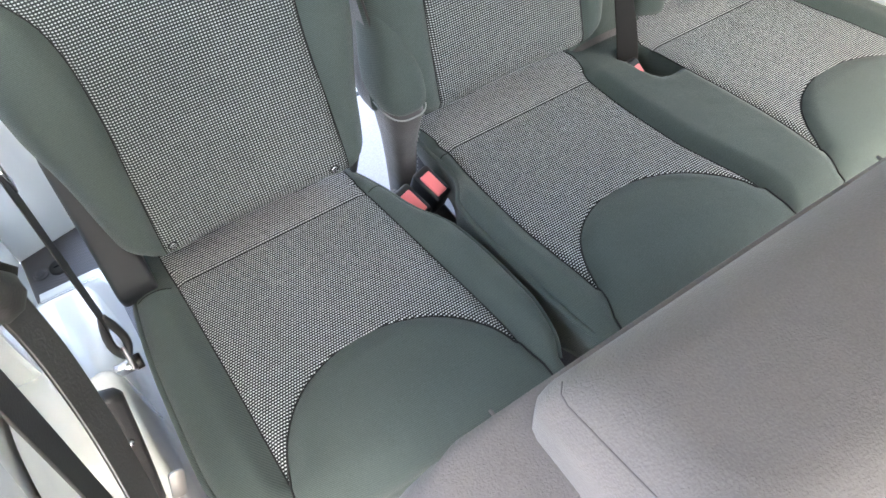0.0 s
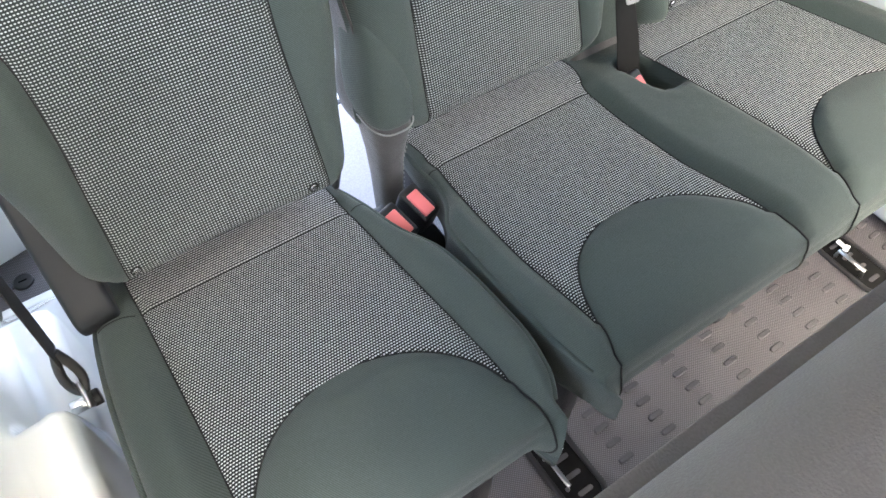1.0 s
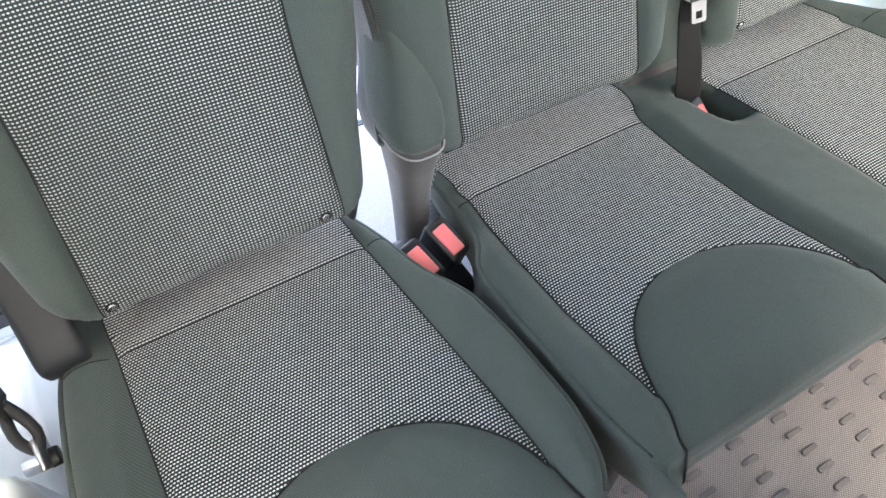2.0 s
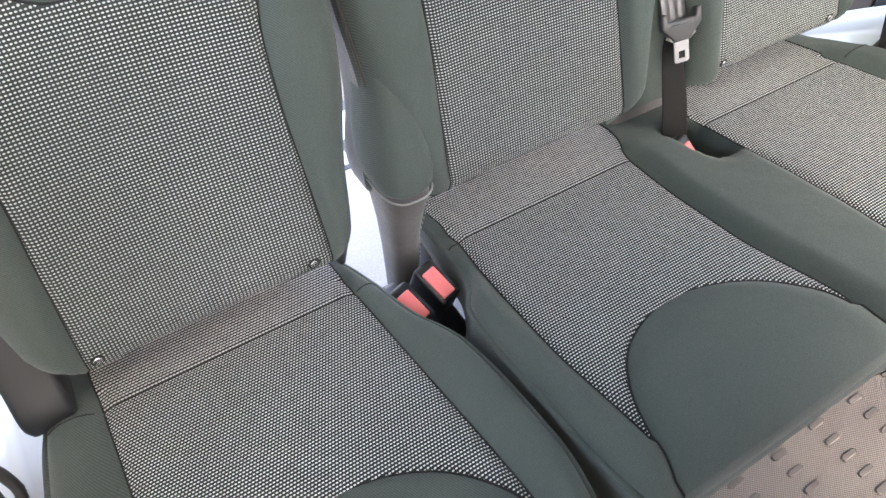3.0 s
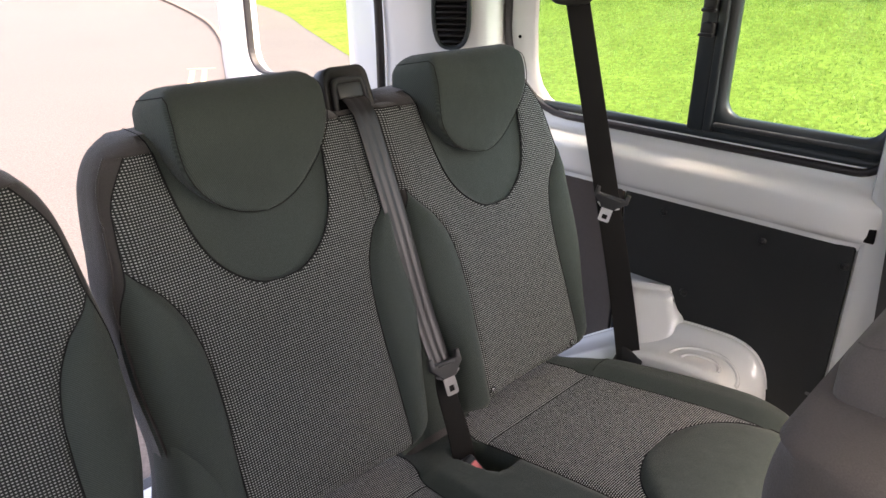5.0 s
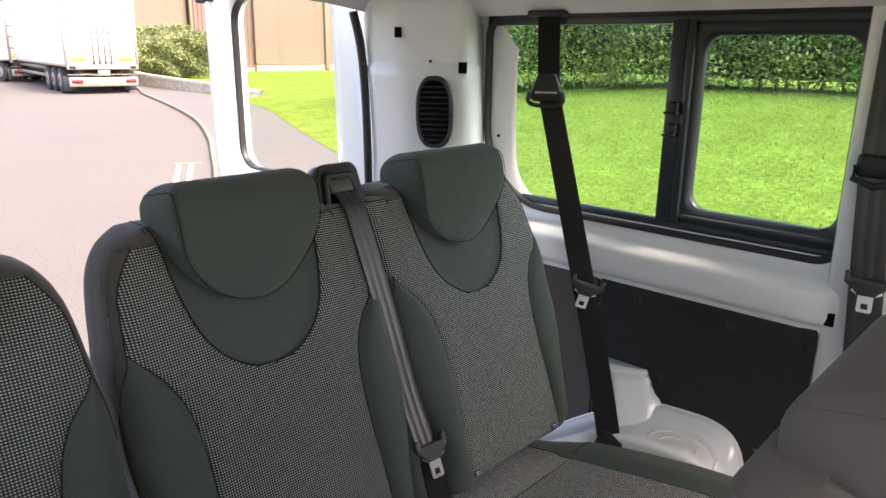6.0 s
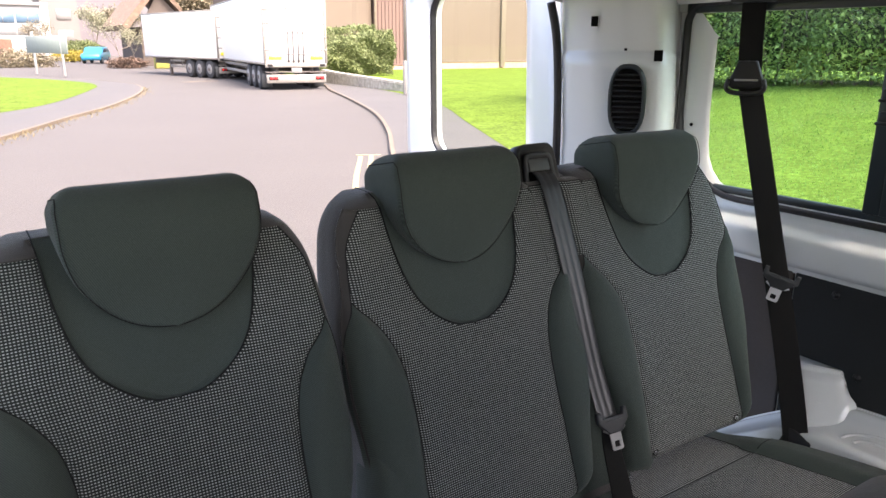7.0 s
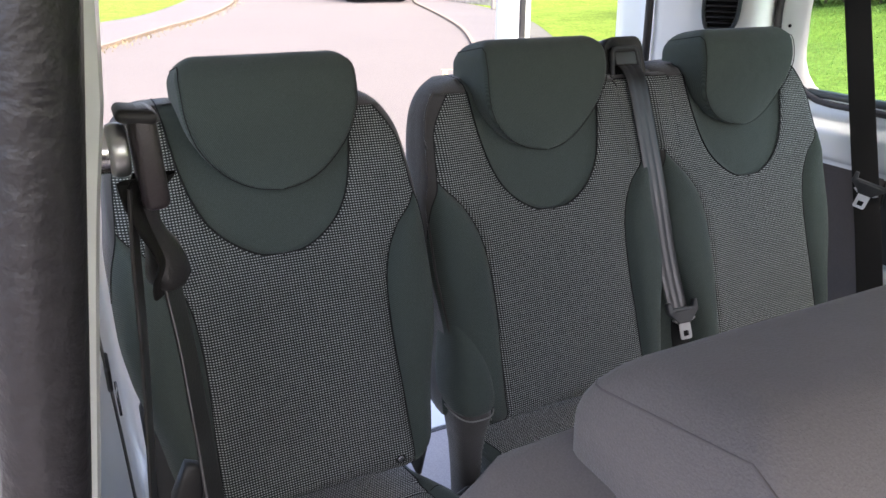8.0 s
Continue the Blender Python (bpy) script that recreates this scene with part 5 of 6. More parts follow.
seat_a = single_seat()
bench = double_seat()
bench_two = copy_thing(bench, pose(-0.415, -0.909, -0.022))
tagged(bench_two, "neutral grey cloth double bench seat of the second row", group="second row seats")
for ob in list(bench_two.children_recursive):
    if ob.name.split(".")[0] in ("belt_outlet", "slot_frame", "flap", "slot", "middle_insert", "middle_lid", "middle_filling", "middle_top", "middle_back"):
        bpy.data.objects.remove(ob)
for ob in bench_two.children_recursive:
    if ob.type == "MESH" and ob.data.materials[0] in (CLOTH, CLOTH_SIDE):
        ob.data = ob.data.copy()
        ob.data.materials[0] = GREY_CLOTH
    elif ob.type == "MESH" and ob.data.materials[0] == SEAM:
        ob.data = ob.data.copy()
        ob.data.materials[0] = GREY_SEAM
        ob.location.z -= 0.0012
# the two backrests of the second row stand closer together
for ob in bench_two.children:
    if ob.type == "MESH":
        mean = sum((v.co for v in ob.data.vertices), Vector()) / len(ob.data.vertices)
        if mean.x > 0.30 and mean.z > 0.45:
            ob.location += Vector((-0.028, 0.006, 0.006))

# ---------------------------------------------------------------- belts and fittings
def tongue(parent, m, w=0.062, plate_mat=LIT_STEEL):
    """Belt tongue: plastic-covered slot with a steel plate that has a square eye."""
    h = w / 2
    shape = [(-0.014, -0.012), (0.014, -0.012), (0.019, -0.005), (h, 0.009), (h, 0.029), (h - 0.008, 0.029), (h - 0.010, 0.017), (0.010 - h, 0.017), (0.008 - h, 0.029), (-h, 0.029), (-h, 0.009), (-0.019, -0.005)]
    b = plate(shape, 0.011, 0.0025, m=pose(0, -0.0055, 0))
    block(w - 0.030, 0.013, 0.003, (0, 0, 0.012), 0.001, 1, bm=b)
    bmesh.ops.transform(b, matrix=m, verts=b.verts)
    t = part("tongue", b, GREY_PLASTIC, parent, "dark plastic belt tongue with a bright steel plate")
    out = rounded(0.0245, 0.034, 0.004, 3, 0, -0.026)
    inn = rounded(0.011, 0.011, 0.0015, 3, 0, -0.032)
    rows = [[(a, 0.0012, c), (a, -0.0012, c), (d, -0.0012, e), (d, 0.0012, e), (a, 0.0012, c)] for (a, c), (d, e) in zip(out, inn)]
    rows.append(rows[0])
    b = weld(grid(rows))
    bmesh.ops.transform(b, matrix=m, verts=b.verts)
    part("steel_plate", b, plate_mat, t, "bright steel plate", False)
    for sg in (-1, 1):
        b = tube([(sg * 0.010, 0, -0.012), (sg * 0.016, -0.001, -0.009), (sg * 0.024, -0.001, -0.004)], 0.0022, 6)
        bmesh.ops.transform(b, matrix=m, verts=b.verts)
        part("steel_shoulder", b, plate_mat, t)


middle_belt = thing("seat_belt", "black seat belt hanging in front of the bench backrest", "seat belt", (0.24, 0.14, 0.95), "rear seat belts")
line = ((0.236, 0.206, 0.948), (0.236, 0.191, 0.938), (0.237, 0.169, 0.905), (0.242, 0.108, 0.755), (0.248, 0.054, 0.605), (0.2525, 0.008, 0.505))
part("webbing", ribbon([Vector(p) - Vector(middle_belt.location) for p in line], [(1, 0.05, 0)] * 6, 0.047), BELT, middle_belt, "dark grey ridged belt webbing")
# lower strand: same webbing, its shade put into a darker colour
low = ((0.2525, 0.010, 0.512), (0.253, 0.006, 0.480), (0.256, -0.006, 0.44), (0.259, -0.022, 0.395), (0.261, -0.036, 0.345), (0.262, -0.042, 0.310))
part("webbing", ribbon([Vector(p) - Vector(middle_belt.location) for p in low], [(1, 0.10, 0), (1, 0.10, 0), (1, 0.0, 0), (1, -0.15, 0), (1, -0.25, 0), (1, -0.25, 0)], 0.044, ridges=False), BELT_SHADED, middle_belt)
tongue(middle_belt, Matrix.Translation(Vector((0.2525, 0.000, 0.510)) - Vector(middle_belt.location)) @ pose(0, 0, 0, -24, -2, -8), 0.066, SHADED_STEEL)

right_belt = thing("seat_belt", "black seat belt hanging beside the side window", "seat belt", (0.84, 0.21, 1.27), "rear seat belts")
o = Vector(right_belt.location)
pts = [Vector(p) - o for p in ((0.842, 0.212, 1.272), (0.846, 0.212, 1.20), (0.846, 0.208, 1.135), (0.842, 0.203, 1.105), (0.829, 0.164, 1.00), (0.797, 0.075, 0.772), (0.7645, -0.012, 0.553), (0.728, -0.080, 0.386), (0.720, -0.086, 0.352))]
part("webbing", ribbon(pts, [(0.45, -0.9, 0.05)] * 9, 0.050, ridges=False), BELT_SHADED, right_belt)
part("top_plate", block(0.03, 0.10, 0.014, Vector((0.838, 0.212, 1.275)) - o, 0.005), PLASTIC, right_belt, "black plastic anchor cover at the roof edge")
m = Matrix.Translation(Vector((0.836, 0.205, 1.110)) - o) @ pose(0, 0, 0, 0, 0, -63)
ring = part("guide_loop", plate([(-0.020, 0.034), (0.020, 0.034), (0.037, -0.010), (0.036, -0.022), (0.028, -0.029), (-0.028, -0.029), (-0.036, -0.022), (-0.037, -0.010)], 0.014, 0.005, m=m @ pose(0, -0.012, 0)), PLASTIC, right_belt, "black plastic belt guide loop")
b = block(0.050, 0.004, 0.005, (0, -0.013, -0.008), 0.0015, 2)
bmesh.ops.transform(b, matrix=m, verts=b.verts)
part("slot_bar", b, STEEL, ring, "bright steel edge of the belt slot")
part("loop_bar", tube(spline([m @ Vector(p) for p in ((-0.036, -0.012, -0.006), (-0.040, -0.014, -0.026), (-0.024, -0.016, -0.036), (0.024, -0.016, -0.036), (0.040, -0.014, -0.026), (0.036, -0.012, -0.006))], 5), 0.0055, 8), PLASTIC, ring)
tongue(right_belt, Matrix.Translation(Vector((0.779, 0.031, 0.680)) - o) @ pose(0, 0, 0, 0, 0, -62) @ pose(0, 0, 0, 0, 14, 0) @ pose(0, -0.006, 0), 0.074)
part("anchor_sleeve", block(0.012, 0.058, 0.05, Vector((0.722, -0.085, 0.362)) - o, 0.005, 2, (18, 14, 0)), PLASTIC, right_belt, "black plastic sleeve at the lower anchor")
part("anchor_bolt", cylinder(0.010, 0.010, 0.02, Vector((0.716, -0.094, 0.338)) - o, (0, 90, 0), 6, 0.002), PLASTIC, right_belt)

left_belt = thing("seat_belt", "black seat belt seen edge on, looped to a floor anchor", "seat belt", (-0.72, -0.03, 0.7), "rear seat belts")
o = Vector(left_belt.location)
pts = [Vector(p) - o for p in ((-0.800, 0.150, 1.20), (-0.745, 0.075, 1.00), (-0.724, -0.024, 0.70), (-0.717, -0.088, 0.50), (-0.7155, -0.106, 0.445), (-0.715, -0.111, 0.428))]
part("webbing", ribbon(pts, [(0.02, 0.95, -0.305)] * 6, 0.047, ridges=False), BELT, left_belt)
part("belt_stop", block(0.006, 0.05, 0.03, Vector((-0.722, -0.035, 0.675)) - o, 0.003), PLASTIC, left_belt)
part("tongue_tip", block(0.003, 0.018, 0.045, Vector((-0.716, -0.05, 0.645)) - o, 0.001, 1, (18, 0, 0)), CHROME, left_belt, "bright steel belt tongue")
part("anchor_loop", tube(spline([Vector(p) - o for p in ((-0.715, -0.109, 0.436), (-0.707, -0.117, 0.412), (-0.705, -0.124, 0.388), (-0.714, -0.130, 0.370), (-0.723, -0.124, 0.388), (-0.722, -0.117, 0.412), (-0.715, -0.109, 0.436))], 6), 0.0058, 8), BELT, left_belt, "black webbing sewn into a loop")
part("anchor_tab", block(0.006, 0.034, 0.05, Vector((-0.713, -0.128, 0.357)) - o, 0.002, 1, (30, 0, 0)), STEEL, left_belt, "zinc plated anchor tab")
part("anchor_bolt", cylinder(0.009, 0.009, 0.03, Vector((-0.724, -0.126, 0.340)) - o, (0, 90, 0), 12, 0.002), CHROME, left_belt, "bright anchor bolt")
part("bolt_head", cylinder(0.012, 0.012, 0.012, Vector((-0.708, -0.128, 0.343)) - o, (0, 90, 0), 6, 0.002), PLASTIC, left_belt)

post_belt = thing("seat_belt", "black second row belt looped over a pillar guide", "seat belt", (-0.69, -0.55, 1.06), "second row belts")
o = Vector(post_belt.location) + Vector((0.005, -0.015, 0.011))
guide = part("guide", block(0.0115, 0.022, 0.044, Vector((-0.6765, -0.560, 1.066)) - o, 0.004, 4, (0, -2, 0)), GUIDE_PLASTIC, post_belt, "black plastic pillar guide for the belt")
part("guide_lip", block(0.0165, 0.022, 0.006, Vector((-0.679, -0.561, 1.085)) - o, 0.0028, 3, (0, 8, 0)), PLASTIC, guide)
part("guide_bolt", cylinder(0.0095, 0.0095, 0.045, Vector((-0.706, -0.560, 1.070)) - o, (0, 90, 0), 18, 0.002), CHROME, post_belt, "bright steel pillar bolt")
part("bolt_collar", cylinder(0.0115, 0.0115, 0.008, Vector((-0.6875, -0.560, 1.070)) - o, (0, 90, 0), 18, 0.002), STEEL, post_belt)
at = Vector(post_belt.location)
# rear strand, straight down to the floor
low = [Vector(p) - at for p in ((-0.689, -0.545, 1.045), (-0.692, -0.541, 1.01), (-0.695, -0.538, 0.96), (-0.700, -0.534, 0.897), (-0.705, -0.530, 0.839), (-0.712, -0.525, 0.75), (-0.730, -0.520, 0.50), (-0.742, -0.520, 0.03))]
part("webbing", ribbon(low, [(0.22, 0.97, 0.04)] * 8, 0.019, ridges=False), BELT, post_belt)
# bunched turn below the guide, then the strand that runs forward to the second row
pts = [Vector(p) - at for p in ((-0.683, -0.546, 1.046), (-0.684, -0.540, 1.030), (-0.682, -0.534, 1.016), (-0.679, -0.528, 1.004), (-0.678, -0.523, 0.993), (-0.677, -0.518, 0.984))]
part("webbing", ribbon(pts, [(0.9, 0.3, 0), (0.5, 0.8, 0.2), (0.2, 0.9, 0.3), (0.3, 0.9, -0.1), (0.5, 0.8, -0.3), (0.51, 0.76, -0.4)], 0.026), BELT_SHADED, post_belt)
strap = [Vector(p) - at for p in ((-0.677, -0.518, 0.990), (-0.676, -0.522, 0.970), (-0.675, -0.530, 0.951), (-0.675, -0.544, 0.924), (-0.6755, -0.560, 0.903), (-0.678, -0.590, 0.862), (-0.690, -0.66, 0.72), (-0.72, -0.74, 0.45))]
part("webbing", ribbon(strap, [(0.514, 0.759, -0.40)] * 8, 0.0165, ridges=False), BELT, post_belt)
roll = spline(pts, 6)
n = len(roll)
part("folded_webbing", tube(roll, [0.0045 + 0.0060 * smooth(0.25, 0.8, i / (n - 1)) - 0.004 * smooth(0.85, 1.0, i / (n - 1)) for i in range(n)], 9), BELT, post_belt, "bunched webbing below the guide")
grip = [(-0.682, 0.856), (-0.674, 0.852), (-0.672, 0.846), (-0.675, 0.825), (-0.679, 0.796), (-0.686, 0.750), (-0.692, 0.712), (-0.710, 0.715), (-0.700, 0.780), (-0.692, 0.835)]
grip = part("tongue_grip", plate(grip, 0.010, 0.003, m=Matrix.Translation(Vector((0, -0.496, 0)) - at)), PLASTIC, post_belt, "black plastic belt tongue grip")
part("rivet", cylinder(0.0028, 0.0022, 0.003, Vector((-0.6850, -0.4975, 0.806)) - at, (90, 0, 0), 12), CHROME, grip, "bright rivet")
part("tongue_tip", plate(rounded(0.011, 0.040, 0.005), 0.002, 0.0006, m=Matrix.Translation(Vector((-0.6830, -0.488, 0.705)) - at) @ pose(0, 0, 0, 0, 12, 0)), STEEL, grip, "grey steel tongue tip")

fore_belt = thing("seat_belt", "black second row belt hanging on the steel side post", "seat belt", (0.84, -0.50, 1.2), "second row belts")
o = Vector(fore_belt.location)
pts = [Vector(p) - o for p in ((0.843, -0.485, 1.25), (0.838, -0.485, 1.03), (0.832, -0.490, 0.95), (0.825, -0.510, 0.70), (0.815, -0.54, 0.35))]
part("webbing", ribbon(pts, [(0.1, -1, 0)] * 5, 0.055), BELT, fore_belt)
part("guide_loop", block(0.016, 0.066, 0.04, Vector((0.832, -0.486, 1.012)) - o, 0.008, 3), PLASTIC, fore_belt)
part("loop_bar", tube([Vector((0.826, -0.455, 1.012)) - o, Vector((0.822, -0.452, 0.99)) - o, Vector((0.822, -0.486, 0.978)) - o, Vector((0.822, -0.52, 0.99)) - o, Vector((0.826, -0.518, 1.012)) - o], 0.006, 8), PLASTIC, fore_belt)
tongue(fore_belt, Matrix.Translation(Vector((0.820, -0.505, 0.800)) - o) @ pose(0, 0, 0, 0, 0, -84), 0.074)

# seat anchor trays in the floor
for x, y in ((-0.165, -0.457), (0.586, -0.457)):
    tray = thing("floor_anchor", "black plastic seat anchor tray set in the floor", "floor anchor", (x, y, 0.0), "floor anchors")
    out, inn = rounded(0.082, 0.160, 0.030, 5), rounded(0.062, 0.140, 0.022, 5)
    rows = [[(a, c, 0.0015), (a * 0.97, c * 0.97, 0.006), (d * 1.03, e * 1.03, 0.006), (d, e, 0.0035)] for (a, c), (d, e) in zip(out, inn)]
    rows.append(rows[0])
    part("rim", weld(grid(rows)), PLASTIC, tray)
    part("floor_pan", plate(inn, 0.002, m=Matrix(((1, 0, 0, 0), (0, 0, 1, 0), (0, 1, 0, 0.001), (0, 0, 0, 1)))), HOLE, tray, smooth=False)
    part("striker", tube([(-0.02, -0.03, 0.004), (-0.02, -0.03, 0.022), (-0.02, 0.03, 0.022), (-0.02, 0.03, 0.004)], 0.004, 8), STEEL, tray, "zinc plated striker bar")
    clip = block(0.010, 0.022, 0.004, (0.004, 0.040, 0.014), 0.0015, 2, (14, 0, 12))
    block(0.018, 0.010, 0.004, (0.006, 0.028, 0.012), 0.0015, 2, (-8, 0, 12), bm=clip)
    part("clip", clip, PAINT, tray, "small white plastic clip")
fix = thing("floor_fixing", "round dark rubber plug in the floor mat", "plug", (-0.80, 0.407, 0.0))
part("plug", cylinder(0.020, 0.018, 0.006, (0, 0, 0.002), (0, 0, 0), 20, 0.002), PLASTIC, fix)
part("slot", block(0.016, 0.003, 0.002, (0, 0, 0.0055), 0.0005, 1), HOLE, fix)
setting("trim", block(1.46, 0.012, 0.004, (0, 0.512, 0.003), 0.001), RUBBER, "black joint strip across the floor behind the seats")
# daylight from the open rear doors, laid on the mat as a pale panel
setting("floor_panel", block(1.24, 0.35, 0.006, (0, 0.330, 0.0015), 0.002), DAYLIT_FLOOR, "rear floor behind the seats, its daylight painted as a pale panel")
setting("floor_tread", block(1.24, 0.17, 0.006, (0, 0.605, 0.002), 0.002), PAINT, "pale plastic tread at the rear sill")

# ---------------------------------------------------------------- outdoors
rng = np.random.default_rng(5)


def flat_strip(a, b, z, n=10):
    """A sheet between two lines of (x, y)."""
    la, lb = spline([(x, y, 0) for x, y in a], n), spline([(x, y, 0) for x, y in b], n)
    m = max(len(la), len(lb))
    pick = lambda l, i: l[min(len(l) - 1, round(i * (len(l) - 1) / (m - 1)))]
    return grid([[(*pick(la, i).xy, z), (*pick(lb, i).xy, z)] for i in range(m)])


bm = bmesh.new()
bmesh.ops.create_grid(bm, x_segments=2, y_segments=2, size=900)
bmesh.ops.translate(bm, vec=(0, 0, GROUND - 0.03), verts=bm.verts)
setting("ground", bm, GRASS, "green grass ground reaching the horizon")
setting("road", block(60, 150, 0.03, (-8, 45, GROUND - 0.015)), ASPHALT, "pale worn asphalt road behind the van")

KERB_R = [(2.4, -14), (2.4, -4), (2.5, 2), (3.4, 6), (5.3, 9.7), (6.8, 12.5), (8.5, 16.2), (10.2, 21.0), (11.8, 26.0), (13.3, 30.0), (15.2, 38), (15.6, 48)]
PATH_R = [(4.8, -14), (4.8, -4), (4.9, 2), (5.6, 5.6), (7.1, 8.75), (9.2, 13.0), (11.2, 17.0), (12.6, 21.0), (13.7, 26.0), (14.8, 30.5), (17, 38), (17.4, 48)]
KERB_L = [(-14, 3), (-6, 8), (-0.9, 13.6), (-0.03, 15.15), (0.67, 16.7), (1.74, 19.1), (3.16, 22.1), (4.9, 27.0), (5.85, 31.0), (5.95, 34.5), (4.6, 39), (1.0, 46), (-8, 58)]
PATH_L = [(-14, 9), (-6, 14), (-1.2, 18.8), (0.28, 20.8), (1.16, 22.2), (1.9, 23.9), (2.68, 26.2), (3.7, 29.6), (4.4, 32.6), (4.3, 36.0), (2.6, 41), (-1.0, 46), (-9, 54)]


def kerb(line, name_label, sign):
    bm = bmesh.new()
    pts = spline([(x, y, 0) for x, y in line], 6)
    rows = []
    for i, p in enumerate(pts):
        d = (pts[min(i + 1, len(pts) - 1)] - pts[max(i - 1, 0)]).normalized()
        s = Vector((d.y, -d.x, 0)) * sign
        rows.append([p + Vector((0, 0, GROUND - 0.02)), p + Vector((0, 0, GROUND + 0.060)), p + s * 0.015 + Vector((0, 0, GROUND + 0.072)), p + s * 0.08 + Vector((0, 0, GROUND + 0.072)), p + s * 0.08 + Vector((0, 0, GROUND))])
    setting("kerb", weld(grid(rows, bm=bm)), KERB, name_label)


kerb(KERB_R, "pale concrete kerb curving along the footpath", 1)
kerb(KERB_L, "pale concrete kerb curving round the grass verge", -1)
setting("pavement", flat_strip(KERB_R, PATH_R, GROUND + 0.068), PAVING, "grey tarmac footpath beside the kerb")
setting("pavement", flat_strip(PATH_L, KERB_L, GROUND + 0.068), PAVING, "grey tarmac footpath round the grass verge")
for off in (0.25, 0.45):
    a = [(x - off - 0.05, y + 0.2) for x, y in KERB_R[1:5]]
    b = [(x - off + 0.04, y + 0.2) for x, y in KERB_R[1:5]]
    setting("road_marking", flat_strip(a, b, GROUND + 0.004), YELLOW_LINE, "worn yellow line along the kerb")
setting("road_marking", block(0.42, 0.07, 0.004, (5.02, 9.95, GROUND + 0.003), turn=(0, 0, -28)), YELLOW_LINE, "worn yellow end bar of the kerb lines")
setting("road_marking", block(1.9, 0.5, 0.004, (9.4, 35.5, GROUND + 0.003), turn=(0, 0, 20)), KERB, "pale patch on the road")
path_r = table([(y, x) for x, y in PATH_R])


def lawn_z(x, y):
    d = x - path_r(y)
    return GROUND + 0.074 + 1.02 * smooth(0.5, 9.5, d) * smooth(24, 11, y)


rows = []
for j in range(52):
    y = -14 + 58 * j / 51
    x0 = path_r(y)
    rows.append([(x0 + 60 * (i / 46) ** 1.5, y, lawn_z(x0 + 60 * (i / 46) ** 1.5, y)) for i in range(47)])
setting("lawn", grid(rows), GRASS, "bright green lawn rising towards the hedge", True)
rows = []
left_edge = spline([(x, y, 0) for x, y in PATH_L], 6)
for p in left_edge:
    rows.append([(p.x + (-30 - p.x) * k / 10, p.y + (30 - p.y) * 0.25 * (k / 10), GROUND + 0.074 + 0.12 * math.sin(math.pi * min(1, k / 5) / 2)) for k in range(11)])
setting("lawn", grid(rows), GRASS, "bright green grass verge inside the road bend", True)


def scatter(n, place, size, tall, mat, name, label, category="grass"):
    """Many small upright or tilted leaves as one mesh."""
    verts, faces = np.zeros((n, 4, 3)), np.arange(4 * n).reshape(n, 4)
    pos = place(n)
    a = rng.uniform(0, 2 * np.pi, n)
    side = np.stack([np.cos(a), np.sin(a), rng.normal(0, 0.3, n)], 1)
    up = np.stack([rng.normal(0, 0.45, n), rng.normal(0, 0.45, n), np.ones(n)], 1)
    if not tall:
        up = rng.normal(0, 1, (n, 3))
        up /= np.linalg.norm(up, axis=1)[:, None]
    s = size * rng.uniform(0.6, 1.3, n)[:, None]
    w = 0.16 if tall else 0.45
    verts[:, 0] = pos - side * s * w
    verts[:, 1] = pos + side * s * w
    verts[:, 2] = pos + side * s * w * 0.35 + up * s
    verts[:, 3] = pos - side * s * w * 0.35 + up * s
    me = bpy.data.meshes.new(name)
    me.from_pydata(verts.reshape(-1, 3).tolist(), [], faces.tolist())
    me.materials.append(mat)
    return me


def lawn_blades(n):
    y = rng.uniform(-6, 13, n)
    d = 1.5 + 10 * rng.uniform(0, 1, n) ** 0.8
    x = np.array([path_r(v) for v in y]) + d
    z = np.array([lawn_z(a, b) for a, b in zip(x, y)])
    return np.stack([x, y, z], 1)


BLADES = leaf_material("lawn_blades", (0.070, 0.165, 0.016), (0.200, 0.320, 0.055))
tagged(new("grass", scatter(170000, lawn_blades, 0.021, True, BLADES, "grass", "")), "short bright green mown grass", "grass", kind="stuff")


def hedge_box(x0, y0, y1, h, base, bulge=0.35):
    def place(m):
        t, v, dpt = rng.uniform(0, 1, m), rng.uniform(0, 1, m) ** 0.9, rng.exponential(0.16, m)
        y = y0 + (y1 - y0) * t
        wob = bulge * (np.sin(y * 1.7) + np.sin(y * 3.9 + 1.3) + np.sin(v * 5 + y * 2.3)) / 3
        hh = h * (1 + 0.06 * np.sin(y * 2.1) + 0.04 * np.sin(y * 5.3))
        x = x0 + wob + np.minimum(dpt, 0.9)
        z = np.array([base(a, b) for a, b in zip(np.full(m, x0), y)]) + 0.12 + v * hh
        return np.stack([x, y, z], 1)
    return place


hedge = thing("hedge", "dense dark green garden hedge behind the lawn", "hedge", (14.2, 3, lawn_z(14.2, 3)))
# unseen upper part added to the hedge to hold back skylight
hb = hedge_box(14.0, -9, 14, 5.4, lawn_z)
me = scatter(150000, hb, 0.075, False, HEDGE, "leaves", "")
ob = new("leaves", me)
ob.parent = hedge
ob.matrix_parent_inverse = Matrix.Translation(-Vector(hedge.location))
b = bmesh.new()
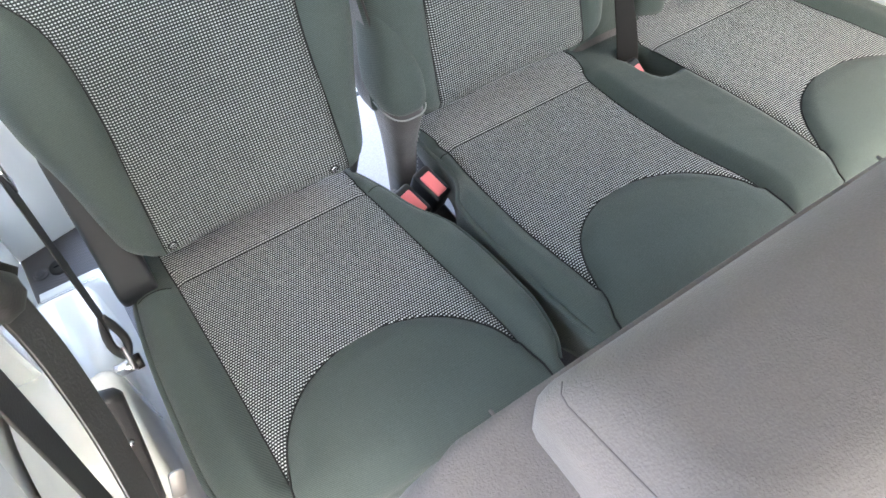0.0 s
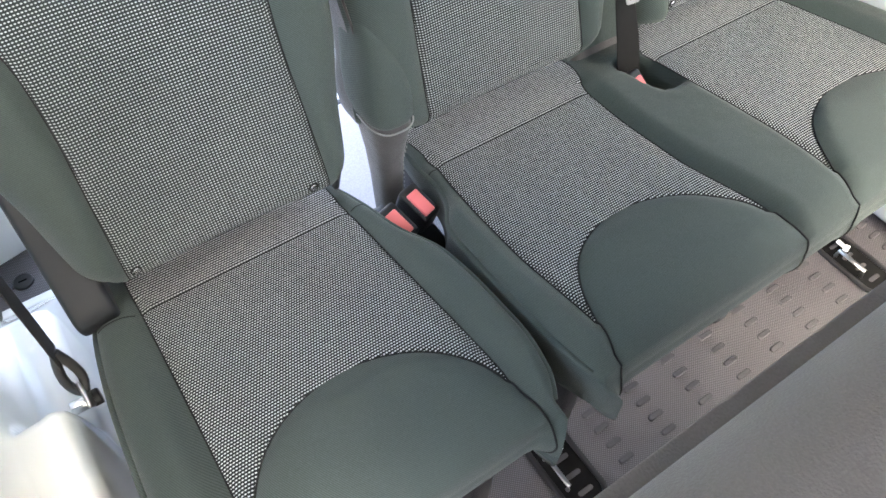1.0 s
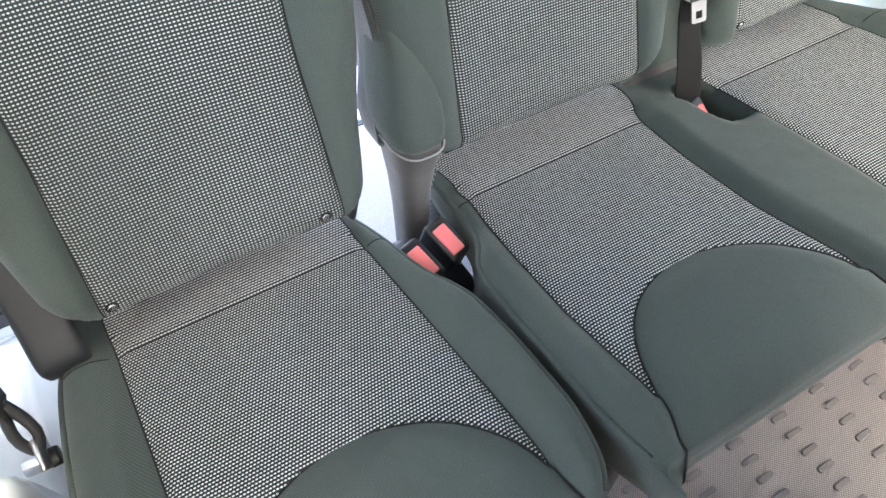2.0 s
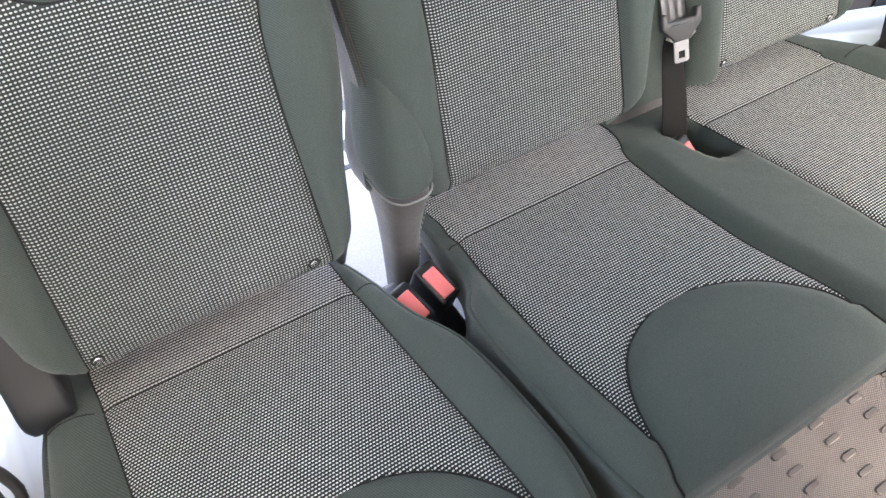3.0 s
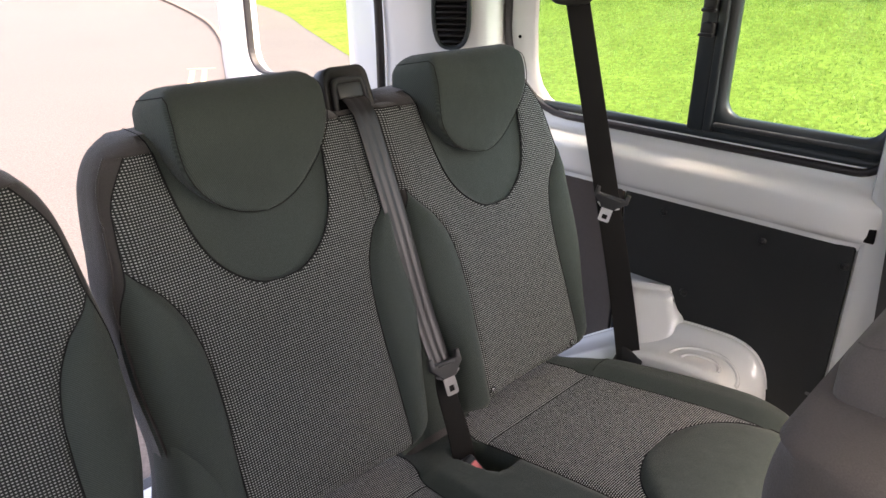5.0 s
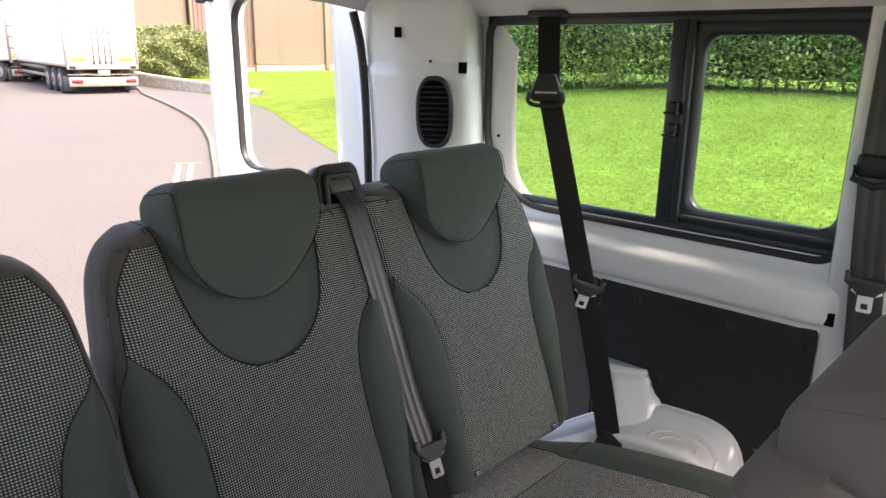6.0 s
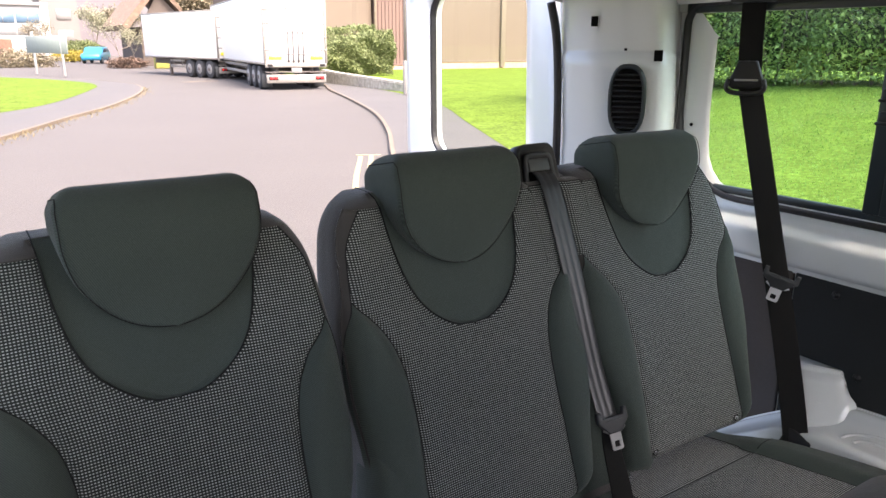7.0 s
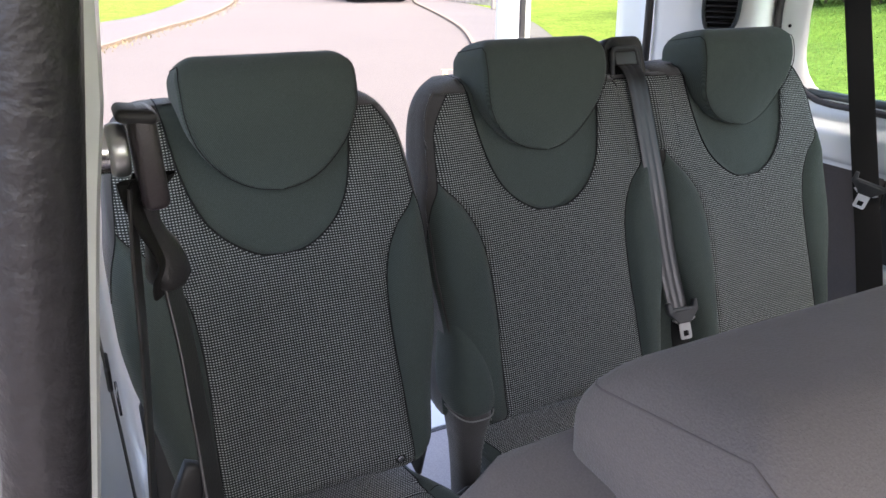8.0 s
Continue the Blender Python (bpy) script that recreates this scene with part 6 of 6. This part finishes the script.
for k in range(70):
    y = -8.8 + 22.6 * (k + rng.uniform(-0.3, 0.3)) / 70
    z0 = lawn_z(14.2, y) - 0.05
    x = 14.35 + rng.uniform(-0.1, 0.3)
    tube([(x, y, z0), (x + rng.uniform(-0.15, 0.15), y + rng.uniform(-0.2, 0.2), z0 + 0.6), (x + rng.uniform(-0.3, 0.2), y + rng.uniform(-0.4, 0.4), z0 + 1.6)], [0.035, 0.025, 0.012], 5, bm=b)
ob = part("stems", b, BARK, hedge)
ob.matrix_parent_inverse = Matrix.Translation(-Vector(hedge.location))
# dark box behind the leaves: the hedge's inner shade put into its colour
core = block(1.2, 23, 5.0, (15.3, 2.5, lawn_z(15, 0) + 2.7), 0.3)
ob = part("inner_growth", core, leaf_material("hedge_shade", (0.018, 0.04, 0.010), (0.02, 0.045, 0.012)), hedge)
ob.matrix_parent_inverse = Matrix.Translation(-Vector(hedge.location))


def foliage_ball(n, c, r, size, mat, name, parent=None):
    def place(m):
        d = rng.normal(0, 1, (m, 3))
        d /= np.linalg.norm(d, axis=1)[:, None]
        k = rng.uniform(0.35, 1, m)[:, None] ** 0.5
        lump = 1 + 0.18 * np.sin(d[:, 0:1] * 7) * np.sin(d[:, 1:2] * 6 + 1) + 0.12 * np.sin(d[:, 2:3] * 9)
        return np.array(c) + d * k * np.array(r) * lump
    ob = new(name, scatter(n, place, size, False, mat, name, ""))
    ob.parent = parent
    return ob


def clipped_bush(n, lo, hi, top_l, top_r, y0, y1, size, mat, parent):
    """Leaves of a bank of shrubs whose top rises from one end to the other."""
    def place(m):
        u, v, k = rng.uniform(0, 1, m), rng.uniform(0, 1, m), rng.uniform(0, 1, m)
        x = lo + (hi - lo) * u
        top = top_l + (top_r - top_l) * u + 0.10 * np.sin(x * 5.1) + 0.07 * np.sin(x * 11.3 + 1)
        front = rng.uniform(0, 1, m) < 0.7
        y = np.where(front, y0 + 0.22 * np.sin(x * 3.3) + 0.12 * np.sin(v * 9 + x * 4) + rng.exponential(0.10, m) - 0.25 * np.sin(np.pi * v), y0 + (y1 - y0) * v)
        z = np.where(front, top * v ** 0.85, top - rng.exponential(0.06, m))
        edge = rng.uniform(0, 1, m) < 0.12
        x = np.where(edge, hi + rng.normal(0, 0.06, m), x)
        y = np.where(edge, y0 + (y1 - y0) * k, y)
        return np.stack([x, y, z], 1)
    ob = new("leaves", scatter(n, place, size, False, mat, "leaves", ""))
    ob.parent = parent
    return ob


shrub = thing("shrub", "bank of light green shrubs behind the low stone wall", "shrub", (16.2, 32.0, GROUND + 0.35))
clipped_bush(42000, -2.9, 1.70, 1.05, 2.0, -0.4, 2.6, 0.075, BUSH, shrub)
# dark box standing for the shade deep inside the shrubs
b = block(4.2, 2.2, 0.95, (-0.7, 1.1, 0.47), 0.3)
part("inner_growth", b, leaf_material("shrub_shade", (0.022, 0.035, 0.012), (0.03, 0.045, 0.015)), shrub)
far = thing("shrub", "loose feathery green shrub before the tan shed", "shrub", (17.0, 36.5, GROUND + 0.3))
clipped_bush(12000, -2.6, 2.4, 1.9, 2.5, -0.5, 1.5, 0.09, BUSH, far)
part("stems", cylinder(0.3, 0.2, 1.0, (0, 0, 0.4), segs=8), BARK, far)

low_wall = thing("low_wall", "low pale stone retaining wall beside the footpath", "wall", (0, 0, 0))
line = spline([Vector(p) for p in ((13.9, 31.5, 0), (13.7, 29.6, 0), (13.55, 26.6, 0), (13.45, 23.6, 0), (13.6, 22.4, 0), (14.0, 21.6, 0))], 6)
rows = []
for i, p in enumerate(line):
    d = (line[min(i + 1, len(line) - 1)] - line[max(i - 1, 0)]).normalized()
    q = Vector((-d.y, d.x, 0))
    top = GROUND + 0.66 - 0.012 * i
    rows.append([p + Vector((0, 0, GROUND)), p - q * 0.01 + Vector((0, 0, top - 0.12)), p + q * -0.03 + Vector((0, 0, top - 0.10)), p + q * -0.02 + Vector((0, 0, top)), p + q * 0.26 + Vector((0, 0, top)), p + q * 0.26 + Vector((0, 0, GROUND))])
part("stone_course", weld(grid(rows)), STONE, low_wall, smooth=False)
setting("lawn", grid([[(14.0, 31.5, GROUND + 0.30), (16, 44, GROUND + 0.1), (40, 44, GROUND + 0.1)], [(13.75, 26.6, GROUND + 0.34), (24, 33, GROUND + 0.22), (40, 33, GROUND + 0.18)], [(13.7, 23.6, GROUND + 0.32), (24, 25, GROUND + 0.2), (40, 25, GROUND + 0.15)], [(14.1, 21.6, GROUND + 0.08), (24, 20, GROUND + 0.05), (40, 20, GROUND + 0.05)]]), GRASS, "raised grass bed behind the stone wall", True)

lamp = thing("street_lamp", "grey steel street lamp post on the footpath", "street lamp", (12.58, 21.4, GROUND + 0.09))
part("pole", cylinder(0.045, 0.040, 5.4, (0, 0, 3.8), segs=14), GALV, lamp)
part("base", cylinder(0.08, 0.08, 1.15, (0, 0, 0.575), segs=14, bevel=0.015), GALV, lamp)


def trailer(x, y, heading, length, name_label, width=2.5, first=1.35, legs=2.6):
    """A white box semi-trailer: body, rear doors with bars, bumper, lamps, wheels, legs. Its rear left corner stands at (x, y)."""
    t = thing("lorry_trailer", name_label, "trailer", (x, y, GROUND), "parked trailers")
    t.rotation_euler[2] = radians(heading)
    W, H0, H1 = width, 0.98, 3.42 if length < 12 else 3.75
    part("box_body", block(W, length, H1 - H0, (W / 2, length / 2, (H0 + H1) / 2), 0.03, 2), TRAILER, t)
    part("top_rail", block(W + 0.03, length + 0.02, 0.08, (W / 2, length / 2, H1 - 0.03), 0.02, 1), BUMPER, t)
    part("bottom_rail", block(W + 0.03, length, 0.10, (W / 2, length / 2, H0 + 0.04), 0.02, 1), BUMPER, t)
    for sx in (0.03, W - 0.03):
        part("corner_post", block(0.09, 0.10, H1 - H0 - 0.1, (sx, -0.02, (H0 + H1) / 2), 0.012, 1), BUMPER, t)
    for sgn in (-1, 1):
        mid = W / 2 + sgn * (W - 0.16) / 4
        dr = part("rear_door", block(W / 2 - 0.10, 0.04, H1 - H0 - 0.22, (mid, -0.025, (H0 + H1) / 2 + 0.06), 0.015, 1), TRAILER, t)
        for off in (0.10, 0.30):
            xx = W / 2 + sgn * off
            part("lock_bar", tube([(xx, -0.07, H0 + 0.08), (xx, -0.07, H1 - 0.08)], 0.027, 8), GALV, dr)
            part("bar_handle", block(0.26, 0.03, 0.045, (xx + sgn * 0.12, -0.085, 1.38), 0.01, 1), GALV, dr)
            for hz in (1.12, 2.2, 3.1):
                part("bar_keeper", block(0.10, 0.04, 0.07, (xx, -0.06, hz), 0.008, 1), CHASSIS, dr)
        for hz in (1.55, 2.05, 2.55, 3.05, 3.5):
            if hz < H1 - 0.1:
                part("hinge", block(0.26, 0.035, 0.055, (W / 2 + sgn * (W / 2 - 0.13), -0.06, hz), 0.008, 1), GALV, dr)
        part("reflective_plate", block(0.52, 0.012, 0.14, (W / 2 + sgn * (W / 2 - 0.42), -0.06, 1.25), 0.004, 1), REFLECT, dr, "yellow reflective plate")
        part("marker_lamp", block(0.20, 0.05, 0.10, (W / 2 + sgn * (W / 2 - 0.20), -0.07, 0.97), 0.01, 1), PLASTIC, t, "dark marker lamp")
    part("rear_sill", block(W - 0.04, 0.10, 0.16, (W / 2, -0.02, 0.96), 0.015, 1), BUMPER, t)
    part("rear_beam", block(W - 0.02, 0.08, 0.05, (W / 2, -0.03, 0.70), 0.01, 1), CHASSIS, t)
    part("number_plate_panel", block(0.42, 0.03, 0.20, (W / 2, -0.06, 0.76), 0.005, 1), GALV, t)
    bump = part("rear_bumper", block(W - 0.10, 0.10, 0.34, (W / 2, 0.0, 0.44), 0.03, 1), BUMPER, t)
    for sgn in (-1, 1):
        lamps = part("lamp_panel", block(0.36, 0.03, 0.14, (W / 2 + sgn * (W / 2 - 0.32), -0.055, 0.47), 0.01, 1), PLASTIC, bump)
        for off in (-0.08, 0.08):
            part("tail_lamp", block(0.11, 0.03, 0.10, (W / 2 + sgn * (W / 2 - 0.32) + off, -0.07, 0.47), 0.012, 1), LAMP_RED, lamps, "red tail lamp")
    for bx in (0.55, W - 0.55):
        part("chassis_beam", block(0.14, length - 0.6, 0.32, (bx, length / 2, 0.80), 0.01, 1), CHASSIS, t)
    for k in range(3):
        yy = first + 1.15 * k
        for xx in (0.20, W - 0.20):
            wl_ = part("wheel", cylinder(0.47, 0.47, 0.36, (xx, yy, 0.47), (0, 90, 0), 28, 0.05), TYRE, t)
            part("rim", cylinder(0.30, 0.24, 0.06, (xx + (-0.17 if xx < 1 else 0.17), yy, 0.47), (0, -90 if xx < 1 else 90, 0), 20, 0.01), GALV, wl_)
            part("hub", cylinder(0.10, 0.08, 0.06, (xx + (-0.21 if xx < 1 else 0.21), yy, 0.47), (0, -90 if xx < 1 else 90, 0), 14, 0.01), CHASSIS, wl_)
    for xx in (0.14, W - 0.14):
        part("mudguard", block(0.42, 0.03, 0.55, (xx + (0.05 if xx < 1 else -0.05), first - 0.75, 0.36), 0.01, 1), GREY_PLASTIC, t)
        g0, g1 = first + 3.1, length - legs - 0.25
        for gz in (0.55, 0.85):
            part("side_guard", block(0.05, g1 - g0, 0.13, (xx, (g0 + g1) / 2, gz), 0.01, 1), BUMPER, t)
        part("landing_leg", block(0.14, 0.14, 0.95, (xx + (0.12 if xx < 1 else -0.12), length - legs, 0.50), 0.01, 1), CHASSIS, t)
        part("leg_foot", block(0.28, 0.28, 0.05, (xx + (0.12 if xx < 1 else -0.12), length - legs, 0.025), 0.01, 1), CHASSIS, t)
        for yy in (g0 + 0.3, g1 - 0.3):
            part("guard_post", block(0.05, 0.08, 0.45, (xx, yy, 0.76), 0.005, 1), CHASSIS, t)
    return t


trailer(9.70, 27.3, -8.8, 13.6, "white box lorry trailer with closed rear doors")
trailer(10.95, 37.4, 10.5, 9.0, "white box lorry trailer parked ahead round the bend", 2.5, 1.0, 2.9)


def clad_wall(name, label, x0, x1, y, h, mat, rib=0.30, base=0.9, base_mat=BRICK_BASE):
    """A shed wall of ribbed sheet over a brick base."""
    b = thing(name, label, "building", (x0, y, GROUND), "industrial sheds")
    n = max(1, round((x1 - x0) / rib))
    rib = (x1 - x0) / n
    rows = []
    for i in range(n):
        for f, d in ((0.0, 0.0), (0.55, 0.0), (0.65, -0.05), (0.90, -0.05)):
            xx = (i + f) * rib
            rows.append([(xx, d, base), (xx, d, h)])
    rows.append([(n * rib, 0, base), (n * rib, 0, h)])
    part("cladding", grid(rows), mat, b, smooth=False)
    part("base_wall", block(x1 - x0, 0.3, base, ((x1 - x0) / 2, 0.10, base / 2)), base_mat, b, "buff brick base course", smooth=False)
    part("cap_flashing", block(x1 - x0, 0.12, 0.10, ((x1 - x0) / 2, -0.03, base + 0.05), 0.01), mat, b)
    part("roof", block(x1 - x0 + 0.6, 14, 0.3, ((x1 - x0) / 2, 6.8, h + 0.15), 0.02), mat, b)
    part("side_wall", block(0.2, 13.4, h, (0.12, 6.8, h / 2)), mat, b, smooth=False)
    part("rear_wall", block(x1 - x0, 0.2, h, ((x1 - x0) / 2, 13.5, h / 2)), mat, b)
    return b


clad_wall("industrial_shed", "plain tan metal shed wall", 17.0, 23.35, 43.8, 9, CLAD, 3.2, 0.4)
shed = clad_wall("industrial_shed", "red brown ribbed metal shed wall on a buff base", 23.5, 27.9, 43.5, 10, CLAD_DARK, 0.27, 0.38)
part("drain_pipe", block(0.16, 0.12, 7.0, (-0.08, -0.10, 6.0), 0.03), BARK, shed)
shed = clad_wall("industrial_shed", "tan metal shed wall with a buff base and drain pipe", 27.9, 66.0, 43.2, 11, CLAD, 3.2, 0.55)
part("drain_pipe", block(0.42, 0.2, 10.0, (6.0, -0.15, 5.2), 0.03), BARK, shed)


def office():
    b = thing("office_building", "white office block with blue glass windows over brick", "building", (-30, 90, GROUND))
    part("wall", block(39.0, 10, 5.5, (19.5, 5, 2.75)), material("white_render", (0.40, 0.40, 0.40), rough=0.8), b, smooth=False)
    part("brick_base", block(35.4, 0.3, 2.1, (17.7, -0.1, 1.05)), material("orange_brick", (0.17, 0.085, 0.060), rough=0.9, grain=0.4, scale=5), b, smooth=False)
    blue = material("blue_window_glass", (0.075, 0.125, 0.18), rough=0.4, spec=0.5)
    sill = material("pale_panel", (0.20, 0.205, 0.21), rough=0.6)
    for i in range(16):
        xc = 37.2 - 2.3 * i
        w = part("window", block(2.15, 0.12, 1.0, (xc, -0.05, 4.25), 0.02, 1), blue, b)
        part("mullion", block(0.07, 0.06, 1.0, (xc, -0.13, 4.25)), GALV, w)
        part("panel", block(2.2, 0.10, 1.1, (xc, -0.04, 3.1), 0.02, 1), sill, b)
    part("roof", block(39.4, 10.6, 0.35, (19.5, 5, 5.65), 0.05), GALV, b)
    part("corner_pier", block(0.7, 0.5, 5.5, (38.8, -0.15, 2.75), 0.03, 1), material("pier_render", (0.62, 0.61, 0.60), rough=0.8), b, smooth=False)


office()
pinkish = thing("office_building", "pale pinkish rendered block beyond the offices", "building", (9.9, 100, GROUND))
part("wall", block(4.0, 8, 7.5, (1.6, 4, 3.75)), material("pale_pink_render", (0.17, 0.15, 0.142), rough=0.85, var=0.1, var_scale=0.4), pinkish, smooth=False)
for z in (2.6, 5.0):
    part("window", block(1.6, 0.1, 1.2, (2.0, -0.05, z), 0.02, 1), GALV, pinkish)
part("roof", block(4.4, 8.4, 0.3, (1.6, 4, 7.6)), GALV, pinkish, smooth=False)
barn = thing("pitched_roof_building", "brown pitched roof building with dark timber gable", "building", (12.3, 62, GROUND))
part("wall", block(2.6, 8, 3.0, (1.5, 4, 1.5)), material("dark_timber", (0.09, 0.07, 0.06), rough=0.85, grain=0.4, scale=8), barn, smooth=False)
tiles = material("brown_roof_tiles", (0.17, 0.115, 0.085), rough=0.9, grain=0.5, scale=4)
part("roof", plate([(-0.9, 2.7), (1.7, 5.9), (3.4, 4.0), (3.4, 4.4), (1.7, 6.5), (-1.2, 3.1)], 9.0, m=pose(0, -0.6, 0)), tiles, barn, smooth=False)
part("gable", plate([(0.2, 2.9), (2.9, 2.9), (2.9, 4.3), (1.7, 5.6)], 0.2, m=pose(0, -0.05, 0)), material("gable_boards", (0.10, 0.08, 0.07), rough=0.85), barn, smooth=False)
grey = thing("warehouse", "blue grey metal warehouse in the distance", "building", (13.2, 112, GROUND))
part("wall", block(11, 20, 8.6, (5.5, 10, 4.3)), material("blue_grey_sheet", (0.135, 0.118, 0.130), rough=0.7, var=0.12, var_scale=0.2), grey, smooth=False)
part("roof", block(11.6, 20.6, 0.4, (5.5, 10, 8.8)), GALV, grey, smooth=False)
for k in range(4):
    part("window", block(1.7, 0.1, 1.0, (1.6 + 2.6 * k, -0.05, 5.4), 0.02, 1), GREY_PLASTIC, grey)

sign = thing("notice_board", "pale notice board on two white posts on the verge", "sign", (3.55, 46.9, GROUND + 0.05))
post_mat = material("white_sign_post", (0.34, 0.34, 0.33), rough=0.6)
part("board", block(5.7, 0.06, 0.92, (0.40, -2.2, 1.62), 0.02, 1, (0, 0, -76)), material("pale_sign", (0.22, 0.25, 0.235), rough=0.9), sign)
part("post", block(0.13, 0.13, 2.3, (-0.02, -0.2, 1.15), 0.02, 1), post_mat, sign)
part("post", block(0.12, 0.12, 2.3, (0.92, -4.2, 1.15), 0.02, 1), post_mat, sign)


def small_car():
    c = thing("car", "small bright blue hatchback parked far off", "car", (10.6, 72.0, GROUND))
    c.rotation_euler[2] = radians(246)
    blue = material("blue_car_paint", (0.02, 0.24, 0.40), rough=0.3, coat=0.5, var=0.03)
    side = [(-1.75, 0.30), (1.75, 0.30), (1.80, 0.62), (1.70, 0.82), (0.95, 0.92), (0.35, 1.36), (-0.9, 1.42), (-1.55, 1.05), (-1.78, 0.80)]
    part("body", plate(side, 1.6, 0.08, m=pose(0, -0.8, 0)), blue, c)
    part("side_glass", plate([(0.75, 0.95), (0.28, 1.28), (-0.85, 1.33), (-1.25, 1.0)], 1.64, m=pose(0, -0.82, 0)), GREY_PLASTIC, c)
    for x in (-1.1, 1.12):
        for y in (-0.72, 0.72):
            w = part("wheel", cylinder(0.30, 0.30, 0.2, (x, y, 0.30), (90, 0, 0), 18, 0.03), TYRE, c)
            part("rim", cylinder(0.19, 0.19, 0.21, (x, y * 1.02, 0.30), (90, 0, 0), 14), GALV, w)
    part("tail_lamp", block(0.05, 0.2, 0.25, (-1.72, 0.62, 0.85), 0.02), LAMP_RED, c)
    part("tail_lamp", block(0.05, 0.2, 0.25, (-1.72, -0.62, 0.85), 0.02), LAMP_RED, c)


small_car()


def tree(x, y, h, seed, leaves, mat, label, spread=0.55, size=0.09):
    """Trunk with forking limbs and loose small leaves."""
    r = np.random.default_rng(seed)
    t = thing("tree", label, "tree", (x, y, GROUND), "roadside trees")
    b = bmesh.new()
    tips = []

    def limb(p, d, length, rad, depth):
        q = p + d * length
        mid = (p + q) / 2 + Vector(r.normal(0, 0.06 * length, 3))
        tube([p, mid, q], [rad, rad * 0.8, rad * 0.6], 5 if depth > 1 else 4, bm=b, caps=False)
        tips.append(q)
        if depth == 0:
            return
        if depth < 3:
            tips.append(mid)
        for _ in range(3):
            nd = (d + Vector(r.normal(0, spread, 3))).normalized()
            nd.z = abs(nd.z) * 0.8 + 0.15
            limb(q, nd.normalized(), length * r.uniform(0.6, 0.85), rad * 0.55, depth - 1)

    limb(Vector((0, 0, 0)), Vector((0.03, 0.02, 1)).normalized(), h * 0.27, h * 0.012, 4)
    part("trunk", b, BARK, t)
    tp = np.array([list(v) for v in tips[1:]])

    def place(m):
        return tp[r.integers(0, len(tp), m)] + r.normal(0, 0.045 * h, (m, 3)) * np.array([1, 1, 0.8])
    ob = new("crown", scatter(leaves, place, size, False, mat, "crown", ""))
    ob.parent = t


tree(10.0, 58.5, 4.4, 3, 1500, TWIG, "slight spring tree with pale yellow green buds", 0.55, 0.07)
tree(11.4, 60.0, 3.6, 4, 1100, TWIG, "slight spring tree beside the far road", 0.55, 0.07)
tree(18.2, 70.0, 9.0, 6, 9000, SCRUB, "tall spring tree behind the trailers", 0.6, 0.16)
tree(20.6, 72.0, 9.0, 8, 9000, SCRUB, "tall spring tree rising over the trailers", 0.6, 0.16)
tree(23.6, 71.0, 9.5, 12, 9000, TWIG, "broad spring tree rising over the trailers", 0.6, 0.16)
tree(15.6, 86.0, 7.0, 9, 5000, SCRUB, "brownish tree beyond the bend", 0.6, 0.14)
tree(12.6, 84.0, 6.5, 10, 4000, TWIG, "pale twiggy tree beyond the bend", 0.6, 0.12)
tree(8.0, 83.0, 4.6, 14, 2500, SCRUB, "leafless brown tree before the offices", 0.6, 0.10)
gold = thing("shrub", "yellow flowering hedge along the far kerb", "shrub", (9.2, 76.0, GROUND))
foliage_ball(4200, (0, 0, 0.55), (1.9, 0.8, 0.50), 0.12, GOLD, "blossom", gold)
part("stems", cylinder(0.25, 0.15, 0.5, (0, 0, 0.2), segs=8), BARK, gold)
green_far = thing("hedge", "dull green hedge behind the yellow flowers", "hedge", (11.2, 83.0, GROUND))
foliage_ball(5000, (0, 0, 1.2), (1.9, 0.9, 0.75), 0.13, BUSH, "leaves", green_far)
part("stems", cylinder(0.3, 0.2, 0.7, (0, 0, 0.3), segs=8), BARK, green_far)
brown = thing("hedge", "low brown clipped hedge beside the far road", "hedge", (10.2, 56.5, GROUND))
foliage_ball(4500, (0, 0, 0.36), (1.45, 0.5, 0.40), 0.09, BROWN_HEDGE, "leaves", brown)
part("stems", cylinder(0.3, 0.2, 0.3, (0, 0, 0.12), segs=8), BARK, brown)
scrub = thing("shrub", "dry brushy undergrowth before the office wall", "shrub", (2.9, 62.0, GROUND))
foliage_ball(9000, (0, 0, 0.5), (3.6, 1.2, 0.75), 0.12, SCRUB, "leaves", scrub)
part("stems", cylinder(0.3, 0.2, 0.4, (0, 0, 0.15), segs=8), BARK, scrub)
grit = thing("grit_bin", "yellow plastic grit bin beside the road", "bin", (12.35, 55.3, GROUND))
part("bin_body", block(1.0, 0.7, 0.8, (0, 0, 0.4), 0.06), BIN_YELLOW, grit)
part("lid", block(1.06, 0.76, 0.18, (0, 0, 0.86), 0.06), BIN_YELLOW, grit)
# dry weeds along the verge kerb


def weed_place(m):
    line = spline([(x, y, 0) for x, y in KERB_L[2:9]], 8)
    p = np.array([list(line[i]) for i in rng.integers(0, len(line), m)])
    return p + np.stack([rng.normal(0.05, 0.14, m), rng.normal(0, 0.3, m), np.full(m, GROUND + 0.01)], 1)


tagged(new("weeds", scatter(900, weed_place, 0.055, True, leaf_material("dry_weeds", (0.13, 0.10, 0.05), (0.20, 0.16, 0.08)), "weeds", "")), "dry straw coloured weeds along the kerb", "weeds", kind="stuff")
